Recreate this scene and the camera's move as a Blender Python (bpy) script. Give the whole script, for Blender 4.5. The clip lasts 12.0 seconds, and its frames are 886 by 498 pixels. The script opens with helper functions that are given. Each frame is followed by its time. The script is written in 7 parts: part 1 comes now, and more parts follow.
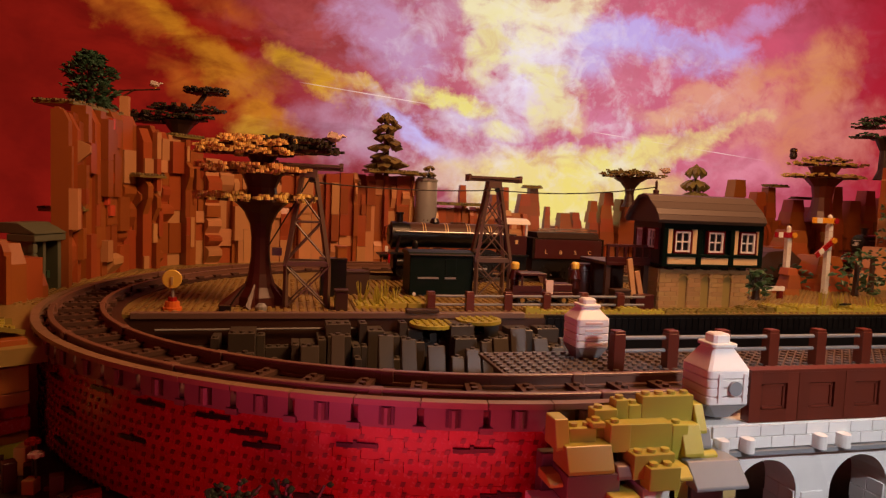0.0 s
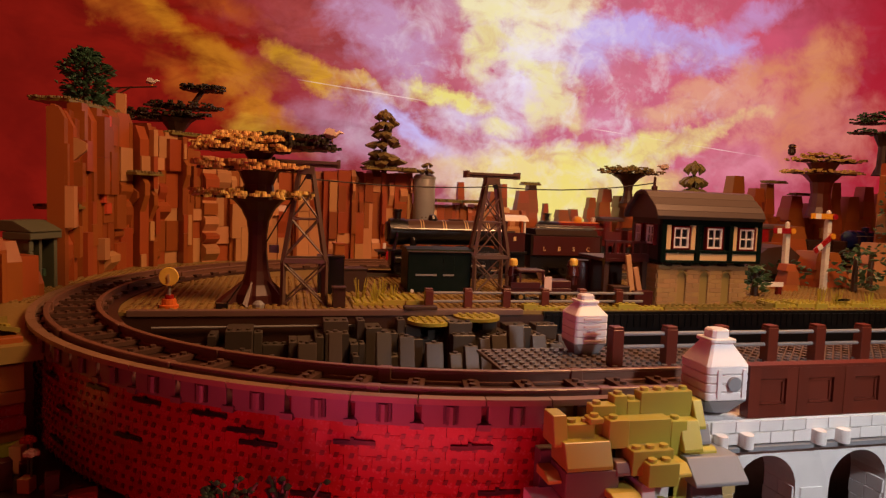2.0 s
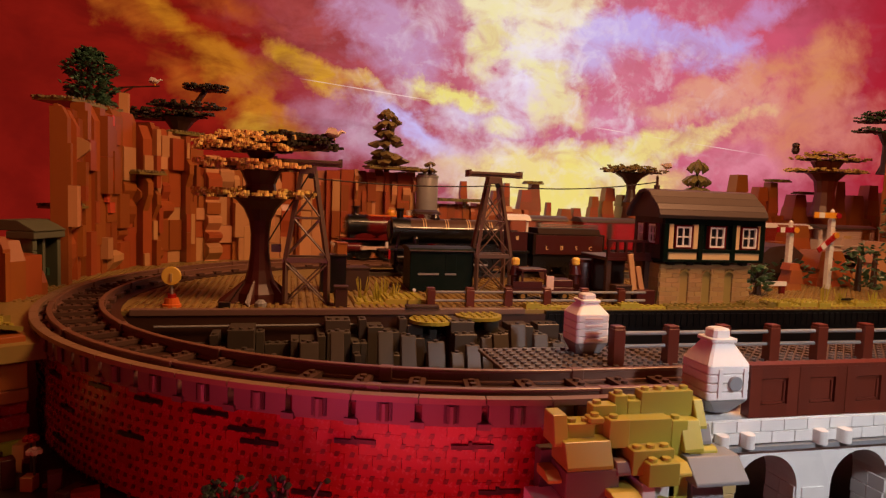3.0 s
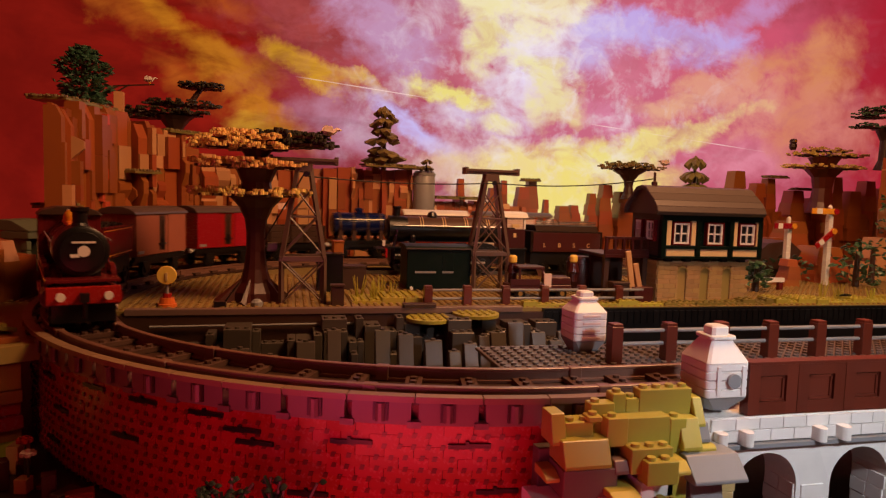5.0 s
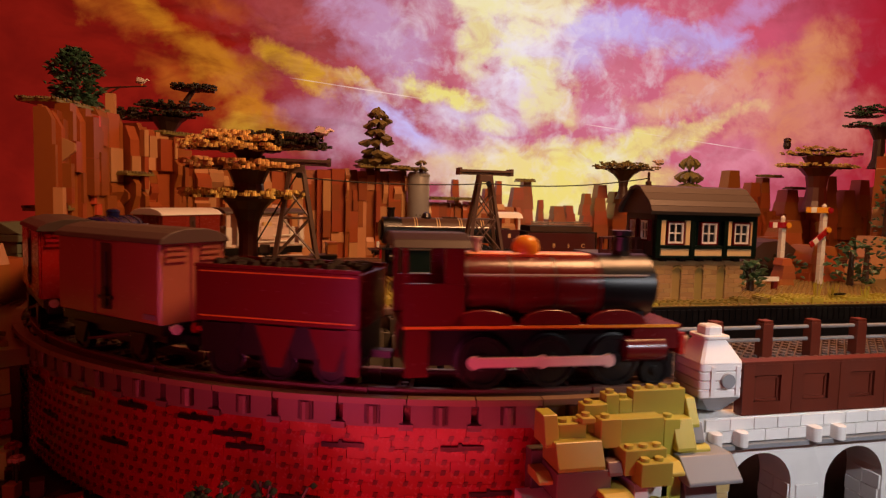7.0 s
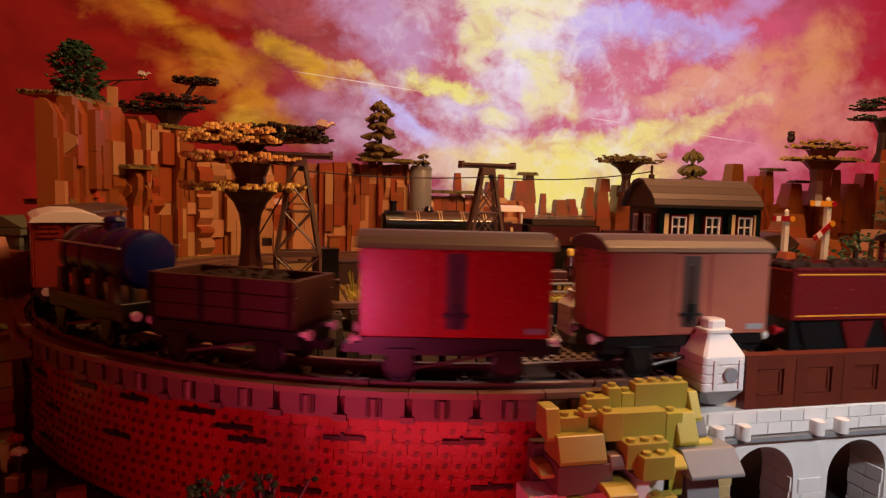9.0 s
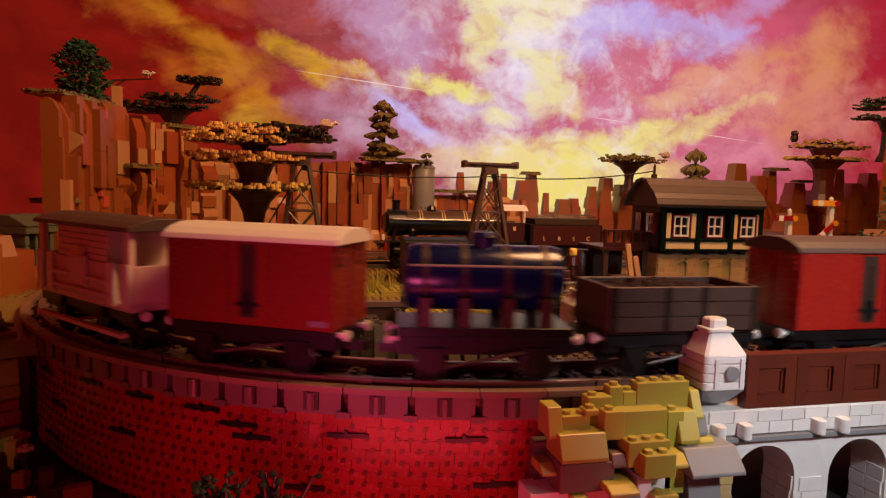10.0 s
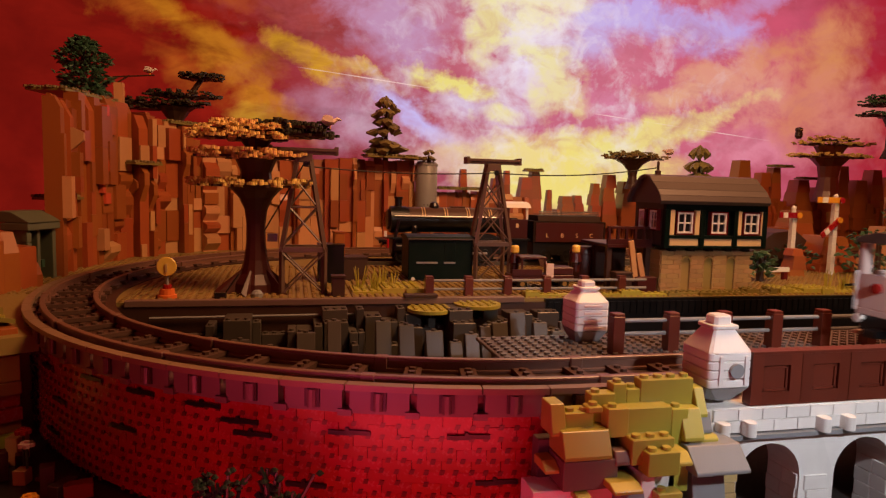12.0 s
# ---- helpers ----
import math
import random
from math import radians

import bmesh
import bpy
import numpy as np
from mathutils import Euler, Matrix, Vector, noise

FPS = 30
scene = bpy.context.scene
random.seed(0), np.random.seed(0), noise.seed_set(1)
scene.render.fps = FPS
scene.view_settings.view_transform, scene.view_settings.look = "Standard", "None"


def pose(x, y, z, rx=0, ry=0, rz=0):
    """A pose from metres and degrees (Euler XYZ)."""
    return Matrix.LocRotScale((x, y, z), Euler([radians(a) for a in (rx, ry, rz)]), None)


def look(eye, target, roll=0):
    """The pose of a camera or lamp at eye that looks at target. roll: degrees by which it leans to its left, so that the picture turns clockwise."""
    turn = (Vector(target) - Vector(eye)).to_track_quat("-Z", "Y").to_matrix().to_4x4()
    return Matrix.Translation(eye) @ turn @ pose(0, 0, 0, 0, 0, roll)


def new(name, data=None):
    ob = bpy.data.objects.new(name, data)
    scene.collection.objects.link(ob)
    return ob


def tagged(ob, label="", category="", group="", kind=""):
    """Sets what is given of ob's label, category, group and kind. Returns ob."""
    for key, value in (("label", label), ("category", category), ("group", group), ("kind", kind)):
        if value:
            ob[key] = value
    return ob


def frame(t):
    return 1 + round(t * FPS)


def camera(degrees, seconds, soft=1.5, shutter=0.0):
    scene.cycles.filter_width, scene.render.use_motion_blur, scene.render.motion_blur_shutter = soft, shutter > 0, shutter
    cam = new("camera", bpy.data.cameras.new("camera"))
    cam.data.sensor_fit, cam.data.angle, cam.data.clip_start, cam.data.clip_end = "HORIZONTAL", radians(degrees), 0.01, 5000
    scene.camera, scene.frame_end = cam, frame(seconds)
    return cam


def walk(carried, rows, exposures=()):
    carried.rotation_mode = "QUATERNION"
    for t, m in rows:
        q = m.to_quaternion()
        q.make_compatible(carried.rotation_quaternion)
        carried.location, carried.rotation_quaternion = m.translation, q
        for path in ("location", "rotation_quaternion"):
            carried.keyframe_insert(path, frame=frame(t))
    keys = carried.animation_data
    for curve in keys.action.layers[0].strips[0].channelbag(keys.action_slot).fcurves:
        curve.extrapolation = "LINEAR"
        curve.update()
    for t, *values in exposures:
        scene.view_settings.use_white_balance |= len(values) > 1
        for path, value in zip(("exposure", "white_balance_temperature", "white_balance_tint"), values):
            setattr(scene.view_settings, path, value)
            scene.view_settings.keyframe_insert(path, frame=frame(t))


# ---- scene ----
# Units: metres; z = 0 is the top of the rails; the origin is the middle of the track's half circle.
STUD, BRICK, PLATE = 0.008, 0.0096, 0.0032
RADIUS = 0.359            # nominal centre line of the curved track
GROW = 0.0055             # the half circle is this much wider, its middle as much further back
GROUND = -0.010           # studded ground inside the loop

cam = camera(68.6, 12.0, soft=1.3, shutter=0.5)
walk(cam, [
    (0.0, pose(-0.1716, -0.7191, 0.1065, 85.869, -2.321, -13.352)),
    (0.5, pose(-0.1707, -0.7174, 0.1057, 85.827, -2.332, -13.458)),
    (1.0, pose(-0.1709, -0.7172, 0.1059, 85.708, -2.312, -13.400)),
    (1.5, pose(-0.1704, -0.7168, 0.1055, 85.638, -2.293, -13.470)),
    (2.0, pose(-0.1701, -0.7170, 0.1052, 85.678, -2.148, -13.475)),
    (2.5, pose(-0.1690, -0.7170, 0.1055, 85.569, -2.122, -13.324)),
    (3.0, pose(-0.1685, -0.7176, 0.1056, 85.568, -2.121, -13.164)),
    (5.0, pose(-0.1667, -0.7147, 0.1055, 85.381, -1.847, -13.360)),
    (5.5, pose(-0.1663, -0.7140, 0.1059, 85.396, -1.759, -13.446)),
    (6.0, pose(-0.1645, -0.7143, 0.1058, 85.643, -1.455, -13.550)),
    (6.5, pose(-0.1631, -0.7123, 0.1053, 85.695, -1.566, -13.699)),
    (7.0, pose(-0.1634, -0.7125, 0.1052, 85.479, -1.564, -13.716)),
    (9.0, pose(-0.1626, -0.7113, 0.1047, 84.931, -1.559, -13.488)),
    (9.5, pose(-0.1647, -0.7159, 0.1050, 84.880, -1.470, -13.321)),
    (10.0, pose(-0.1633, -0.7136, 0.1050, 84.846, -1.615, -13.238)),
    (10.5, pose(-0.1618, -0.7134, 0.1051, 84.899, -1.475, -13.181)),
    (11.0, pose(-0.1616, -0.7139, 0.1041, 84.892, -1.554, -13.139)),
    (11.5, pose(-0.1623, -0.7137, 0.1049, 84.594, -1.624, -13.018)),
    (12.0, pose(-0.1623, -0.7111, 0.1039, 84.619, -1.620, -12.991)),
])

# ---- light: a dim room, a warm room lamp, a red LED bar in front of the curved wall, a pink LED panel beside it, white LED lamps over the bridge, the far yard and the left corner ----
world = bpy.data.worlds.new("room")
scene.world = world
world.use_nodes = True
world.node_tree.nodes["Background"].inputs[0].default_value = (1.0, 0.42, 0.25, 1)
world.node_tree.nodes["Background"].inputs[1].default_value = 0.007


def area_lamp(name, eye, target, width, height, watts, colour, spread=180):
    data = bpy.data.lights.new(name, "AREA")
    data.shape, data.size, data.size_y = "RECTANGLE", width, height
    data.energy, data.color, data.spread = watts, colour, radians(spread)
    ob = new(name, data)
    ob.matrix_world = look(eye, target)
    return ob


def spot_lamp(name, eye, target, watts, colour, degrees, blend, size):
    data = bpy.data.lights.new(name, "SPOT")
    data.energy, data.color, data.spot_size, data.spot_blend, data.shadow_soft_size = watts, colour, radians(degrees), blend, size
    ob = new(name, data)
    ob.matrix_world = look(eye, target)
    return ob


area_lamp("room_lamp", (0.36, -0.34, 0.78), (-0.06, 0.20, 0.0), 0.40, 0.28, 11.5, (1.0, 0.46, 0.20))
area_lamp("red_led_bar", (-0.16, -0.490, -0.075), (-0.13, -0.38, -0.055), 0.26, 0.030, 0.064, (1.0, 0.045, 0.07), 100)
area_lamp("pink_led_panel", (-0.235, -0.600, 0.0), (-0.11, -0.36, 0.050), 0.12, 0.07, 0.065, (1.0, 0.10, 0.30), 70)
spot_lamp("white_led_spot", (0.15, -0.66, 0.17), (0.20, -0.40, -0.045), 3.4, (0.97, 0.95, 1.0), 84, 0.9, 0.015)
spot_lamp("side_led_spot", (0.72, -0.52, 0.16), (0.66, -0.02, 0.02), 1.3, (0.95, 1.0, 0.75), 64, 0.8, 0.015)
spot_lamp("corner_led_spot", (-0.43, -0.38, 0.03), (-0.405, -0.225, -0.055), 0.22, (1.0, 0.62, 0.28), 44, 0.8, 0.010)


# ---- materials ----
def plastic(name, colour, rough=0.32, vary=0.10, tint=0.0, grime=0.25, metal=0.0):
    """Moulded plastic: slight shade change from piece to piece, faint dust, fine scratches in the gloss."""
    m = bpy.data.materials.new(name)
    m.use_nodes = True
    n, l = m.node_tree.nodes, m.node_tree.links
    bsdf = n["Principled BSDF"]
    bsdf.inputs["Metallic"].default_value = metal
    bsdf.inputs["IOR"].default_value = 1.52
    coord = n.new("ShaderNodeTexCoord")
    info = n.new("ShaderNodeObjectInfo")
    geo = n.new("ShaderNodeNewGeometry")
    add = n.new("ShaderNodeMath")
    add.operation = "ADD"
    l.new(info.outputs["Random"], add.inputs[0])
    l.new(geo.outputs["Random Per Island"], add.inputs[1])
    frac = n.new("ShaderNodeMath")
    frac.operation = "FRACT"
    l.new(add.outputs[0], frac.inputs[0])
    val = n.new("ShaderNodeMapRange")
    val.inputs["To Min"].default_value, val.inputs["To Max"].default_value = 1 - vary, 1 + vary
    l.new(frac.outputs[0], val.inputs["Value"])
    hue = n.new("ShaderNodeMapRange")
    hue.inputs["To Min"].default_value, hue.inputs["To Max"].default_value = 0.5 - tint, 0.5 + tint
    l.new(info.outputs["Random"], hue.inputs["Value"])
    hsv = n.new("ShaderNodeHueSaturation")
    hsv.inputs["Color"].default_value = (*colour, 1)
    l.new(val.outputs[0], hsv.inputs["Value"])
    l.new(hue.outputs[0], hsv.inputs["Hue"])
    dust = n.new("ShaderNodeTexNoise")
    dust.inputs["Scale"].default_value, dust.inputs["Detail"].default_value = 55, 5
    l.new(coord.outputs["Object"], dust.inputs["Vector"])
    ramp = n.new("ShaderNodeMapRange")
    ramp.inputs["From Min"].default_value, ramp.inputs["From Max"].default_value = 0.45, 0.75
    ramp.inputs["To Max"].default_value = grime
    l.new(dust.outputs["Fac"], ramp.inputs["Value"])
    mix = n.new("ShaderNodeMix")
    mix.data_type = "RGBA"
    mix.inputs["B"].default_value = (*[0.70 * c + 0.015 for c in colour], 1)
    l.new(ramp.outputs[0], mix.inputs["Factor"])
    l.new(hsv.outputs[0], mix.inputs["A"])
    l.new(mix.outputs["Result"], bsdf.inputs["Base Color"])
    fine = n.new("ShaderNodeTexNoise")
    fine.inputs["Scale"].default_value, fine.inputs["Detail"].default_value = 420, 3
    l.new(coord.outputs["Object"], fine.inputs["Vector"])
    gloss = n.new("ShaderNodeMapRange")
    gloss.inputs["To Min"].default_value, gloss.inputs["To Max"].default_value = rough - 0.07, rough + 0.14
    l.new(fine.outputs["Fac"], gloss.inputs["Value"])
    l.new(gloss.outputs[0], bsdf.inputs["Roughness"])
    bump = n.new("ShaderNodeBump")
    bump.inputs["Strength"].default_value, bump.inputs["Distance"].default_value = 0.12, 0.0004
    l.new(dust.outputs["Fac"], bump.inputs["Height"])
    l.new(bump.outputs[0], bsdf.inputs["Normal"])
    return m


M = dict(
    soot=plastic("sooty_brown_plastic", (0.020, 0.009, 0.006), 0.62, 0.3),
    black=plastic("black_plastic", (0.005, 0.0045, 0.005), 0.30, 0.3),
    dark_grey=plastic("dark_grey_plastic", (0.075, 0.062, 0.050), 0.35, 0.18, 0.02),
    deck=plastic("dark_stone_grey_plastic", (0.13, 0.100, 0.085), 0.3, 0.15),
    grey=plastic("grey_plastic", (0.25, 0.26, 0.27), 0.33, 0.10),
    sand_green=plastic("sand_green_plastic", (0.115, 0.135, 0.085), 0.45, 0.12, 0.02),
    white=plastic("white_plastic", (0.78, 0.77, 0.74), 0.3, 0.05),
    brown=plastic("reddish_brown_plastic", (0.120, 0.022, 0.011), 0.30, 0.15),
    dark_brown=plastic("dark_brown_plastic", (0.045, 0.018, 0.010), 0.46, 0.2),
    track=plastic("track_brown_plastic", (0.18, 0.090, 0.064), 0.28, 0.12),
    sleeper=plastic("sleeper_plastic", (0.090, 0.050, 0.038), 0.36, 0.15),
    band=plastic("mauve_brown_plastic", (0.17, 0.105, 0.088), 0.34, 0.12),
    rim=plastic("dark_tan_rim_plastic", (0.24, 0.15, 0.09), 0.34, 0.12),
    red=plastic("red_plastic", (0.32, 0.008, 0.012), 0.22, 0.14, 0.006),
    dark_red=plastic("dark_red_plastic", (0.115, 0.008, 0.009), 0.20, 0.10),
    maroon=plastic("maroon_plastic", (0.055, 0.009, 0.008), 0.30, 0.12),
    bush=plastic("bush_green_plastic", (0.008, 0.022, 0.012), 0.34, 0.3),
    base_brick=plastic("ochre_brick_plastic", (0.37, 0.235, 0.095), 0.42, 0.12, 0.01),
    brick_red=plastic("brick_red_plastic", (0.21, 0.022, 0.014), 0.22, 0.08),
    bark=plastic("dark_bark_plastic", (0.050, 0.009, 0.006), 0.40, 0.15),
    rust=plastic("rust_brown_plastic", (0.35, 0.115, 0.075), 0.20, 0.08),
    nougat=plastic("dark_orange_plastic", (0.33, 0.088, 0.022), 0.33, 0.20, 0.012),
    tan_slab=plastic("medium_nougat_plastic", (0.56, 0.29, 0.13), 0.33, 0.14, 0.01),
    tan=plastic("tan_plastic", (0.50, 0.34, 0.15), 0.35, 0.12, 0.01),
    earth=plastic("dark_tan_plastic", (0.29, 0.205, 0.062), 0.37, 0.18, 0.015),
    olive=plastic("olive_plastic", (0.20, 0.17, 0.035), 0.37, 0.2, 0.02),
    mustard=plastic("mustard_plastic", (0.40, 0.35, 0.050), 0.34, 0.15, 0.012),
    pale_leaf=plastic("yellow_leaf_plastic", (0.74, 0.52, 0.16), 0.38, 0.2, 0.02),
    leaf=plastic("green_leaf_plastic", (0.045, 0.115, 0.060), 0.36, 0.3, 0.03),
    dull_leaf=plastic("olive_leaf_plastic", (0.20, 0.17, 0.060), 0.38, 0.3, 0.03),
    dark_leaf=plastic("dark_leaf_plastic", (0.030, 0.028, 0.014), 0.4, 0.3, 0.02),
    pylon=plastic("stone_brown_plastic", (0.115, 0.072, 0.057), 0.36, 0.10),
    roof=plastic("roof_grey_brown_plastic", (0.082, 0.058, 0.050), 0.42, 0.10),
    dark_green=plastic("dark_green_plastic", (0.0022, 0.0085, 0.0055), 0.42, 0.10),
    cream=plastic("cream_plastic", (0.74, 0.55, 0.27), 0.32, 0.06),
    blue=plastic("blue_plastic", (0.004, 0.010, 0.075), 0.2, 0.08),
    lemon=plastic("bright_yellow_plastic", (0.88, 0.62, 0.10), 0.28, 0.06),
    gold=plastic("yellow_plastic", (0.75, 0.33, 0.025), 0.25, 0.06),
    orange=plastic("orange_plastic", (0.70, 0.16, 0.03), 0.28, 0.06),
    pink=plastic("pink_white_plastic", (0.72, 0.56, 0.50), 0.33, 0.06),
    steel=plastic("silver_plastic", (0.45, 0.45, 0.46), 0.3, 0.06, metal=0.5),
    veil_red=plastic("clear_red_plastic", (0.62, 0.10, 0.05), 0.18, 0.15),
    string=plastic("black_cord", (0.02, 0.016, 0.015), 0.7, 0.1),
    floor=plastic("dark_table_top", (0.020, 0.018, 0.018), 0.45, 0.2),
)
for matt in ("dark_green", "soot", "sleeper"):   # aged, hardly glossy
    M[matt].node_tree.nodes["Principled BSDF"].inputs["Specular IOR Level"].default_value = 0.12


# ---- geometry helpers ----
class Bits:
    """Collects boxes, prisms and rods into one mesh."""

    def __init__(self):
        self.v, self.f = [], []

    def add(self, verts, faces):
        k = len(self.v)
        self.v += [tuple(p) for p in verts]
        self.f += [tuple(i + k for i in face) for face in faces]
        return self

    def box(self, x0, x1, y0, y1, z0, z1, m=None):
        vs = [(x, y, z) for z in (z0, z1) for x, y in ((x0, y0), (x1, y0), (x1, y1), (x0, y1))]
        if m is not None:
            vs = [m @ Vector(p) for p in vs]
        return self.add(vs, [(3, 2, 1, 0), (4, 5, 6, 7), (0, 1, 5, 4), (1, 2, 6, 5), (2, 3, 7, 6), (3, 0, 4, 7)])

    def prism(self, poly, lo, hi, axis="y", m=None):
        """Extrudes a polygon; axis y: poly is (x, z); x: (y, z); z: (x, y)."""
        put = {"y": lambda a, b, c: (a, c, b), "x": lambda a, b, c: (c, a, b), "z": lambda a, b, c: (a, b, c)}[axis]
        n = len(poly)
        vs = [put(a, b, c) for c in (lo, hi) for a, b in poly]
        if m is not None:
            vs = [m @ Vector(p) for p in vs]
        return self.add(vs, [tuple(range(n))[::-1], tuple(range(n, 2 * n))] + [(i, (i + 1) % n, n + (i + 1) % n, n + i) for i in range(n)])

    def rod(self, a, b, r0, r1=None, n=10):
        a, b = Vector(a), Vector(b)
        r1 = r0 if r1 is None else r1
        q = (b - a).to_track_quat("Z", "Y")
        vs = []
        for c, r in ((a, r0), (b, r1)):
            vs += [c + q @ Vector((r * math.cos(2 * math.pi * i / n), r * math.sin(2 * math.pi * i / n), 0)) for i in range(n)]
        return self.add(vs, [tuple(range(n))[::-1], tuple(range(n, 2 * n))] + [(i, (i + 1) % n, n + (i + 1) % n, n + i) for i in range(n)])

    def stud(self, x, y, z, n=8):
        return self.rod((x, y, z - 0.0004), (x, y, z + 0.0017), 0.0024, 0.0023, n)

    def turned(self, profile, n=16, at=(0, 0, 0), axis="z"):
        """A turned body from (radius, height) pairs."""
        vs, fs = [], []
        for r, h in profile:
            for i in range(n):
                a = 2 * math.pi * i / n
                p = {"z": (r * math.cos(a), r * math.sin(a), h), "x": (h, r * math.cos(a), r * math.sin(a)), "y": (r * math.cos(a), h, r * math.sin(a))}[axis]
                vs.append(Vector(p) + Vector(at))
        for k in range(len(profile) - 1):
            fs += [(k * n + i, k * n + (i + 1) % n, (k + 1) * n + (i + 1) % n, (k + 1) * n + i) for i in range(n)]
        fs += [tuple(range(n))[::-1], tuple(range((len(profile) - 1) * n, len(profile) * n))]
        return self.add(vs, fs)

    def loft(self, rings, closed=True):
        """Skins a list of rings with equal numbers of points."""
        n = len(rings[0])
        vs = [p for ring in rings for p in ring]
        fs = [(k * n + i, k * n + (i + 1) % n, (k + 1) * n + (i + 1) % n, (k + 1) * n + i) for k in range(len(rings) - 1) for i in range(n if closed else n - 1)]
        if closed:
            fs += [tuple(range(n))[::-1], tuple(range((len(rings) - 1) * n, len(rings) * n))]
        return self.add(vs, fs)

    def mesh(self, name, material, bevel=0.0, smooth=False):
        me = bpy.data.meshes.new(name)
        me.from_pydata(self.v, [], self.f)
        bm = bmesh.new()
        bm.from_mesh(me)
        bmesh.ops.recalc_face_normals(bm, faces=bm.faces)
        if bevel:
            sharp = [e for e in bm.edges if len(e.link_faces) == 2 and e.calc_face_angle(0) > 0.5]
            bmesh.ops.bevel(bm, geom=sharp, offset=bevel, segments=1, affect="EDGES", clamp_overlap=True)
        bm.to_mesh(me)
        bm.free()
        if smooth:
            for p in me.polygons:
                p.use_smooth = True
            me.set_sharp_from_angle(angle=radians(35))
        me.materials.append(material)
        return me


def part(name, bits, material, parent=None, label="", bevel=0.0, smooth=False, m=None):
    """Links bits (or a ready mesh) as one mesh object under a thing or a part."""
    data = bits.mesh(name, material, bevel, smooth) if isinstance(bits, Bits) else bits
    ob = new(name, data)
    ob.parent = parent
    if m is not None:
        ob.matrix_basis = m
    return tagged(ob, label)


def thing(name, label, category, m=None, group="", kind=""):
    ob = new(name)
    ob.empty_display_size = 0.01
    if m is not None:
        ob.matrix_basis = m
    return tagged(ob, label, category, group, kind)


def path(s):
    """Place and heading on the track's centre line; s = 0 at the end of the curve, growing along the bridge."""
    if s >= 0:
        return s, -RADIUS, 0.0
    big = RADIUS + GROW
    a = s / big
    if a > -math.pi:
        return big * math.sin(a), GROW - big * math.cos(a), a
    return -(s + math.pi * big), RADIUS + 2 * GROW, -math.pi


def ring(r0, r1, z0, z1, a0, a1, n):
    """Bits of a curved band between two radii; angles in degrees, 0 towards the viewer's side, negative to the left."""
    b = Bits()
    rings = []
    r0, r1 = r0 + GROW, r1 + GROW
    for i in range(n + 1):
        a = radians(a0 + (a1 - a0) * i / n)
        c, s = math.sin(a), -math.cos(a)
        rings.append([(r0 * c, GROW + r0 * s, z0), (r1 * c, GROW + r1 * s, z0), (r1 * c, GROW + r1 * s, z1), (r0 * c, GROW + r0 * s, z1)])
    return b.loft(rings)


def polar(r, degrees, z=0.0):
    """A frame on the half circle: x along the track, y towards the middle."""
    a = radians(degrees)
    r = r + GROW
    return pose(r * math.sin(a), GROW - r * math.cos(a), z, 0, 0, degrees)


# ---- backdrop: a printed sunset sky on a curved sheet; its own glow stands in for light on it ----
CREASE = (0.340, -0.0890)     # height at x = 0 and slope of the sheet's crease


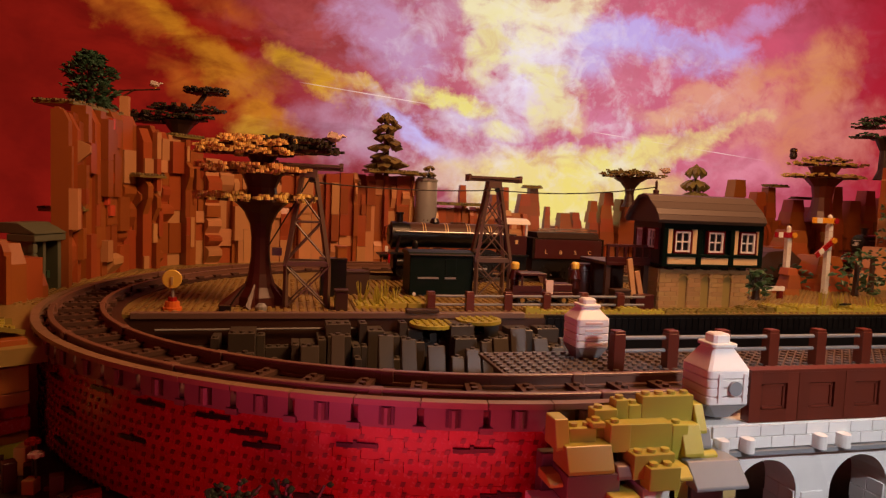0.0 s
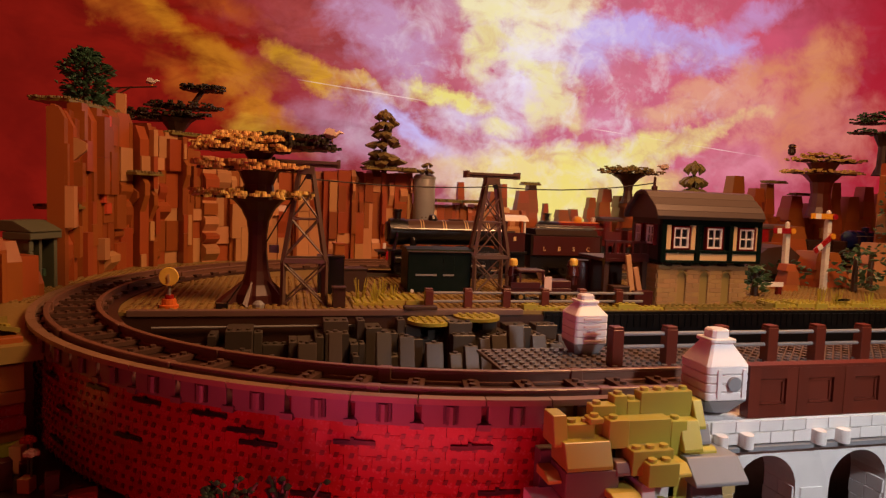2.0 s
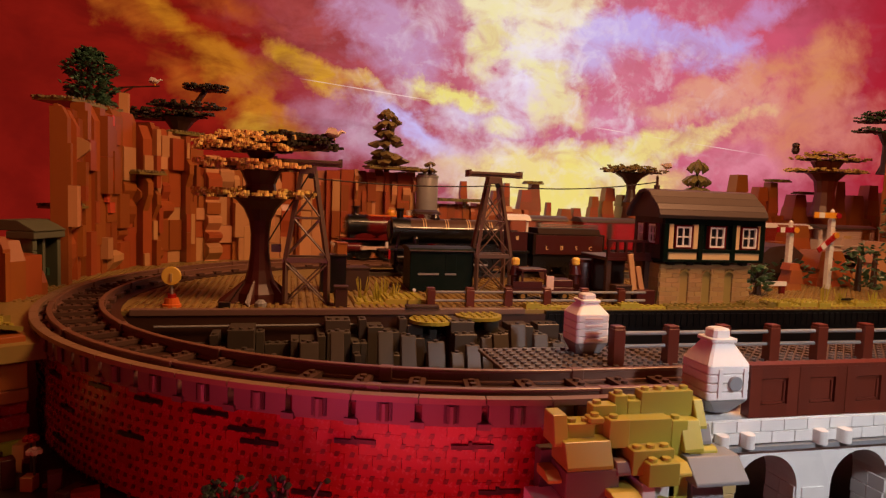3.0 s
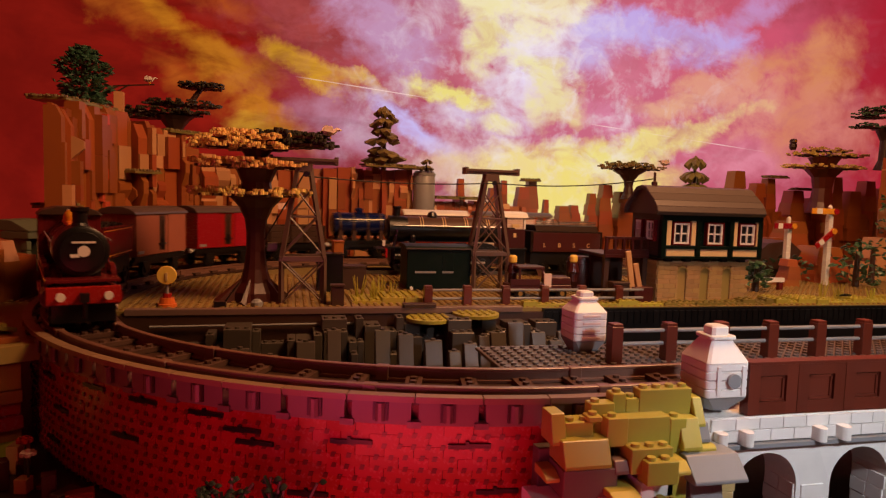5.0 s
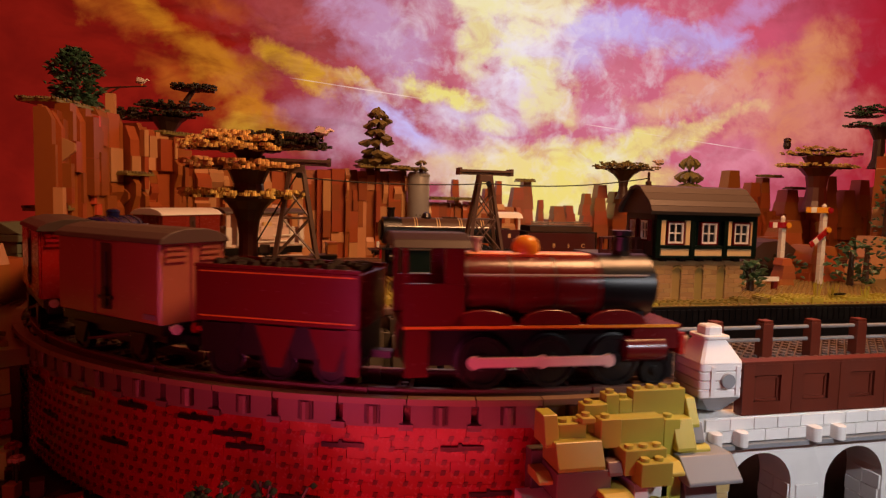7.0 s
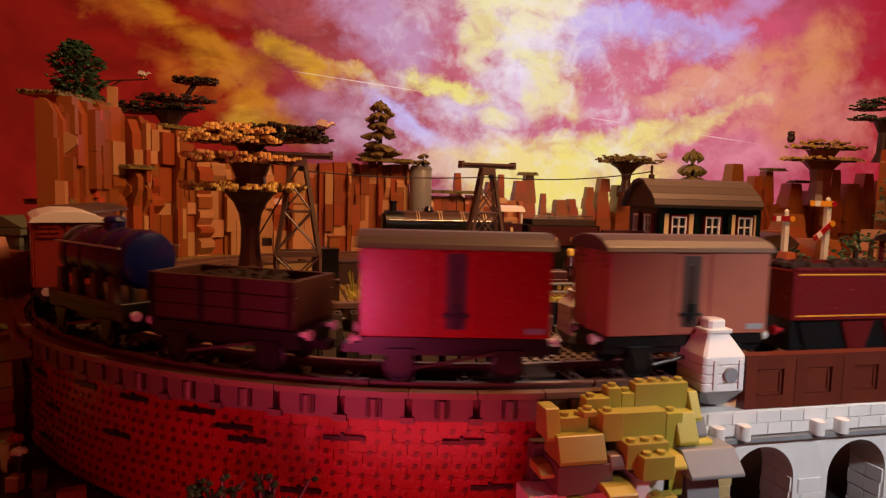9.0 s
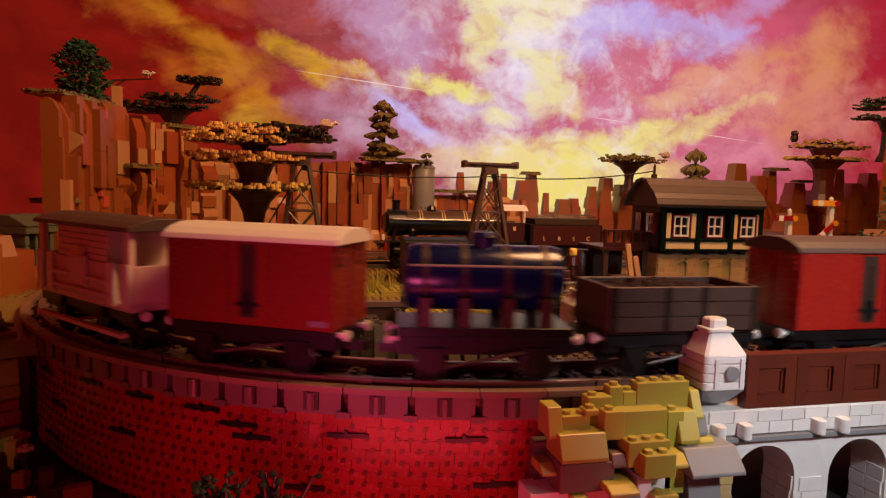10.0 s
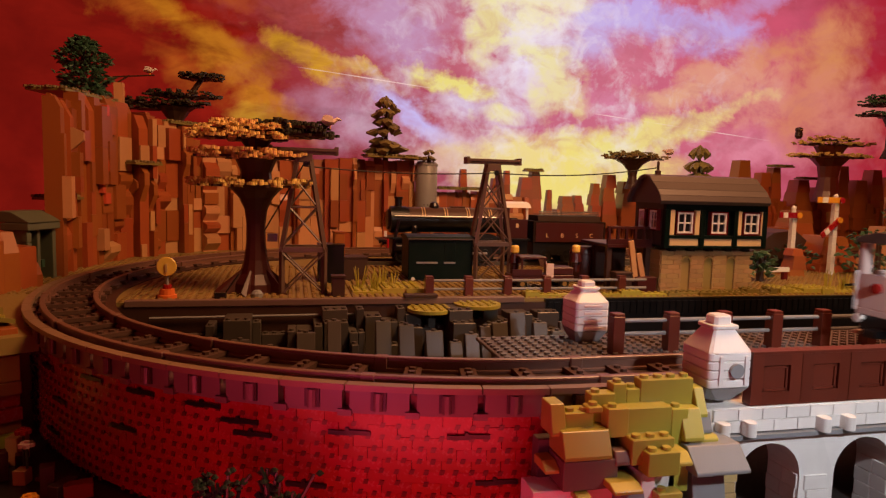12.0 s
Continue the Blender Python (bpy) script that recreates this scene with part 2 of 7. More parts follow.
def sky_material():
    m = bpy.data.materials.new("printed_sunset_sky")
    m.use_nodes = True
    n, l = m.node_tree.nodes, m.node_tree.links
    n.clear()
    out = n.new("ShaderNodeOutputMaterial")
    emit = n.new("ShaderNodeEmission")
    l.new(emit.outputs[0], out.inputs[0])
    coord = n.new("ShaderNodeTexCoord")

    def noise_at(scale, detail, rough=0.55, stretch=(1, 1, 1), turn=0.0, distort=0.0):
        mp = n.new("ShaderNodeMapping")
        mp.inputs["Scale"].default_value = stretch
        mp.inputs["Rotation"].default_value = (0, turn, 0)
        l.new(coord.outputs["Object"], mp.inputs["Vector"])
        t = n.new("ShaderNodeTexNoise")
        t.inputs["Scale"].default_value, t.inputs["Detail"].default_value, t.inputs["Roughness"].default_value = scale, detail, rough
        t.inputs["Distortion"].default_value = distort
        l.new(mp.outputs[0], t.inputs["Vector"])
        return t

    swirl = noise_at(9.0, 9, 0.62)
    sub = n.new("ShaderNodeVectorMath")
    sub.operation = "SUBTRACT"
    sub.inputs[1].default_value = (0.5, 0.5, 0.5)
    l.new(swirl.outputs["Color"], sub.inputs[0])
    calm_scl = n.new("ShaderNodeVectorMath")
    calm_scl.operation = "SCALE"
    calm_scl.inputs["Scale"].default_value = 0.13
    l.new(sub.outputs[0], calm_scl.inputs[0])
    calm = n.new("ShaderNodeVectorMath")
    calm.operation = "ADD"
    l.new(coord.outputs["Object"], calm.inputs[0])
    l.new(calm_scl.outputs[0], calm.inputs[1])

    def blob(x, z, rx, rz, turn=0.0, sharp=1.0, field=None):
        """A soft cloud patch: 1 in the middle, 0 at the rim."""
        mp = n.new("ShaderNodeMapping")
        mp.vector_type = "TEXTURE"
        mp.inputs["Location"].default_value = (x, 0, z)
        mp.inputs["Rotation"].default_value = (0, radians(turn), 0)
        mp.inputs["Scale"].default_value = (rx, 1000, rz)
        l.new((field or calm).outputs[0], mp.inputs["Vector"])
        g = n.new("ShaderNodeTexGradient")
        g.gradient_type = "SPHERICAL"
        l.new(mp.outputs[0], g.inputs["Vector"])
        p = n.new("ShaderNodeMath")
        p.operation = "POWER"
        p.use_clamp = True
        p.inputs[1].default_value = sharp
        l.new(g.outputs["Fac"], p.inputs[0])
        return p.outputs[0]

    def mixed(base, colour, fac, gain=1.0):
        k = n.new("ShaderNodeMath")
        k.operation = "MULTIPLY"
        k.use_clamp = True
        k.inputs[1].default_value = gain
        l.new(fac, k.inputs[0])
        mx = n.new("ShaderNodeMix")
        mx.data_type = "RGBA"
        mx.inputs["B"].default_value = (*colour, 1)
        l.new(k.outputs[0], mx.inputs["Factor"])
        if isinstance(base, tuple):
            mx.inputs["A"].default_value = (*base, 1)
        else:
            l.new(base, mx.inputs["A"])
        return mx.outputs["Result"]

    def band(tex, lo, hi):
        r = n.new("ShaderNodeMapRange")
        r.inputs["From Min"].default_value, r.inputs["From Max"].default_value = lo, hi
        l.new(tex.outputs["Fac"], r.inputs["Value"])
        return r.outputs[0]

    def times(a, b):
        k = n.new("ShaderNodeMath")
        k.operation = "MULTIPLY"
        l.new(a, k.inputs[0])
        l.new(b, k.inputs[1])
        return k.outputs[0]

    sep = n.new("ShaderNodeSeparateXYZ")
    l.new(coord.outputs["Object"], sep.inputs[0])

    def calc(op, a, b, clamp=False):
        k = n.new("ShaderNodeMath")
        k.operation, k.use_clamp = op, clamp
        for slot, v in ((0, a), (1, b)):
            if isinstance(v, (int, float)):
                k.inputs[slot].default_value = v
            else:
                l.new(v, k.inputs[slot])
        return k.outputs[0]

    puff = noise_at(11.0, 8, 0.58, (1, 1, 1.25), 0.25, 0.3)
    broad = noise_at(5.0, 7, 0.6, (1, 1, 1.7), 0.5, 0.5)
    col = mixed((0.27, 0.010, 0.005), (0.14, 0.006, 0.003), band(broad, 0.45, 0.68))

    def clouds(base, rows):
        """Lays ragged patches over the base: x, z, half width, half height, turn, strength, raggedness, colour."""
        for x, z, rx, rz, turn, gain, ragged, colour in rows:
            soft = blob(x, z, rx * 1.25, rz * 1.25, turn)
            rough = calc("MULTIPLY", calc("SUBTRACT", puff.outputs["Fac"], 0.5), ragged * 2.6)
            fac = calc("MULTIPLY", calc("ADD", calc("SUBTRACT", soft, 0.08), calc("MULTIPLY", rough, calc("MULTIPLY", soft, 3.0, True))), gain * 0.72, True)
            base = mixed(base, colour, fac, 0.88)
        return base
    # red cloth tones to the sides, rose in the middle
    col = clouds(col, [
        (0.586, 0.354, 0.792, 0.570, 0, 2.2, 0.25, (0.64, 0.16, 0.25)),
        (1.011, 0.457, 0.457, 0.428, 0, 1.4, 0.4, (0.64, 0.085, 0.15)),
        (1.585, 0.411, 0.454, 0.650, 0, 2.6, 0.15, (0.4, 0.01, 0.024)),
        (-0.690, 0.250, 0.241, 0.468, 0, 1.6, 0.3, (0.15, 0.005, 0.003)),
        (-0.121, 0.472, 0.253, 0.156, 25, 1.2, 0.6, (0.4, 0.06, 0.045)),
        (-0.224, 0.295, 0.153, 0.108, 20, 1.3, 0.5, (0.27, 0.012, 0.008)),
        (0.224, 0.456, 0.081, 0.152, 0, 1.2, 0.5, (0.6, 0.16, 0.2)),
    ])
    # golden streaks
    col = clouds(col, [
        (-0.397, 0.433, 0.209, 0.041, 38, 1.8, 0.7, (0.52, 0.17, 0.01)),
        (-0.312, 0.377, 0.136, 0.054, 20, 1.6, 0.8, (0.5, 0.16, 0.012)),
        (-0.136, 0.376, 0.138, 0.030, 25, 2.6, 0.5, (0.72, 0.35, 0.02)),
        (-0.223, 0.268, 0.141, 0.041, 32, 2, 0.7, (0.56, 0.18, 0.014)),
        (-0.521, 0.471, 0.126, 0.029, 35, 1.6, 0.7, (0.44, 0.1, 0.01)),
        (-0.019, 0.347, 0.100, 0.017, 18, 1.8, 0.6, (0.78, 0.46, 0.12)),
        (-0.362, 0.314, 0.123, 0.028, 35, 1.4, 0.8, (0.44, 0.09, 0.01)),
        (-0.285, 0.491, 0.114, 0.026, 25, 1.3, 0.8, (0.42, 0.07, 0.01)),
        (-0.234, 0.234, 0.070, 0.031, 20, 1.6, 0.5, (0.72, 0.36, 0.03)),
    ])
    # lavender banks
    col = clouds(col, [
        (0.053, 0.458, 0.153, 0.093, 25, 2, 0.8, (0.56, 0.31, 0.5)),
        (-0.028, 0.247, 0.150, 0.075, 15, 1.8, 0.7, (0.54, 0.27, 0.38)),
        (0.106, 0.265, 0.118, 0.033, 33, 2.4, 0.6, (0.6, 0.52, 0.92)),
        (0.252, 0.284, 0.178, 0.047, 10, 1.6, 0.8, (0.72, 0.58, 0.76)),
        (0.697, 0.524, 0.293, 0.054, 4, 2.4, 0.7, (0.54, 0.42, 0.84)),
        (0.834, 0.498, 0.177, 0.058, 0, 2, 0.7, (0.54, 0.38, 0.74)),
        (0.535, 0.460, 0.147, 0.064, -25, 2, 0.7, (0.6, 0.46, 0.78)),
        (0.991, 0.594, 0.150, 0.039, -20, 1.8, 0.7, (0.56, 0.28, 0.54)),
        (0.180, 0.540, 0.079, 0.075, 0, 1.3, 0.7, (0.58, 0.3, 0.42)),
    ])
    # pale core
    col = clouds(col, [
        (0.346, 0.480, 0.139, 0.116, 0, 2.2, 0.8, (0.84, 0.76, 0.86)),
        (0.401, 0.386, 0.092, 0.099, 0, 2.2, 0.8, (0.84, 0.72, 0.92)),
        (0.312, 0.340, 0.076, 0.065, 0, 1.8, 0.8, (0.8, 0.66, 0.78)),
        (0.290, 0.208, 0.166, 0.039, 8, 1.5, 0.8, (0.78, 0.58, 0.66)),
    ])
    # pale yellow tops
    col = clouds(col, [
        (0.308, 0.547, 0.110, 0.102, 0, 2.6, 1, (0.90, 0.80, 0.46)),
        (0.441, 0.561, 0.143, 0.055, -28, 2.6, 0.9, (0.90, 0.78, 0.46)),
        (0.275, 0.467, 0.055, 0.077, 10, 2, 1, (0.84, 0.72, 0.3)),
        (0.370, 0.430, 0.077, 0.034, 0, 2, 0.9, (0.86, 0.76, 0.36)),
        (0.189, 0.340, 0.107, 0.031, 12, 2.8, 0.7, (0.88, 0.78, 0.22)),
        (0.446, 0.357, 0.066, 0.088, 5, 2.2, 0.9, (0.85, 0.72, 0.34)),
        (0.500, 0.304, 0.044, 0.054, 0, 2.2, 0.9, (0.86, 0.74, 0.3)),
        (0.304, 0.273, 0.064, 0.026, 0, 2.2, 0.9, (0.86, 0.74, 0.34)),
        (0.474, 0.238, 0.073, 0.035, 0, 2, 0.9, (0.86, 0.72, 0.34)),
    ])
    # rosy and orange puffs
    col = clouds(col, [
        (0.629, 0.405, 0.122, 0.071, 0, 1.8, 0.8, (0.66, 0.19, 0.27)),
        (0.597, 0.311, 0.136, 0.057, 0, 1.8, 0.8, (0.7, 0.24, 0.37)),
        (0.710, 0.342, 0.094, 0.033, 0, 1.8, 1, (0.74, 0.34, 0.26)),
        (0.852, 0.373, 0.195, 0.059, -20, 1.7, 1.3, (0.78, 0.4, 0.25)),
        (0.947, 0.416, 0.166, 0.071, -10, 1.6, 1.4, (0.74, 0.3, 0.2)),
        (0.988, 0.332, 0.152, 0.052, -15, 1.5, 1.3, (0.7, 0.24, 0.18)),
        (0.997, 0.224, 0.187, 0.061, 0, 1.8, 0.6, (0.74, 0.24, 0.32)),
    ])
    # plume and horizon glow
    col = clouds(col, [
        (1.187, 0.434, 0.110, 0.176, 24, 2, 0.6, (0.68, 0.26, 0.1)),
        (1.094, 0.495, 0.172, 0.037, -16, 1.6, 0.8, (0.68, 0.24, 0.12)),
        (1.216, 0.325, 0.233, 0.134, 0, 1.6, 0.7, (0.68, 0.22, 0.17)),
        (0.937, 0.343, 0.150, 0.086, 0, 1.6, 0.8, (0.74, 0.30, 0.24)),
        (1.111, 0.304, 0.087, 0.088, 30, 1.4, 0.7, (0.66, 0.22, 0.12)),
        (0.495, 0.137, 0.311, 0.102, 0, 3.2, 0.4, (0.92, 0.78, 0.20)),
        (0.702, 0.244, 0.235, 0.045, -18, 2.6, 0.6, (0.86, 0.73, 0.24)),
        (0.849, 0.298, 0.195, 0.025, -20, 2.2, 0.7, (0.84, 0.62, 0.24)),
        (0.306, 0.173, 0.154, 0.048, 0, 2, 0.7, (0.86, 0.66, 0.28)),
        (0.156, 0.155, 0.120, 0.044, 0, 1.6, 0.7, (0.72, 0.44, 0.36)),
    ])
    # billows: paler crowns and deeper rose hollows
    heart = blob(0.62, 0.36, 0.95, 0.46, 0, 0.6)
    col = mixed(col, (0.50, 0.12, 0.17), times(heart, band(noise_at(9.0, 9, 0.62, (1, 1, 1.6), 0.3, 0.8), 0.50, 0.72)), 0.65)
    col = mixed(col, (0.90, 0.80, 0.86), times(blob(0.42, 0.36, 0.55, 0.40, 0, 0.7), band(noise_at(10.0, 9, 0.60, (1.3, 1, 1.5), 0.5, 0.6), 0.52, 0.70)), 0.75)
    col = mixed(col, (0.12, 0.004, 0.003), times(blob(-0.42, 0.36, 0.50, 0.50, 0, 0.7), band(noise_at(6.0, 8, 0.6, (1, 1, 2.4), 0.55, 0.6), 0.46, 0.66)), 0.75)
    # fine mottling of the print
    col = mixed(col, (0.80, 0.62, 0.66), times(blob(0.45, 0.36, 0.60, 0.42, 0, 0.6, calm), band(noise_at(30.0, 6, 0.6), 0.52, 0.72)), 0.45)
    # crease across the sheet, its glints painted as pale dashes in places
    line = calc("SUBTRACT", sep.outputs["Z"], calc("ADD", calc("MULTIPLY", sep.outputs["X"], CREASE[1]), CREASE[0]))
    thin = calc("SUBTRACT", 1.0, calc("DIVIDE", calc("ABSOLUTE", line, 0.0), 0.0016), True)
    col = mixed(col, (1.0, 0.72, 0.66), times(times(thin, calc("MULTIPLY", calc("ADD", sep.outputs["X"], 0.32), 4.0, True)), band(noise_at(4.0, 3), 0.47, 0.60)), 0.8)
    l.new(col, emit.inputs["Color"])
    # the sheet glows evenly; uneven light on the print is in its colours
    emit.inputs["Strength"].default_value = 1.0
    return m


def build_backdrop():
    line = [(-0.50, -1.25), (-0.585, -0.80), (-0.66, -0.3)]
    for i in range(13):   # rounded corner on the viewer's left
        a = math.pi + (-math.pi / 2) * i / 12
        line.append((-0.46 + 0.22 * math.cos(a), 0.53 + 0.22 * math.sin(a)))
    line += [(-0.2 + 0.15 * i, 0.75) for i in range(17)]
    for i in range(13):
        a = math.pi / 2 - (math.pi / 2) * i / 12
        line.append((2.35 + 0.25 * math.cos(a), 0.50 + 0.25 * math.sin(a)))
    line += [(2.6, 0.0), (2.6, -1.25)]
    b = Bits()
    lo, hi = -0.25, 1.0
    vs, fs = [], []
    rows = 12
    for k in range(rows + 1):
        z = lo + (hi - lo) * k / rows
        vs += [(x, y + 0.004 * math.sin(3 * x + 2 * z), z) for x, y in line]
    w = len(line)
    fs = [(k * w + i, k * w + i + 1, (k + 1) * w + i + 1, (k + 1) * w + i) for k in range(rows) for i in range(w - 1)]
    b.add(vs, fs)
    ob = new("backdrop", b.mesh("backdrop", sky_material(), smooth=True))
    tagged(ob, "printed red and golden sunset sky sheet hung behind the layout", "backdrop", kind="structure")


build_backdrop()

# table under everything
tagged(new("floor", Bits().box(-1.2, 2.8, -1.6, 1.2, -0.11, -0.092).mesh("floor", M["floor"])), "dark table top under the brick-built railway layout", "table top", kind="structure")


# ---- ground inside the loop: studded plates, with a dark edge towards the hollow ----
def studded(name, x0, x1, y0, y1, z, material, label, keep=None, thick=0.012):
    base = Bits().box(x0, x1, y0, y1, z - thick, z)
    ob = tagged(new(name, base.mesh(name, material, 0.0003)), label, "ground plate", kind="structure")
    studs = Bits()
    nx, ny = int((x1 - x0) / STUD), int((y1 - y0) / STUD)
    for i in range(nx):
        for j in range(ny):
            x, y = x0 + (i + 0.5) * STUD, y0 + (j + 0.5) * STUD
            if keep is None or keep(x, y):
                studs.stud(x, y, z, 6)
    tagged(part("studs", studs, material, ob), kind="stuff")
    return ob


def build_ground():
    inner = RADIUS - 0.036 + GROW
    poly = [(0.9, -0.068), (0.9, inner)]
    for i in range(25):
        a = radians(-180 + i * (180 - 12) / 24)
        x, y = inner * math.sin(a), -inner * math.cos(a)
        if y > -0.068:
            poly.append((x, y))
    poly.append((-math.sqrt(inner ** 2 - 0.068 ** 2), -0.068))
    b = Bits().prism(poly[::-1], GROUND - 0.012, GROUND, "z")
    ob = tagged(new("ground", b.mesh("ground", M["earth"])), "dark tan studded brick ground inside the curved track", "ground", kind="structure")
    studs = Bits()
    rng = random.Random(4)
    for i in range(-42, 86):
        for j in range(-8, 26):
            x, y = (i + 0.5) * STUD, -0.068 + (j + 8.5) * STUD
            if (x > 0 or math.hypot(x, y) < inner - 0.005) and y < inner - 0.005 and rng.random() < 0.93:
                studs.stud(x, y, GROUND, 6)
    tagged(part("studs", studs, M["earth"], ob), kind="stuff")
    # outer ground beyond the track
    n = 30
    rings = []
    for i in range(n + 1):
        a = radians(-190 + i * 130 / n)
        c, s = math.sin(a), -math.cos(a)
        r0, r1 = RADIUS + 0.034, 0.62
        rings.append([(r0 * c, r0 * s, GROUND - 0.012), (r1 * c, r1 * s, GROUND - 0.012), (r1 * c, r1 * s, GROUND), (r0 * c, r0 * s, GROUND)])
    far = Bits().loft(rings)
    far.box(-0.02, 2.5, RADIUS + 0.034, 0.74, GROUND - 0.012, GROUND - 0.0005)
    far.box(0.905, 2.0, -0.068, RADIUS - 0.0365, GROUND - 0.012, GROUND - 0.0005)
    ob = tagged(new("ground", far.mesh("ground", M["earth"])), "dark tan brick ground at the foot of the cliffs", "ground", kind="structure")
    studs = Bits()
    for i in range(-60, 20):
        for j in range(-20, 60):
            x, y = (i + 0.5) * STUD, (j + 0.5) * STUD
            if RADIUS + 0.040 < math.hypot(x, y) < 0.47 and x < -0.05 and y > -0.02:
                studs.stud(x, y, GROUND, 6)
    tagged(part("studs", studs, M["earth"], ob), kind="stuff")
    # bed under the rails
    bed = ring(RADIUS - 0.036, RADIUS + 0.024, -0.030, -0.0092, -112, 0, 60)
    bed.box(0, 1.5, -RADIUS - 0.010, -RADIUS + 0.036, -0.030, -0.0092)
    far_bed = ring(RADIUS - 0.036, RADIUS + 0.034, -0.030, -0.0092, -200, -112, 30)
    bed.add(far_bed.v, far_bed.f)
    bed.box(0.0, 2.4, RADIUS - 0.036 + GROW, RADIUS + 0.034 + 2 * GROW, -0.030, -0.0092)
    tagged(new("road", bed.mesh("road", M["dark_brown"])), "dark brown brick track bed under the rails", "track bed", kind="structure")


build_ground()


# ---- railway track: rails, sleepers and joints ----
def build_track():
    line = thing("railway_track", "brown plastic toy railway track with closely set sleepers", "track")
    arc = math.pi * (RADIUS + GROW)
    total = [(-arc - 2.3, -arc), (-arc, 0.0), (0.0, 1.5)]
    for side in (-1, 1):
        for (s0, s1), n in zip(total, (1, 72, 1)):
            prof = [(-0.0030, -0.0088), (0.0030, -0.0088), (0.0030, -0.0072), (0.0013, -0.0068), (0.0013, -0.0024), (0.0021, -0.0018), (0.0021, -0.0003), (0.0017, 0.0), (-0.0017, 0.0), (-0.0021, -0.0003), (-0.0021, -0.0018), (-0.0013, -0.0024), (-0.0013, -0.0068), (-0.0030, -0.0072)]
            rings = []
            for i in range(n + 1):
                x, y, a = path(s0 + (s1 - s0) * i / n)
                nx, ny = -math.sin(a), math.cos(a)
                rings.append([(x + nx * (side * 0.02 + o), y + ny * (side * 0.02 + o), z) for o, z in prof])
            b = Bits().loft(rings)
            part("rail", b, M["track"], line)
    sl = Bits()
    sl.box(-0.0050, 0.0050, -0.0275, 0.0275, -0.0088, -0.0056)
    for y in (-0.012, -0.004, 0.004, 0.012):
        sl.stud(0.0, y, -0.0056, 6)
    data = sl.mesh("sleeper", M["sleeper"])
    s = -arc - 1.0
    while s < 0.75:
        x, y, a = path(s)
        part("sleeper", data, None, line, m=pose(x, y, 0, 0, 0, math.degrees(a)))
        s += 0.0345 if -arc < s < 0 else 0.0290
    jm = Bits().box(-0.004, 0.004, -0.0033, 0.0033, -0.0088, 0.0003).mesh("joint", M["track"], 0.0005)
    for k in range(-9, 1):
        x, y, a = path(k * 0.1285 + 0.012)
        for side in (-0.02, 0.02):
            part("joint", jm, None, line, m=pose(x - math.sin(a) * side, y + math.cos(a) * side, 0, 0, 0, math.degrees(a)))


build_track()


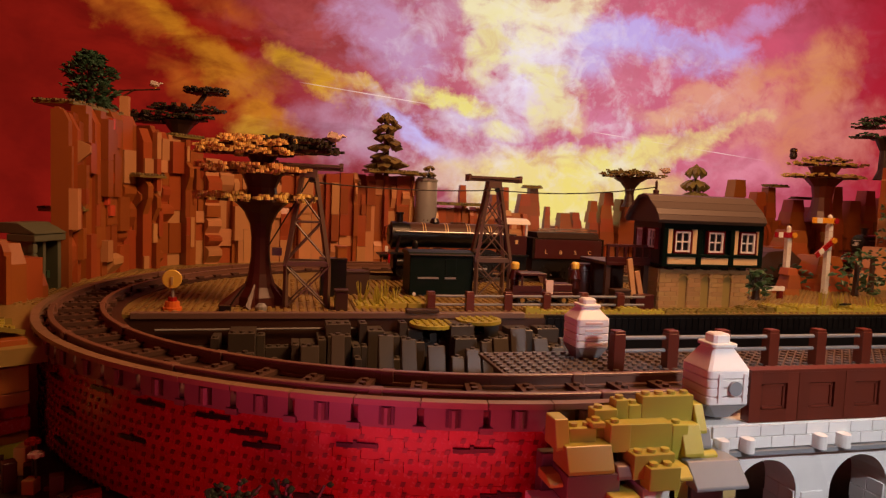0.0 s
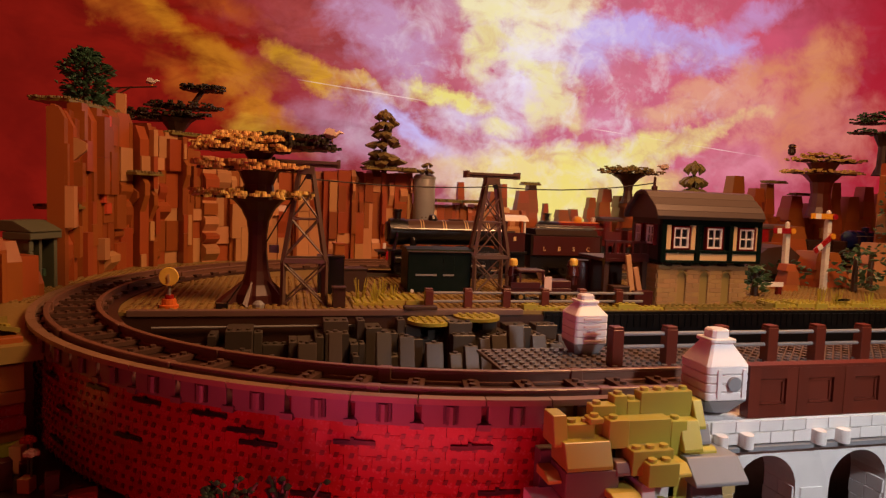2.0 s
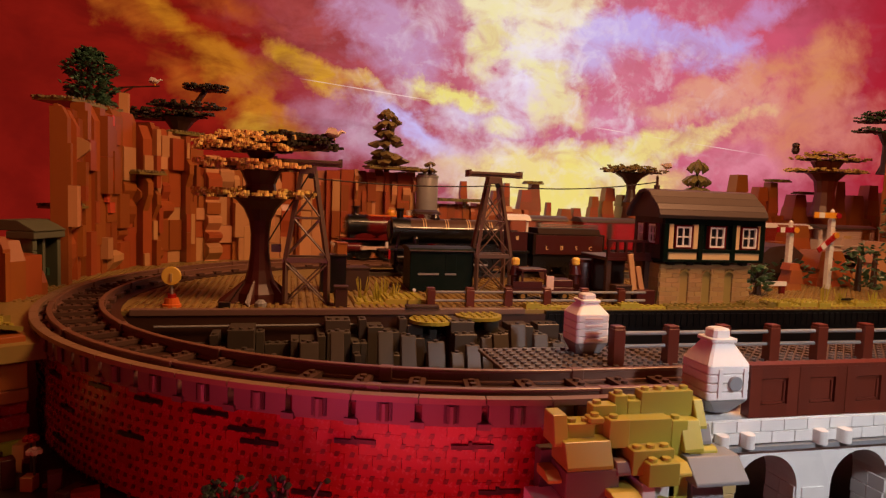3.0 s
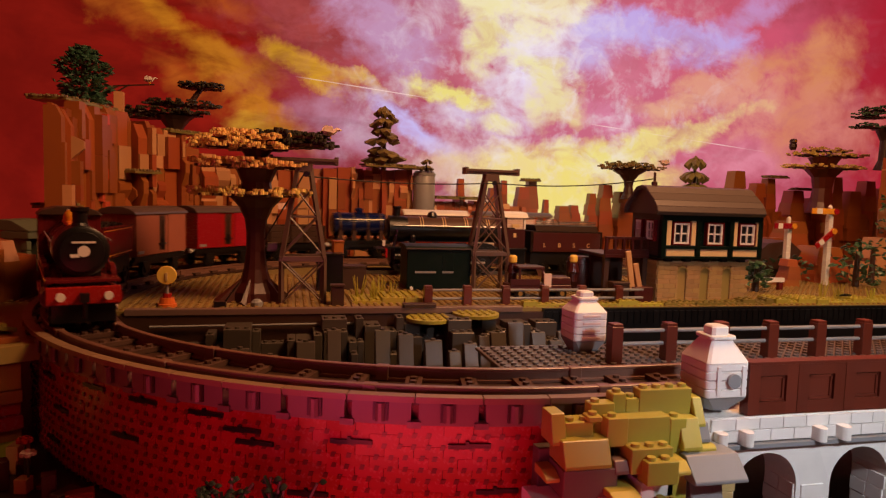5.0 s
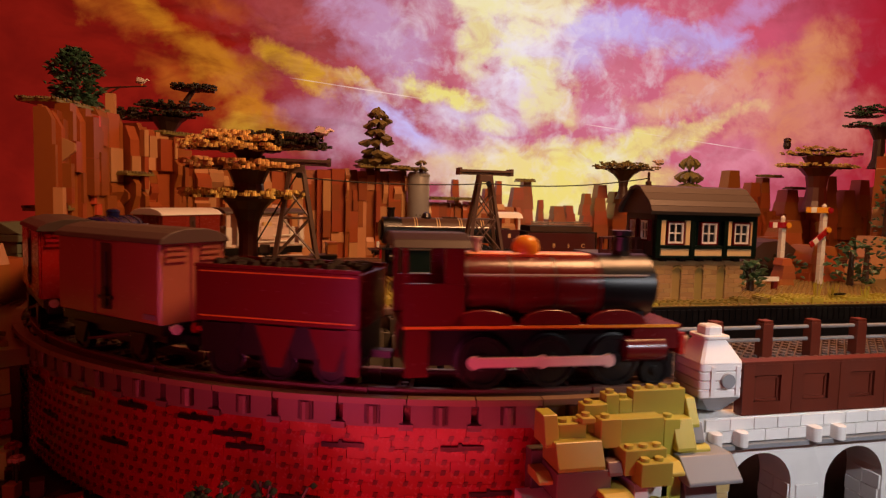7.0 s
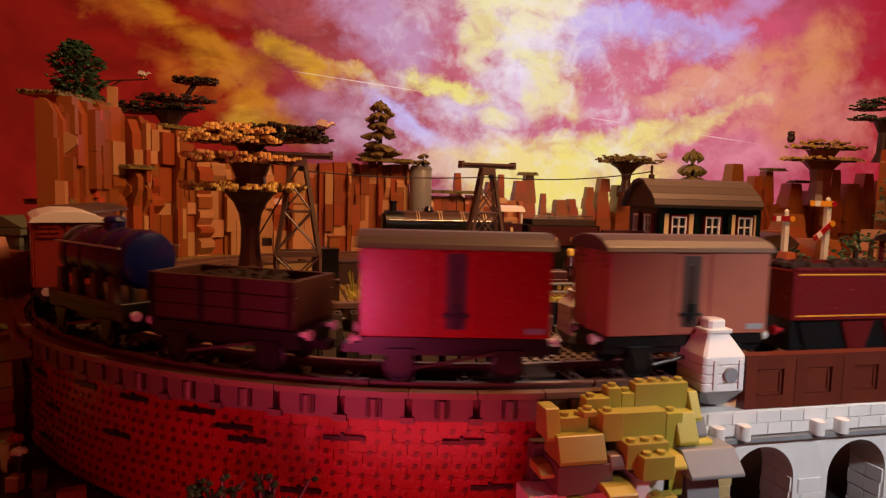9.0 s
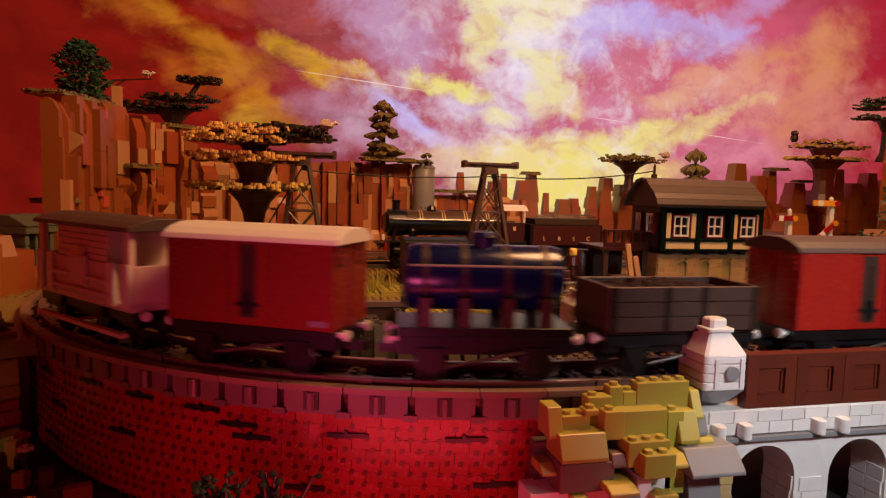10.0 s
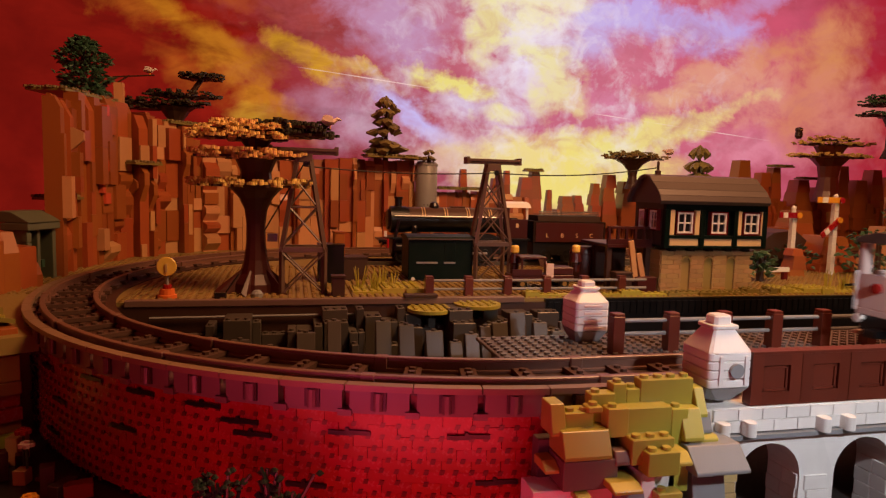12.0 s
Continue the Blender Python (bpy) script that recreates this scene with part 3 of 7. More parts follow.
# ---- curved retaining wall in front of the track ----
def build_curved_wall():
    wall = thing("curved_wall", "curved red brick retaining wall with a mauve-brown plated rim", "wall", kind="structure")
    part("core", ring(0.372, 0.3835, -0.092, -0.0095, -112, 2, 60), M["dark_red"], wall)
    # rim: flat tiles and deep plates
    rng = random.Random(7)
    tile_w = 0.0362
    n_tiles = int(radians(108) * 0.39 / tile_w)
    deg = math.degrees(tile_w / 0.39)
    for i in range(n_tiles + 1):
        a1 = 1.5 - i * deg
        part("rim_tile", ring(0.3868, 0.3935, -0.0054, -0.0020, a1 - deg + 0.10, a1, 4), M["rim"], wall)
        part("rim_panel", ring(0.3835, 0.3900, -0.0188, -0.0056, a1 - deg + 0.35, a1 - 0.25, 4), M["band"], wall)
        # clip between the panels, on a dark plate standing in for its shaded slot
        slot_back = part("clip_slot", Bits().box(-0.0042, 0.0042, -0.0020, 0.001, -0.0165, -0.0062), M["dark_brown"], wall, m=polar(0.3894, a1 - deg / 2))
        part("clip", Bits().rod((0, -0.0012, -0.0163), (0, -0.0012, -0.0064), 0.0030, n=10), M["band"], slot_back)
        tab = Bits().box(-0.0038, 0.0038, -0.0045, 0.001, -0.0200, -0.0165)
        part("tab", tab, M["band"], wall, m=polar(0.3872, a1))
    # bricks of the face in running bond, with dark bits for small notches at the joints and for slots
    course, bw = 0.0064, 0.0160
    bdeg = math.degrees(bw / 0.386)
    slim = Bits().box(-bw / 2, bw / 2, -0.0030, 0.0018, -course / 2 + 0.00001, course / 2 - 0.00001).mesh("brick", M["red"])
    # raised dark bits stand in for the shade inside notches and slots
    notch, slot, rest = Bits(), Bits(), Bits()
    count = 0
    for c in range(11):
        z = -0.0224 - c * course
        for i in range(int(106 / bdeg)):
            a = 1.0 - (i + 0.5 * (c % 2)) * bdeg
            if rng.random() < 0.055:
                for d, lift in ((-0.45, 0.0), (0.2, 0.0006)):
                    slot.box(-0.0065, 0.0065, -0.0008, 0.0010, -0.0012, 0.0012, polar(0.3882, a + d * bdeg, z + lift - 0.002))
                slot.box(-0.001, 0.001, -0.0008, 0.0010, -0.002, 0.002, polar(0.3882, a - 0.2 * bdeg, z - 0.001))
            m = polar(0.3842 + rng.uniform(-0.0003, 0.0003), a, z)
            if count < 300 and a > -88:
                part("brick", slim, None, wall, m=m)
                count += 1
            else:
                rest.box(-bw / 2, bw / 2, -0.0030, 0.0018, -course / 2, course / 2, m)
            for d in (0.5, 0.0):
                if rng.random() < 0.93:
                    notch.prism([(-0.0017, -0.0013), (0.0009, -0.0013), (0.0017, 0.0013), (-0.0009, 0.0013)], -0.0003, 0.001, "y", polar(0.3877, a + (d + 0.25 * (c // 2 % 2) + rng.uniform(-0.04, 0.04)) * bdeg, z - course / 2 + rng.uniform(-0.0003, 0.0003)))
    tagged(part("brickwork", rest, M["red"], wall), kind="stuff")
    tagged(part("joint_relief", notch, M["dark_red"], wall), kind="stuff")
    tagged(part("slot_relief", slot, M["black"], wall), kind="stuff")


build_curved_wall()


# ---- white viaduct with brown panelled parapet ----
def build_bridge():
    bridge = thing("viaduct", "white brick viaduct with round arches carrying the railway", "bridge", kind="structure")
    front, back = -0.400, -0.374
    first, pitch, half, apex = 0.1085, 0.067, 0.0215, -0.038
    spring = apex - half
    # piers and spandrels, arch by arch
    for k in range(9):
        c = first + k * pitch
        x0, x1 = c - pitch / 2, c + pitch / 2
        poly = [(x0, -0.092), (x0, -0.031), (x1, -0.031), (x1, -0.092), (c + half, -0.092)]
        poly += [(c + half * math.cos(math.pi * i / 14), spring + half * math.sin(math.pi * i / 14)) for i in range(15)]
        poly += [(c - half, -0.092)]
        b = Bits()
        n = len(poly)
        vs = [(x, y, z) for y in (front, back) for x, z in poly]
        bm_faces = [(i, (i + 1) % n, n + (i + 1) % n, n + i) for i in range(n)]
        b.add(vs, bm_faces)
        # front and back skins as strips between the arch and the outline
        arc = poly[5:20]
        for y in (front, back):
            tops = [(x0 + (x1 - x0) * (1 - i / 14), -0.031) for i in range(15)]
            sv = [(x, y, z) for x, z in arc] + [(x, y, z) for x, z in tops]
            b.add(sv, [(i, i + 1, 16 + i, 15 + i) for i in range(14)])
            b.add([(x1, y, -0.092), (x1, y, -0.031), (c + half, y, spring), (c + half, y, -0.092)], [(0, 1, 2, 3)])
            b.add([(x0, y, -0.092), (x0, y, -0.031), (c - half, y, spring), (c - half, y, -0.092)], [(0, 1, 2, 3)])
        part("arch", b, M["white"], bridge)
        # visible facing bricks on the pier and in the arch's side
        brick = Bits().box(-0.0078, 0.0078, -0.0010, 0.001, -0.0043, 0.0043).mesh("brick", M["white"], 0.00022)
        for r in range(4):
            z = spring - 0.004 - r * 0.0092
            part("brick", brick, None, bridge, m=pose(c + pitch / 2 + (0.001 if r % 2 else -0.001), front, z))
        jamb = Bits().box(-0.0010, 0.001, -0.0058, 0.0058, -0.0044, 0.0044).mesh("brick", M["white"], 0.00022)
        for r in range(4):
            for s in range(2):
                part("brick", jamb, None, bridge, m=pose(c + half, front + 0.007 + s * 0.0120 + (0.001 if r % 2 else 0), spring - 0.004 - r * 0.0092))
    # course above the arches
    row = Bits().box(0.0002, 0.0158, -0.0015, 0.0, 0.0001, 0.0068).mesh("brick", M["white"], 0.00022)
    part("course_core", Bits().box(0.060, 0.68, front, back, -0.0305, -0.0155), M["white"], bridge)
    for k in range(36):
        for r in range(2):
            part("brick", row, None, bridge, m=pose(0.0605 + k * 0.016 + (0.008 if r else 0.0), front, -0.0300 + r * 0.0071))
    part("cornice", Bits().box(0.060, 0.68, front - 0.004, front + 0.004, -0.0335, -0.0308), M["grey"], bridge)
    lug = Bits().rod((0, -0.0055, -0.0042), (0, -0.0055, 0.0042), 0.0032, n=12).box(-0.0032, 0.0032, -0.0055, 0.0, -0.0042, 0.0042).mesh("lug", M["white"], 0.0003)
    for k in range(9):
        for d in (-0.0085, 0.0085):
            part("lug", lug, None, bridge, m=pose(0.0815 + k * pitch + d, front, -0.0265))
    # parapet panels
    w = 0.0335
    for k in range(16):
        x0, x1 = 0.0925 + k * w + 0.0002, 0.0925 + (k + 1) * w - 0.0002
        f = Bits()
        f.box(x0, x0 + 0.0075, front, front + 0.007, -0.015, 0.0145).box(x1 - 0.0075, x1, front, front + 0.007, -0.015, 0.0145)
        f.box(x0 + 0.0075, x1 - 0.0075, front, front + 0.007, -0.015, -0.0075).box(x0 + 0.0075, x1 - 0.0075, front, front + 0.007, 0.008, 0.0145)
        p = part("panel", f, M["brown"], bridge)
        part("panel_field", Bits().box(x0 + 0.0072, x1 - 0.0072, front + 0.0022, front + 0.006, -0.0078, 0.0083), M["brown"], p)
        mould = Bits()
        for z in (-0.0066, 0.0066):
            mould.box(x0 + 0.0085, x1 - 0.0085, front + 0.0012, front + 0.003, z - 0.0007, z + 0.0007)
        for x in (x0 + 0.0088, x1 - 0.0088):
            mould.box(x - 0.0007, x + 0.0007, front + 0.0012, front + 0.003, -0.0074, 0.0074)
        part("moulding", mould, M["brown"], p)
    part("coping", Bits().box(0.0922, 0.63, front - 0.0005, front + 0.008, 0.0147, 0.0163), M["brown"], bridge)
    # left end pier with tan corner stones
    part("end_pier", Bits().box(0.058, 0.0750, front + 0.001, back, -0.092, -0.0312), M["white"], bridge)
    quoin = Bits().box(-0.0055, 0.0055, -0.0014, 0.004, -0.0030, 0.0030).mesh("quoin", M["tan"], 0.0004)
    for r in range(9):
        part("quoin", quoin, None, bridge, m=pose(0.0805 + (0.001 if r % 2 else 0), front, -0.0375 - r * 0.0062))
    # deck on the far side
    part("deck", Bits().box(-0.010, 1.1, -0.335, -0.235, -0.05, -0.0125), M["dark_grey"], bridge)


build_bridge()
deck = studded("deck_plate", -0.024, 0.66, -0.322, -0.238, -0.0100, M["deck"], "grey-brown studded bridge deck plate behind the front track", thick=0.0024)


def pavilion(name, x, y, side, z0, zs, label, base_label, knob):
    t = thing(name, label, "tower", pose(x, y, 0))
    h = side / 2
    z1, z2, z3, z4 = zs
    b = Bits()
    ch = h * 0.30

    def octo(r, c, z):
        return [(r, -c, z), (r, c, z), (c, r, z), (-c, r, z), (-r, c, z), (-r, -c, z), (-c, -r, z), (c, -r, z)]
    part("foot", Bits().loft([octo(h * 0.62, h * 0.3, z0), octo(h, h - ch * 0.4, z1)]), M["grey"], t, base_label)
    n = 4
    for i in range(n):   # brick courses of the body
        a, e = z1 + (z2 - z1) * i / n + 0.0002, z1 + (z2 - z1) * (i + 1) / n - 0.0001
        part("course", Bits().loft([octo(h, h - ch * 0.4, a), octo(h, h - ch * 0.4, e)]), M["white"], t, bevel=0.0006)
    part("roof", Bits().loft([octo(h, h - ch * 0.4, z2), octo(h * 0.48, h * 0.40, z3)]), M["white"], t)
    part("ledge", Bits().loft([octo(h * 0.62, h * 0.5, z3), octo(h * 0.62, h * 0.5, z3 + 0.0022)]), M["white"], t, bevel=0.0004)
    k = h * 0.40
    part("knob", Bits().loft([octo(k, k * 0.7, z3 + 0.0022), octo(k, k * 0.7, z4 - 0.001), octo(k * 0.85, k * 0.55, z4)]), M["white"], t)
    if knob:
        part("round_plate", Bits().turned([(0.0042, -0.002), (0.0042, 0.0), (0.0036, 0.0006)], 18, (0.003, -h, (z1 + z2) / 2), "y"), M["grey"], t, "grey round tile on the tower face")
        for xx in (-0.0065, 0.0098):
            part("rib", Bits().box(xx - 0.0012, xx + 0.0012, -h - 0.001, -h + 0.001, z1 + 0.002, z2 - 0.002), M["white"], t)
    else:
        for i in range(4):
            zz = z1 + (z2 - z1) * (i + 0.5) / 4
            part("louvre", Bits().box(-0.007, 0.007, -h - 0.0012, -h + 0.001, zz - 0.0006, zz + 0.0006), M["pink"], t)


pavilion("bridge_tower", 0.0780, -0.3870, 0.0275, -0.0125, (-0.004, 0.0165, 0.0285, 0.0360), "white brick bridge tower with a tapered cap and grey round tile", "grey tapered foot", True)
pavilion("bridge_tower", 0.0575, -0.2560, 0.0270, -0.0125, (-0.0005, 0.0215, 0.0300, 0.0365), "pale white brick bridge tower with tapered cap behind the track", "grey tapered foot", False)


# ---- post-and-rail fences ----
def build_fence(name, xs, y, size, z0, z1, rails, label, until):
    f = thing(name, label, "fence")
    h = size / 2
    post = Bits().box(-h, h, -h, h, z0, z1 - 0.0022).box(-h * 0.92, h * 0.92, -h * 0.92, h * 0.92, z1 - 0.0022, z1).mesh("post", M["brown"], 0.0003)
    for x in xs:
        part("post", post, None, f, m=pose(x, y, 0))
    for z in rails:
        pts = [xs[0]] + list(xs[1:]) + [until]
        for a, b in zip(pts, pts[1:]):
            if b - a > size:
                part("rail", Bits().rod((a + h - 0.001, y, z), (b - h + 0.001, y, z), 0.0015, n=8), M["grey"], f)
    return f


build_fence("bridge_fence", [0.0625 + 0.0434 * k for k in range(13)], -0.297, 0.0088, -0.0105, 0.0192, (0.0040, 0.0135), "reddish brown posts with grey bar rails along the bridge", 0.60)
build_fence("yard_fence", [-0.0215, 0.0215, 0.0650, 0.1100, 0.1550, 0.2000], -0.048, 0.0088, GROUND, 0.0112, (-0.0030, 0.0062), "low reddish brown post fence with grey bar rails", 0.235)


# ---- hollow in the loop: ledge, dark stone blocks and slopes ----
def build_hollow():
    part_of = thing("hollow_wall", "dark brown and black edge wall of the sunken hollow", "wall", kind="structure")
    part("ledge", Bits().box(-0.312, 0.076, -0.0745, -0.0655, -0.0135, -0.0075), M["band"], part_of, bevel=0.0004)
    part("ledge_cap", Bits().box(-0.052, -0.018, -0.0760, -0.0650, -0.0074, -0.0040), M["dark_brown"], part_of, bevel=0.0004)
    part("wall_face", Bits().box(-0.318, 0.10, -0.0735, -0.0690, -0.092, -0.0137), M["dark_brown"], part_of)
    part("pipe", Bits().rod((-0.29, -0.0765, -0.0235), (-0.10, -0.0765, -0.0225), 0.0012, n=8), M["grey"], part_of)
    part("wall_face", Bits().box(0.10, 1.0, -0.0745, -0.0690, -0.092, -0.0102), M["black"], part_of, "black edge wall")
    teeth = Bits()
    for i in range(110):
        teeth.box(0.102 + i * STUD, 0.102 + i * STUD + 0.0058, -0.0762, -0.0742, -0.0275, -0.0135)
    tagged(part("grille", teeth, M["black"], part_of), kind="stuff")
    rng = random.Random(11)
    x = -0.262
    while x < 0.105:
        w = rng.choice((1, 1, 2, 2, 3)) * STUD
        g = thing("stone_block", "dark grey stacked brick stones lining the hollow", "stone", group="stones of the hollow")
        deep = rng.uniform(0.0, 0.035)
        top = rng.choice((-0.014, -0.020, -0.026, -0.032))
        if x < -0.16:
            top -= 0.006
        y1 = -0.0765
        y0 = y1 - 0.012 - deep
        part("brick", Bits().box(x, x + w - 0.0004, y0, y1, -0.092, top), M["dark_grey"], g, bevel=0.0004)
        s = Bits()
        for i in range(int(w / STUD + 0.01)):
            s.stud(x + (i + 0.5) * STUD, y0 + 0.005, top, 8)
        tagged(part("studs", s, M["dark_grey"], g), kind="stuff")
        if rng.random() < 0.7:
            step = rng.uniform(0.008, 0.02)
            part("brick", Bits().box(x + 0.001, x + w - 0.001, y0 - 0.014, y0 - 0.0003, -0.092, top - step), M["dark_grey"], g, bevel=0.0004)
            s = Bits()
            for i in range(int(w / STUD + 0.01)):
                s.stud(x + (i + 0.5) * STUD, y0 - 0.007, top - step, 8)
            tagged(part("studs", s, M["dark_grey"], g), kind="stuff")
        x += w
    # tall wedge slopes
    for i, (x, y, w, top) in enumerate(((-0.060, -0.130, 0.014, -0.022), (-0.036, -0.140, 0.016, -0.026), (-0.018, -0.150, 0.011, -0.034), (0.000, -0.138, 0.013, -0.030), (0.014, -0.134, 0.010, -0.024),
                                      (0.030, -0.128, 0.015, -0.022), (0.050, -0.120, 0.016, -0.014), (0.066, -0.140, 0.014, -0.020), (0.080, -0.150, 0.012, -0.026), (-0.080, -0.120, 0.014, -0.020),
                                      (-0.205, -0.140, 0.015, -0.030), (-0.180, -0.150, 0.013, -0.034), (-0.150, -0.135, 0.016, -0.026), (-0.125, -0.125, 0.012, -0.018), (0.098, -0.130, 0.016, -0.022))):
        st = thing("slope_stone", "dark grey wedge-shaped brick stone in the hollow", "stone", group="wedge stones of the hollow")
        part("slope", Bits().prism([(y - 0.030, -0.092), (y, -0.092), (y, top), (y - 0.005, top)], x - w / 2, x + w / 2, "x"), M["dark_grey"], st, bevel=0.0005)
        s = Bits().stud(x, y - 0.0026, top, 8)
        part("stud", s, M["dark_grey"], st)
    for x, y, r, z in ((-0.028, -0.088, 0.023, -0.0150), (0.022, -0.082, 0.024, -0.0120)):
        lily = thing("round_plate", "mustard yellow round studded plate on the stones", "plate", pose(x, y, z))
        part("disc", Bits().turned([(r, -0.0032), (r, 0.0)], 24), M["mustard"], lily)
        s = Bits()
        for i in range(-3, 4):
            for j in range(-3, 4):
                if math.hypot(i, j) * STUD < r - 0.003:
                    s.stud(i * STUD, j * STUD, 0, 6)
        tagged(part("studs", s, M["mustard"], lily), kind="stuff")


build_hollow()


# ---- yard ground dressing: olive grass plates and blades ----
def grass_strip(x0, x1, y0, y1, z, material, seed, label):
    rng = random.Random(seed)
    g = thing("grass_plate", label, "grass plate")
    p = Bits()
    s = Bits()
    x = x0
    while x < x1 - 0.004:
        w = min(rng.choice((2, 3, 4)) * STUD, x1 - x)
        zz = z + rng.choice((0, 0, PLATE))
        y = y0 + rng.choice((0, 0, 0.003))
        p.box(x, x + w - 0.0002, y, y1, GROUND, zz)
        for i in range(int(w / STUD + 0.01)):
            for j in range(int((y1 - y) / STUD + 0.01)):
                s.stud(x + (i + 0.5) * STUD, y + (j + 0.5) * STUD, zz, 6)
        x += w
    tagged(part("plating", p, material, g), kind="stuff")
    tagged(part("studs", s, material, g), kind="stuff")


grass_strip(0.080, 0.250, -0.066, -0.056, -0.0070, M["mustard"], 1, "mustard yellow grass plates along the yard edge")
grass_strip(0.250, 0.396, -0.066, -0.047, -0.0068, M["olive"], 2, "olive grass plates in front of the signal box")
grass_strip(0.400, 0.800, -0.066, -0.030, -0.0068, M["mustard"], 3, "yellow-green grass plates along the yard edge")
grass_strip(-0.100, -0.025, -0.040, 0.010, -0.0068, M["mustard"], 5, "mustard grass plates beside the lattice tower")


def grass_tuft(x, y, z, h, material, seed):
    rng = random.Random(seed)
    g = thing("grass_tuft", "yellow-green plastic grass tuft with upright blades", "grass", pose(x, y, z), group="grass tufts")
    b = Bits()
    for k in range(9):
        a, t = rng.uniform(0, 6.28), rng.uniform(0.3, 1)
        b.rod((0.003 * math.cos(a), 0.003 * math.sin(a), 0), (0.009 * t * math.cos(a), 0.009 * t * math.sin(a), h * rng.uniform(0.6, 1)), 0.0011, 0.0004, 5)
    tagged(part("tuft", b, material, g), kind="stuff")


for i, (x, y, h) in enumerate(((-0.075, -0.020, 0.022), (-0.055, -0.008, 0.020), (-0.090, -0.005, 0.026), (-0.066, 0.004, 0.024), (0.48, -0.045, 0.026), (0.50, -0.050, 0.020), (0.60, -0.045, 0.030), (0.612, -0.05, 0.026), (0.626, -0.046, 0.030), (0.55, -0.05, 0.018), (0.30, 0.02, 0.02))):
    grass_tuft(x, y, -0.0070, h, M["mustard"], i)


# ---- lattice towers and their cable ----
def lattice_tower(x, y, label):
    t = thing("lattice_tower", label, "lattice tower", pose(x, y, 0), group="cable towers")
    mat = M["pylon"]
    leg_pts = lambda sx, sy: [Vector((sx * 0.0215, sy * 0.013, GROUND)), Vector((sx * 0.0215, sy * 0.013, 0.037)), Vector((sx * 0.0065, sy * 0.006, 0.130))]
    for sx in (-1, 1):
        for sy in (-1, 1):
            p = leg_pts(sx, sy)
            b = Bits()
            for a, e in zip(p, p[1:]):
                b.rod(a, e, 0.0030, 0.0028, 4)
            part("leg", b, mat, t)
    for sy in (-1, 1):
        part("beam", Bits().box(-0.024, 0.024, sy * 0.013 - 0.002, sy * 0.013 + 0.002, 0.034, 0.0395), mat, t, bevel=0.0003)
        y1 = sy * 0.0145
        for (xa, za), (xb, zb) in (((-0.021, -0.009), (0.021, 0.033)), ((0.021, -0.009), (-0.021, 0.033)), ((-0.020, 0.041), (0.0135, 0.079)), ((0.020, 0.041), (-0.0135, 0.079)),
                                   ((-0.0125, 0.082), (0.009, 0.110)), ((0.0125, 0.082), (-0.009, 0.110)), ((-0.014, 0.080), (0.014, 0.080))):
            ya = y1 * (1.0 if za < 0.04 else 1 - 0.5 * (za - 0.037) / 0.093)
            yb = y1 * (1.0 if zb < 0.04 else 1 - 0.5 * (zb - 0.037) / 0.093)
            part("brace", Bits().rod((xa, ya, za), (xb, yb, zb), 0.0010, n=5), mat, t)
    part("head", Bits().box(-0.0085, 0.0085, -0.0085, 0.0085, 0.126, 0.1345), mat, t, bevel=0.0004)
    part("crossbar", Bits().box(-0.033, 0.033, -0.008, 0.008, 0.1345, 0.1375), mat, t, bevel=0.0004)
    for sy in (-1, 1):
        part("rail", Bits().box(-0.0345, 0.0345, sy * 0.0075 - 0.0018, sy * 0.0075 + 0.0018, 0.1372, 0.1405), mat, t, bevel=0.0004)
    for sx in (-1, 1):
        part("end_lug", Bits().box(sx * 0.033 - 0.0018, sx * 0.033 + 0.0018, -0.009, 0.009, 0.1340, 0.1425), mat, t, bevel=0.0003)
    part("pulley", Bits().turned([(0.003, -0.0015), (0.003, 0.0015)], 12, (0.002, -0.010, 0.124), "y"), M["black"], t)


lattice_tower(-0.151, -0.020, "brown-grey lattice cable tower with crossed bars and wide head")
lattice_tower(0.078, 0.062, "brown-grey lattice cable tower with crossed bars and wide head")

cord = bpy.data.curves.new("cable", "CURVE")
cord.dimensions, cord.bevel_depth, cord.bevel_resolution = "3D", 0.0008, 1
for a, b, sag in (((-0.150, -0.030, 0.122), (0.080, 0.052, 0.124), 0.004), ((0.080, 0.052, 0.124), (0.2605, -0.0115, 0.135), 0.006), ((-0.151, -0.030, 0.124), (-0.190, -0.020, 0.055), 0.0)):
    sp = cord.splines.new("POLY")
    sp.points.add(16)
    for i in range(17):
        k = i / 16
        p = Vector(a).lerp(Vector(b), k)
        sp.points[i].co = (p.x, p.y, p.z - sag * 4 * k * (1 - k), 1)
cable_ob = new("cable", cord)
cord.materials.append(M["string"])
tagged(cable_ob, "thin black cord strung between the lattice towers", "cable")


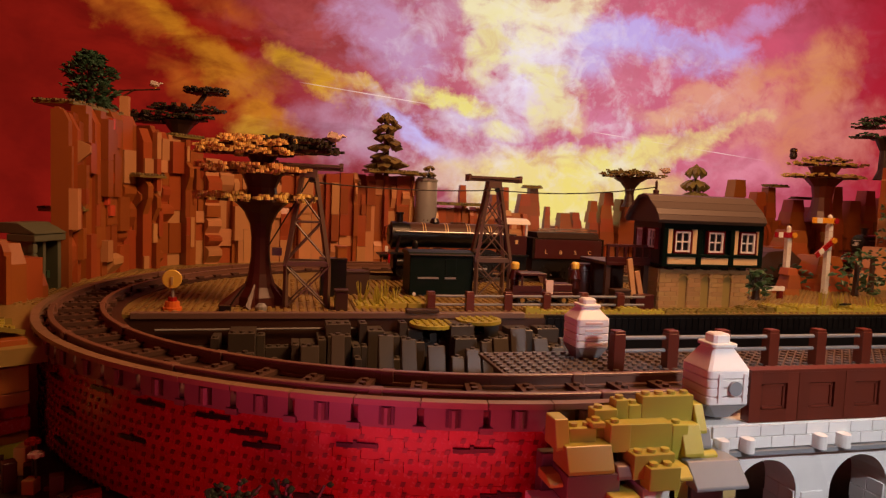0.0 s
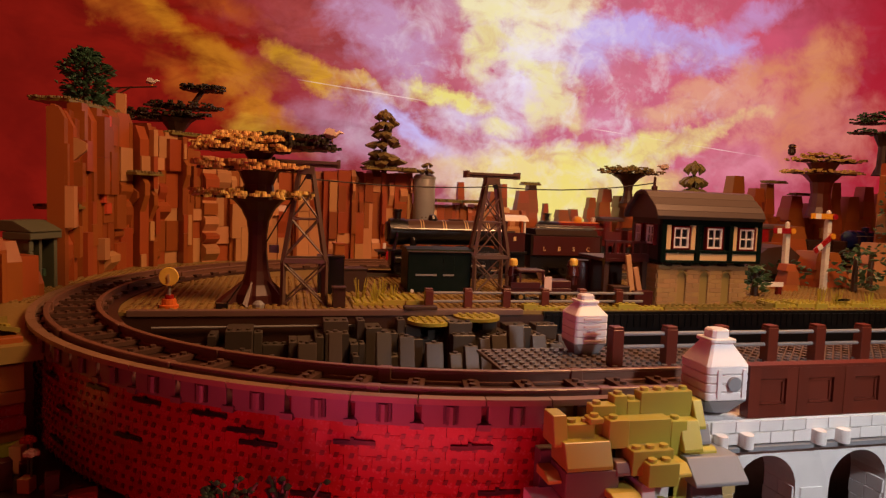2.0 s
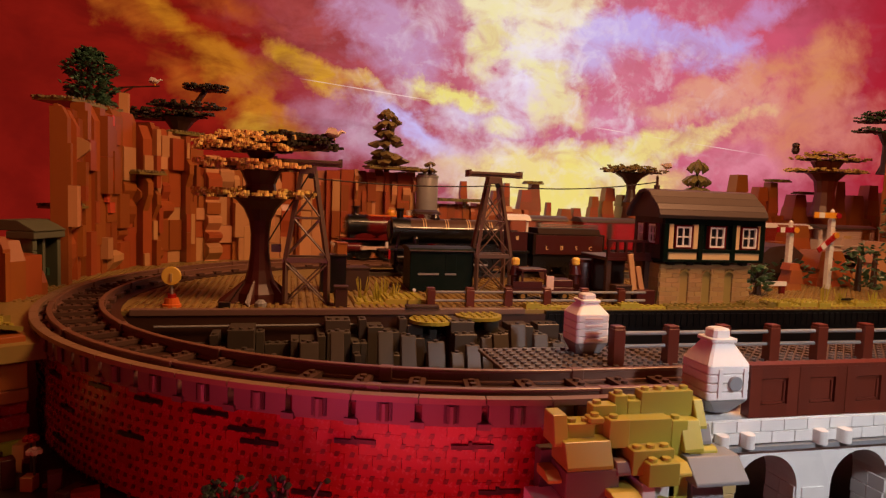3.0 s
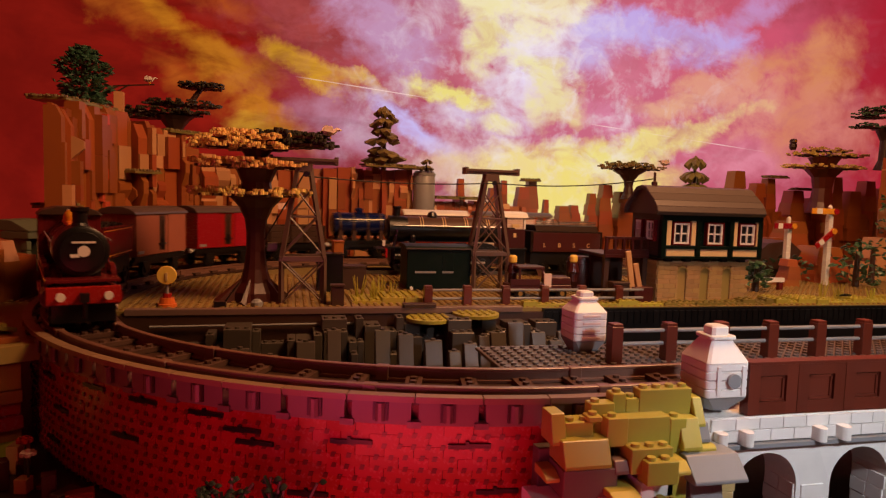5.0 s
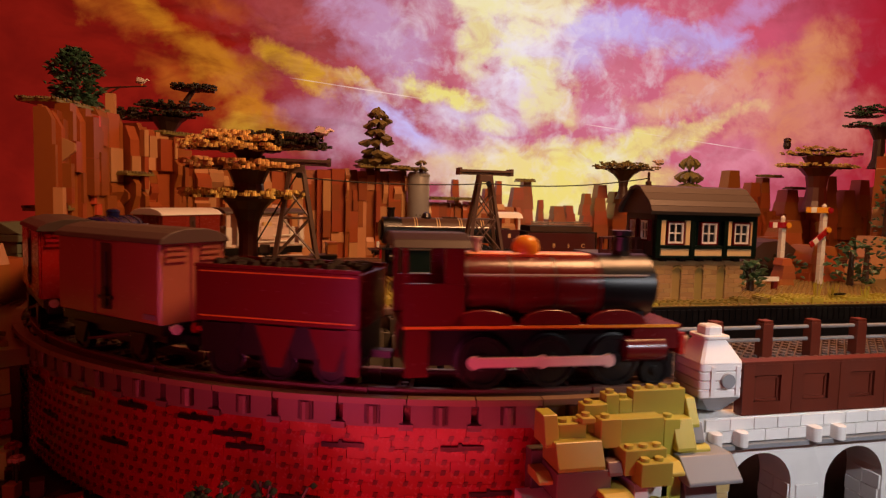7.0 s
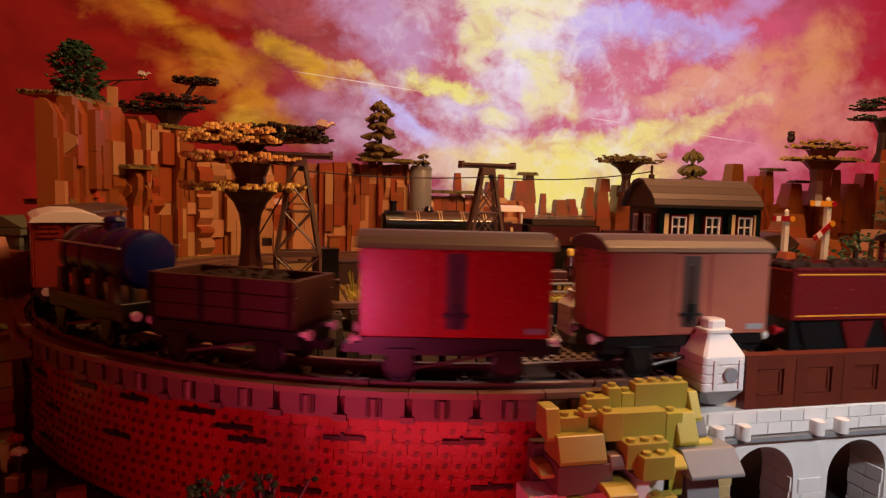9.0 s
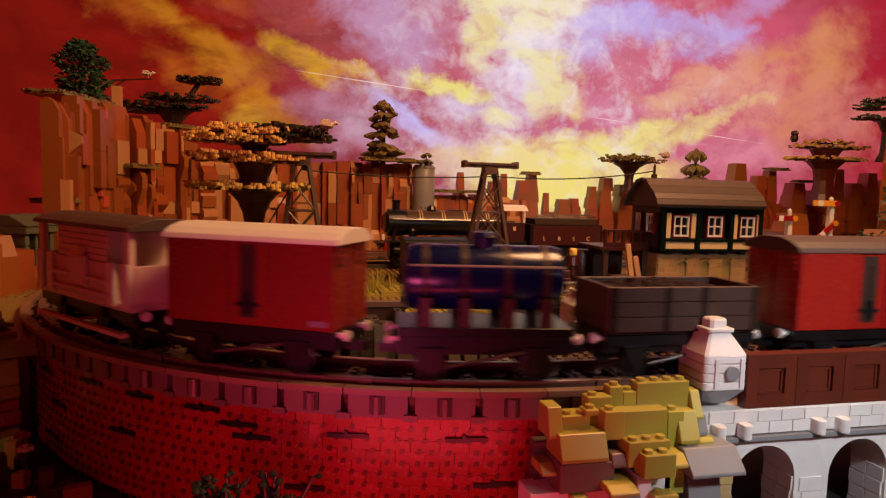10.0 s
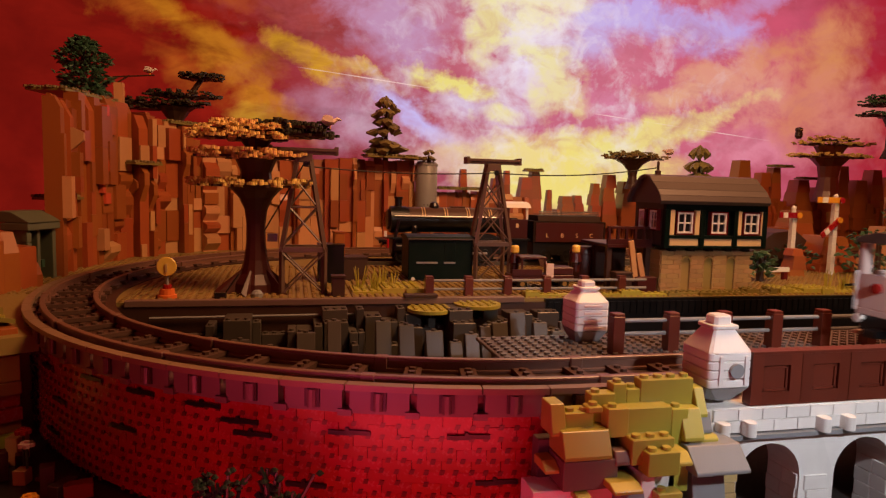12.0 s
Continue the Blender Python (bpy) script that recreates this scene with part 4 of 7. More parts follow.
# ---- signal box ----
def build_signal_box():
    t = thing("signal_box", "two-storey signal box with brick base, cream panels and grey roof", "signal box")
    x0, x1, y0, y1 = 0.254, 0.376, -0.040, 0.018
    part("base_core", Bits().box(x0 + 0.001, x1 - 0.001, y0 + 0.003, y1, GROUND, 0.039), M["earth"], t)
    row = Bits().box(0.0002, 0.0155, -0.0015, 0.003, 0.0002, 0.0052).mesh("brick", M["base_brick"], 0.0003)
    rng = random.Random(3)
    doors = [0.286, 0.316, 0.346]
    for r in range(9):
        z = GROUND + 0.0004 + r * 0.0054
        x = x0 - (0.008 if r % 2 else 0.0)
        while x < x1 - 0.006:
            lo, hi = max(x, x0), min(x + 0.0157, x1)
            cut = [d for d in doors if lo < d + 0.0055 and hi > d - 0.0055 and z < 0.031]
            segs = [(lo, hi)]
            for d in cut:
                segs = [s for a, b in segs for s in ((a, min(b, d - 0.0055)), (max(a, d + 0.0055), b)) if s[1] - s[0] > 0.001]
            for a, b in segs:
                part("brick", Bits().box(a + 0.0001, b - 0.0001, y0 - 0.001, y0 + 0.004, z, z + 0.0052), M["base_brick"], t, bevel=0.0003)
            x += 0.0157
    for r in range(9):
        z = GROUND + 0.0004 + r * 0.0054
        for k in range(4):
            a = y0 + 0.0015 + k * 0.0157 - (0.008 if r % 2 else 0)
            part("brick", Bits().box(x0 - 0.001, x0 + 0.003, max(a, y0), min(a + 0.0155, y1), z, z + 0.0052), M["base_brick"], t)
    for d in doors:   # blind arches
        arch = [(d - 0.0055, GROUND), (d + 0.0055, GROUND)] + [(d + 0.0055 * math.cos(math.pi * i / 8), 0.0255 + 0.0055 * math.sin(math.pi * i / 8)) for i in range(9)]
        part("blind_arch", Bits().prism(arch, y0 + 0.0012, y0 + 0.004, "y"), M["earth"], t)
        hood = Bits()
        for i in range(8):
            a, e = math.pi * i / 8, math.pi * (i + 1) / 8
            hood.prism([(d + 0.0055 * math.cos(a), 0.0255 + 0.0055 * math.sin(a)), (d + 0.0072 * math.cos(a), 0.0255 + 0.0072 * math.sin(a)), (d + 0.0072 * math.cos(e), 0.0255 + 0.0072 * math.sin(e)), (d + 0.0055 * math.cos(e), 0.0255 + 0.0055 * math.sin(e))], y0 - 0.0016, y0 + 0.002, "y")
        part("arch_hood", hood, M["earth"], t)
    # corbels and upper storey
    for k in range(5):
        x = x0 + 0.012 + k * 0.0245
        part("corbel", Bits().box(x - 0.004, x + 0.004, y0 - 0.004, y0 + 0.004, 0.0385, 0.0435), M["black"], t)
    ux0, ux1, uy0, uy1 = 0.2535, 0.3885, -0.0455, 0.0225
    part("upper_core", Bits().box(ux0 + 0.004, ux1 - 0.004, uy0 + 0.006, uy1 - 0.004, 0.042, 0.100), M["dark_green"], t)
    part("floor_beam", Bits().box(ux0, ux1, uy0, uy1, 0.0420, 0.0448), M["dark_green"], t, bevel=0.0003)
    part("mid_beam", Bits().box(ux0, ux1, uy0, uy0 + 0.006, 0.0535, 0.0570), M["dark_green"], t, bevel=0.0003)
    part("top_beam", Bits().box(ux0, ux1, uy0, uy0 + 0.006, 0.0865, 0.0985), M["dark_green"], t, bevel=0.0003)
    for k in range(4):
        x = (ux0 + 0.0028, 0.3020, 0.3460, ux1 - 0.0028)[k]
        part("post", Bits().box(x - 0.0028, x + 0.0028, uy0 - 0.0005, uy0 + 0.006, 0.0448, 0.0865), M["dark_green"], t, bevel=0.0003)
    for k in range(3):
        c = (0.2795, 0.3240, 0.3680)[k]
        part("cream_panel", Bits().box(c - 0.0185, c + 0.0185, uy0 + 0.0012, uy0 + 0.005, 0.0450, 0.0533), M["cream"], t, "cream panel", bevel=0.0003)
        sides = ((-1, 1) if k == 0 else ((-1,) if k == 1 else (-1, 1)))
        for s in sides:
            if k == 1:
                continue
            part("cream_panel", Bits().box(c + s * 0.0162 - 0.0029, c + s * 0.0162 + 0.0029, uy0 + 0.0012, uy0 + 0.005, 0.0575, 0.0863), M["cream"], t, "cream panel", bevel=0.0003)
        make_window(t, c, uy0, 0.0715, 0.0115, 0.0135)
    # end wall towards the landing
    part("end_wall", Bits().box(ux0, ux0 + 0.006, uy0 + 0.006, uy1, 0.0448, 0.1000), M["dark_brown"], t)
    part("corner_post", Bits().box(ux0 - 0.0006, ux0 + 0.0056, uy0 + 0.0002, uy0 + 0.0062, 0.0448, 0.0865), M["dark_green"], t)
    make_window(t, uy0 + 0.020, ux0 - 0.0050, 0.0740, 0.0095, 0.0125, end=True)
    make_window(t, uy0 + 0.046, ux0 - 0.0050, 0.0740, 0.0080, 0.0125, end=True)
    # curved roof in strips
    prof = [(-0.0510, 0.0965), (-0.0480, 0.1030), (-0.0420, 0.1100), (-0.0310, 0.1180), (-0.0150, 0.1245), (0.004, 0.1275)]
    prof = prof[:-2] + [(-0.0230, 0.1250), (-0.0115, 0.1272)] + [(-0.023 - a, b) for a, b in reversed(prof[:-2] + [(-0.0230, 0.1250)])]
    rx0, rx1 = 0.243, 0.388
    for a, b in zip(prof, prof[1:]):
        part("roof_strip", Bits().prism([a, b, (-0.0115 + (b[0] + 0.0115) * 0.92, b[1] - 0.004), (-0.0115 + (a[0] + 0.0115) * 0.92, a[1] - 0.004)], rx0, rx1, "x"), M["roof"], t, bevel=0.0005)
    part("gable", Bits().prism([(-0.0115 + (a + 0.0115) * 0.94, b - 0.003) for a, b in prof], rx0 + 0.005, rx0 + 0.010, "x"), M["roof"], t)
    part("gable", Bits().prism([(-0.0115 + (a + 0.0115) * 0.94, b - 0.003) for a, b in prof], rx1 - 0.010, rx1 - 0.005, "x"), M["roof"], t)
    part("finial", Bits().turned([(0.0035, 0.125), (0.0035, 0.131), (0.0016, 0.132), (0.0016, 0.141), (0.0008, 0.143)], 10, (0.2605, -0.0115, 0)), M["dark_brown"], t)
    # landing, railing and stairs
    part("landing", Bits().box(0.196, 0.257, -0.020, 0.052, 0.0400, 0.0440), M["maroon"], t, bevel=0.0004)
    part("railing_top", Bits().box(0.196, 0.257, -0.0200, -0.0165, 0.0620, 0.0650), M["maroon"], t)
    part("railing_base", Bits().box(0.196, 0.257, -0.0200, -0.0165, 0.0440, 0.0500), M["maroon"], t)
    for k in range(6):
        x = 0.198 + k * 0.0112
        part("baluster", Bits().box(x - 0.0014, x + 0.0014, -0.0200, -0.0165, 0.0500, 0.0620), M["maroon"], t)
    for x in (0.200, 0.250):
        part("support", Bits().box(x - 0.003, x + 0.003, -0.018, -0.012, GROUND, 0.040), M["dark_brown"], t)
    part("under_wall", Bits().box(0.203, 0.247, 0.030, 0.036, GROUND, 0.040), M["dark_brown"], t)


def make_window(t, c, face, z, hw, hh, end=False):
    """A white four-light window with a red outer frame, set in the front wall or the end wall."""
    def slab(a, b, lo, hi, d0, d1):
        return Bits().box(face + d0, face + d1, a, b, lo, hi) if end else Bits().box(a, b, face + d0, face + d1, lo, hi)
    w = part("window", slab(c - hw, c + hw, z - hh, z - hh + 0.0014, 0.0002, 0.006), M["dark_red"], t)
    part("frame", slab(c - hw, c + hw, z + hh - 0.0014, z + hh, 0.0002, 0.006), M["dark_red"], w)
    part("frame", slab(c - hw, c - hw + 0.0014, z - hh + 0.0014, z + hh - 0.0014, 0.0002, 0.006), M["dark_red"], w)
    part("frame", slab(c + hw - 0.0014, c + hw, z - hh + 0.0014, z + hh - 0.0014, 0.0002, 0.006), M["dark_red"], w)
    a, b = hw - 0.0015, hh - 0.0015
    part("sash", slab(c - a, c + a, z + b - 0.0020, z + b, 0.0008, 0.0035), M["white"], w)
    part("sash", slab(c - a, c + a, z - b, z - b + 0.0020, 0.0008, 0.0035), M["white"], w)
    part("sash", slab(c - a, c - a + 0.0020, z - b, z + b, 0.0010, 0.0033), M["white"], w)
    part("sash", slab(c + a - 0.0020, c + a, z - b, z + b, 0.0010, 0.0033), M["white"], w)
    part("glazing_bar", slab(c - 0.0008, c + 0.0008, z - b, z + b, 0.0012, 0.0031), M["white"], w)
    part("glazing_bar", slab(c - a, c + a, z - 0.0008, z + 0.0008, 0.0014, 0.0029), M["white"], w)
    part("pane", slab(c - a, c + a, z - b, z + b, 0.0040, 0.0048), M["black"], w)


build_signal_box()


# ---- cliffs of upright slabs ----
def along(line, d):
    """Point and direction at distance d along a polyline."""
    for (ax, ay, az), (bx, by, bz) in zip(line, line[1:]):
        n = math.hypot(bx - ax, by - ay)
        if d <= n:
            k = d / n
            return ax + (bx - ax) * k, ay + (by - ay) * k, az + (bz - az) * k, math.atan2(by - ay, bx - ax)
        d -= n
    return None


def slab_cliff(line, label, seed, depth=0.030, ragged=0.012, tan_share=0.25, tiles=1.0, step=(1, 1, 2, 2, 3)):
    """A cliff built of upright slabs along a line of (x, y, top height), with facing tiles at several heights."""
    rng = random.Random(seed)
    c = thing("cliff", label, "cliff")
    total = sum(math.hypot(b[0] - a[0], b[1] - a[1]) for a, b in zip(line, line[1:]))
    d = 0.0
    while d < total - 0.004:
        w = min(rng.choice(step) * STUD, total - d)
        p = along(line, d + w / 2)
        if p is None:
            break
        x, y, top, a = p
        top += rng.uniform(-ragged, ragged * 0.5)
        push = rng.choice((0.0, 0.0, 0.004, 0.008, 0.012))
        m = pose(x, y, 0, 0, 0, math.degrees(a))
        slant = rng.choice((0.0, 0.0, 0.006, 0.010))
        mat = M["nougat"] if rng.random() > tan_share * 0.5 else M["tan_slab"]
        # main slab with a slanted head
        part("slab", Bits().prism([(-push, GROUND), (depth, GROUND), (depth, top), (-push + slant, top), (-push, top - slant * 2.0)], -w / 2 + 0.0002, w / 2 - 0.0002, "x", m), mat, c)
        # facing tiles and stepped outcrops
        z = GROUND
        while z < top - 0.03:
            h = rng.choice((2, 3, 3, 4, 5, 6)) * BRICK
            h = min(h, top - z - 0.01)
            if rng.random() < 0.62 * tiles and h > 0.012:
                out = push + rng.choice((0.0018, 0.0032, 0.0032, 0.0064, 0.0096))
                ww = w if rng.random() < 0.6 else w * 0.6
                off = 0 if ww == w else rng.choice((-1, 1)) * w * 0.2
                mt = M["tan_slab"] if rng.random() < tan_share else M["nougat"]
                if rng.random() < 0.22:
                    part("slab", Bits().prism([(-out - 0.004, z + h * 0.5), (-push + 0.002, z), (-push + 0.002, z + h), (-out * 0.6, z + h), (-out - 0.004, z + h * 0.8)], off - ww / 2 + 0.0003, off + ww / 2 - 0.0003, "x", m), mt, c)
                else:
                    part("slab", Bits().box(off - ww / 2 + 0.0003, off + ww / 2 - 0.0003, -out, -push + 0.002, z + 0.0003, z + h - 0.0003, m), mt, c)
            z += h
        d += w
    return c


slab_cliff([(-0.424, 0.104, 0.196), (-0.428, 0.180, 0.204), (-0.412, 0.280, 0.212), (-0.390, 0.320, 0.214)], "tall orange-brown cliff of upright brick slabs", 21, 0.010, 0.008, 0.14, 1.1, (2, 2, 3, 3, 4))
slab_cliff([(-0.388, 0.318, 0.204), (-0.345, 0.372, 0.196), (-0.322, 0.392, 0.178)], "orange-brown cliff shoulder of stacked brick slabs", 22, 0.05, 0.010, 0.25, 1.2, (1, 2, 2, 3))
slab_cliff([(-0.320, 0.392, 0.168), (-0.285, 0.415, 0.160), (-0.215, 0.452, 0.150), (-0.130, 0.474, 0.146), (-0.080, 0.478, 0.148)], "orange-brown brick cliff with pale tan slabs", 23, 0.05, 0.008, 0.50, 1.4, (1, 2, 2, 3, 3))
slab_cliff([(-0.080, 0.478, 0.150), (0.000, 0.486, 0.154), (0.058, 0.490, 0.152)], "orange brick cliff of upright slabs behind the yard", 24, 0.06, 0.006, 0.36, 1.2, (1, 2, 2, 3))
slab_cliff([(0.058, 0.520, 0.094), (0.170, 0.526, 0.098), (0.300, 0.530, 0.094)], "low orange brick wall of rock behind the yard", 25, 0.05, 0.006, 0.12, 0.5)
slab_cliff([(0.300, 0.545, 0.064), (0.420, 0.550, 0.060), (0.560, 0.555, 0.074), (0.760, 0.580, 0.084)], "low red-brown rock ridge under the sunset", 26, 0.05, 0.010, 0.08, 0.5)
slab_cliff([(0.760, 0.585, 0.095), (0.950, 0.590, 0.090), (1.150, 0.600, 0.092), (1.330, 0.560, 0.105)], "dark red-brown rock ridge behind the signals", 27, 0.05, 0.012, 0.05, 0.5)


veil = thing("red_rock_face", "clear red brick strip set in the tall cliff", "rock face", pose(-0.4155, 0.232, 0, 0, 0, 82))
rng_v = random.Random(77)
for k in range(9):
    x0, z0 = rng_v.choice((-0.016, -0.008, 0.0, 0.008)), 0.070 + k * 0.0145
    part("slab", Bits().box(x0, x0 + rng_v.choice((0.008, 0.016)), -0.013, -0.006, z0, z0 + 0.0143), M["veil_red"], veil)


def spire(x, y, z0, z1, w, label, seed, tan=False):
    """A free-standing rock needle of stacked tapering bricks."""
    rng = random.Random(seed)
    t = thing("rock_spire", label, "rock", pose(x, y, 0), group="rock spires")
    z, k = z0, 1.0
    n = 4
    for i in range(n):
        h = (z1 - z0) / n
        k2 = 1.0 - 0.45 * (i + 1) / n
        a, b = w / 2 * k, w / 2 * k2
        o = rng.uniform(-0.1, 0.1) * w
        part("slab", Bits().loft([[(-a + o, -a, z), (a + o, -a, z), (a + o, a, z), (-a + o, a, z)], [(-b + o, -a * 0.9, z + h), (b + o, -a * 0.9, z + h), (b + o, a * 0.9, z + h), (-b + o, a * 0.9, z + h)]]), M["tan_slab"] if tan else M["nougat"], t)
        z, k = z + h, k2 + 0.06
    return t


for i, (x, z1, w) in enumerate(((0.170, 0.142, 0.020), (0.240, 0.126, 0.030), (0.262, 0.142, 0.018), (0.300, 0.130, 0.034), (0.322, 0.142, 0.030), (0.352, 0.106, 0.016), (0.392, 0.094, 0.034), (0.418, 0.096, 0.026), (0.455, 0.122, 0.024), (0.485, 0.141, 0.034), (0.530, 0.128, 0.045), (0.600, 0.120, 0.04), (0.700, 0.120, 0.05))):
    spire(x, 0.552, 0.03, z1, w, "slim orange-brown rock needle built of bricks", i)
for i, (x, z1, w) in enumerate(((0.846, 0.186, 0.046), (0.900, 0.160, 0.040), (0.935, 0.172, 0.034), (1.005, 0.146, 0.050), (1.060, 0.130, 0.040), (1.120, 0.182, 0.040), (1.165, 0.150, 0.050), (1.215, 0.176, 0.044), (1.270, 0.160, 0.06))):
    spire(x, 0.605, 0.03, z1, w, "broad red-brown rock needle built of bricks", 40 + i)

# pale cliff lit by the white lamp, with hanging leaves
slab_cliff([(0.868, 0.215, 0.060), (0.880, 0.230, 0.150), (0.905, 0.250, 0.200), (0.990, 0.30, 0.22)], "pale tan rock pillar with hanging leaves", 31, 0.02, 0.010, 0.9, 0.6)
for i, (x, y, z1, w) in enumerate(((0.800, 0.180, 0.060, 0.05), (0.860, 0.180, 0.05, 0.06), (0.7000, 0.300, 0.050, 0.045), (0.56, 0.20, 0.036, 0.03), (0.6, 0.32, 0.06, 0.06), (0.47, 0.22, 0.03, 0.04), (0.76, 0.33, 0.08, 0.06), (0.553, 0.095, 0.030, 0.026), (0.66, 0.16, 0.045, 0.07))):
    spire(x, y, GROUND, z1, w, "tan and brown boulder built of bricks", 60 + i, tan=(i < 2))

# foreground rock on the far left of the wall and red outcrop by the tunnel
slab_cliff([(-0.460, -0.030, 0.050), (-0.440, 0.000, 0.048), (-0.424, 0.020, 0.030), (-0.415, 0.036, 0.004)], "red-orange rock outcrop beside the tunnel mouth", 33, 0.05, 0.010, 0.1, 1.0)


def build_left_stack():
    t = thing("rock_stack", "stacked orange and yellow bricks with grassy studded top", "rock stack", pose(-0.352, -0.200, 0, 0, 0, 34) @ pose(0.352, 0.200, 0))
    rng = random.Random(5)
    mats = ["nougat", "tan_slab", "mustard", "nougat", "red"]
    for col in range(4):
        x = -0.4335 + col * 0.021
        z = -0.092
        y0 = -0.200 + rng.uniform(-0.004, 0.004) + col * 0.004
        while z < -0.010:
            h = rng.choice((1, 1, 2)) * BRICK
            push = rng.uniform(0, 0.006)
            part("brick", Bits().box(x, x + 0.0206, y0 - push, -0.120, z + 0.0001, min(z + h, -0.004) - 0.0002), M[rng.choice(mats)], t, bevel=0.0004)
            z += h
        for r in range(3):
            m = pose(x + 0.010, y0 + 0.020 + r * 0.022, -0.002 + rng.uniform(0, 0.003), rng.uniform(-8, 8), rng.uniform(-14, 14), rng.uniform(-20, 20))
            part("grass_plate", Bits().box(-0.011, 0.011, -0.011, 0.011, -0.0016, 0.0016, m), M["olive"], t)
            s = Bits()
            for i in (-0.004, 0.004):
                for j in (-0.004, 0.004):
                    p = m @ Vector((i, j, 0.0016))
                    s.stud(p.x, p.y, p.z, 6)
            part("studs", s, M["mustard"], t)


build_left_stack()


# small bricks, flowers and bits on the table by the wall's foot
def build_table_bits():
    rng = random.Random(9)
    for i in range(15):
        x, y = -0.335 + rng.uniform(-0.05, 0.07), -0.268 + rng.uniform(-0.02, 0.05)
        if math.hypot(x, y) < 0.40:
            x -= 0.02
        if math.hypot(x, y) < 0.400:
            continue
        mat = rng.choice(("dark_red", "tan", "dark_grey", "mustard", "maroon", "dark_brown", "nougat"))
        w = rng.choice((1, 1, 2)) * STUD
        t = thing("loose_brick", "small loose toy brick lying at the foot of the wall", "brick", pose(x, y, -0.092, 0, 0, rng.uniform(0, 90)), group="loose bricks")
        part("body", Bits().box(-w / 2, w / 2, -0.004, 0.004, 0, rng.choice((BRICK, PLATE, 2 * BRICK))), M[mat], t, bevel=0.0004)
    for x, y, z, mat in ((-0.3265, -0.262, -0.067, "pink"), (-0.330, -0.257, -0.060, "red"), (-0.312, -0.300, -0.085, "gold")):
        t = thing("flower", "small plastic flower on a dark stem", "flower", pose(x, y, 0), group="flowers")
        part("stem", Bits().rod((0, 0, -0.092), (0, 0, z), 0.0008, n=6), M["leaf"], t)
        b = Bits()
        for k in range(5):
            a = 2 * math.pi * k / 5
            b.rod((0.0030 * math.cos(a), 0.0030 * math.sin(a), z - 0.001), (0.0030 * math.cos(a), 0.0030 * math.sin(a), z + 0.0015), 0.0020, n=7)
        b.rod((0, 0, z - 0.001), (0, 0, z + 0.003), 0.0016, n=8)
        part("blossom", b, M[mat], t)


build_table_bits()


# ---- tunnel mouth ----
def build_portal():
    t = thing("tunnel_mouth", "sand-green stone tunnel mouth with dark opening", "tunnel", pose(-0.4344, 0.0831, 0, 0, 0, 72) @ Matrix.Diagonal((0.56, 1, 1, 1)))
    part("pillar", Bits().box(-0.046, -0.036, -0.006, 0.020, GROUND, 0.046), M["sand_green"], t, bevel=0.0005)
    part("pillar", Bits().box(0.026, 0.036, -0.006, 0.020, GROUND, 0.046), M["sand_green"], t, bevel=0.0005)
    part("pillar", Bits().box(-0.012, -0.004, -0.004, 0.010, GROUND, 0.046), M["sand_green"], t, bevel=0.0005)
    part("lintel", Bits().box(-0.050, 0.040, -0.010, 0.022, 0.046, 0.054), M["sand_green"], t, bevel=0.0008)
    part("roof", Bits().prism([(-0.012, 0.0545), (0.03, 0.0545), (0.03, 0.066), (0.010, 0.066)], -0.050, 0.040, "x"), M["sand_green"], t, bevel=0.0006)
    # thin black sheet in place of the darkness inside the tunnel
    part("opening", Bits().box(-0.036, 0.026, 0.010, 0.014, GROUND, 0.046), M["black"], t)
    for i in range(5):
        part("block", Bits().box(-0.0470 + (0.0012 if i % 2 else 0), -0.0352, -0.0072, 0.0, GROUND + 0.011 * i, GROUND + 0.011 * i + 0.0098), M["sand_green"], t, bevel=0.0005)
    part("lamp", Bits().box(0.004, 0.012, -0.002, 0.003, 0.004, 0.012), M["leaf"], t)


build_portal()


# ---- foliage ----
def leaf_cluster(b, p, r, rng):
    """One small leaf piece: a flat cross of rounded lobes."""
    a0 = rng.uniform(0, 1.57)
    for k in range(3):
        a = a0 + k * 2.1
        c = Vector(p) + Vector((r * 0.62 * math.cos(a), r * 0.62 * math.sin(a), rng.uniform(-0.0004, 0.0004)))
        b.rod(c - Vector((0, 0, 0.0014)), c + Vector((0, 0, 0.0014)), r * 0.52, r * 0.46, 6)


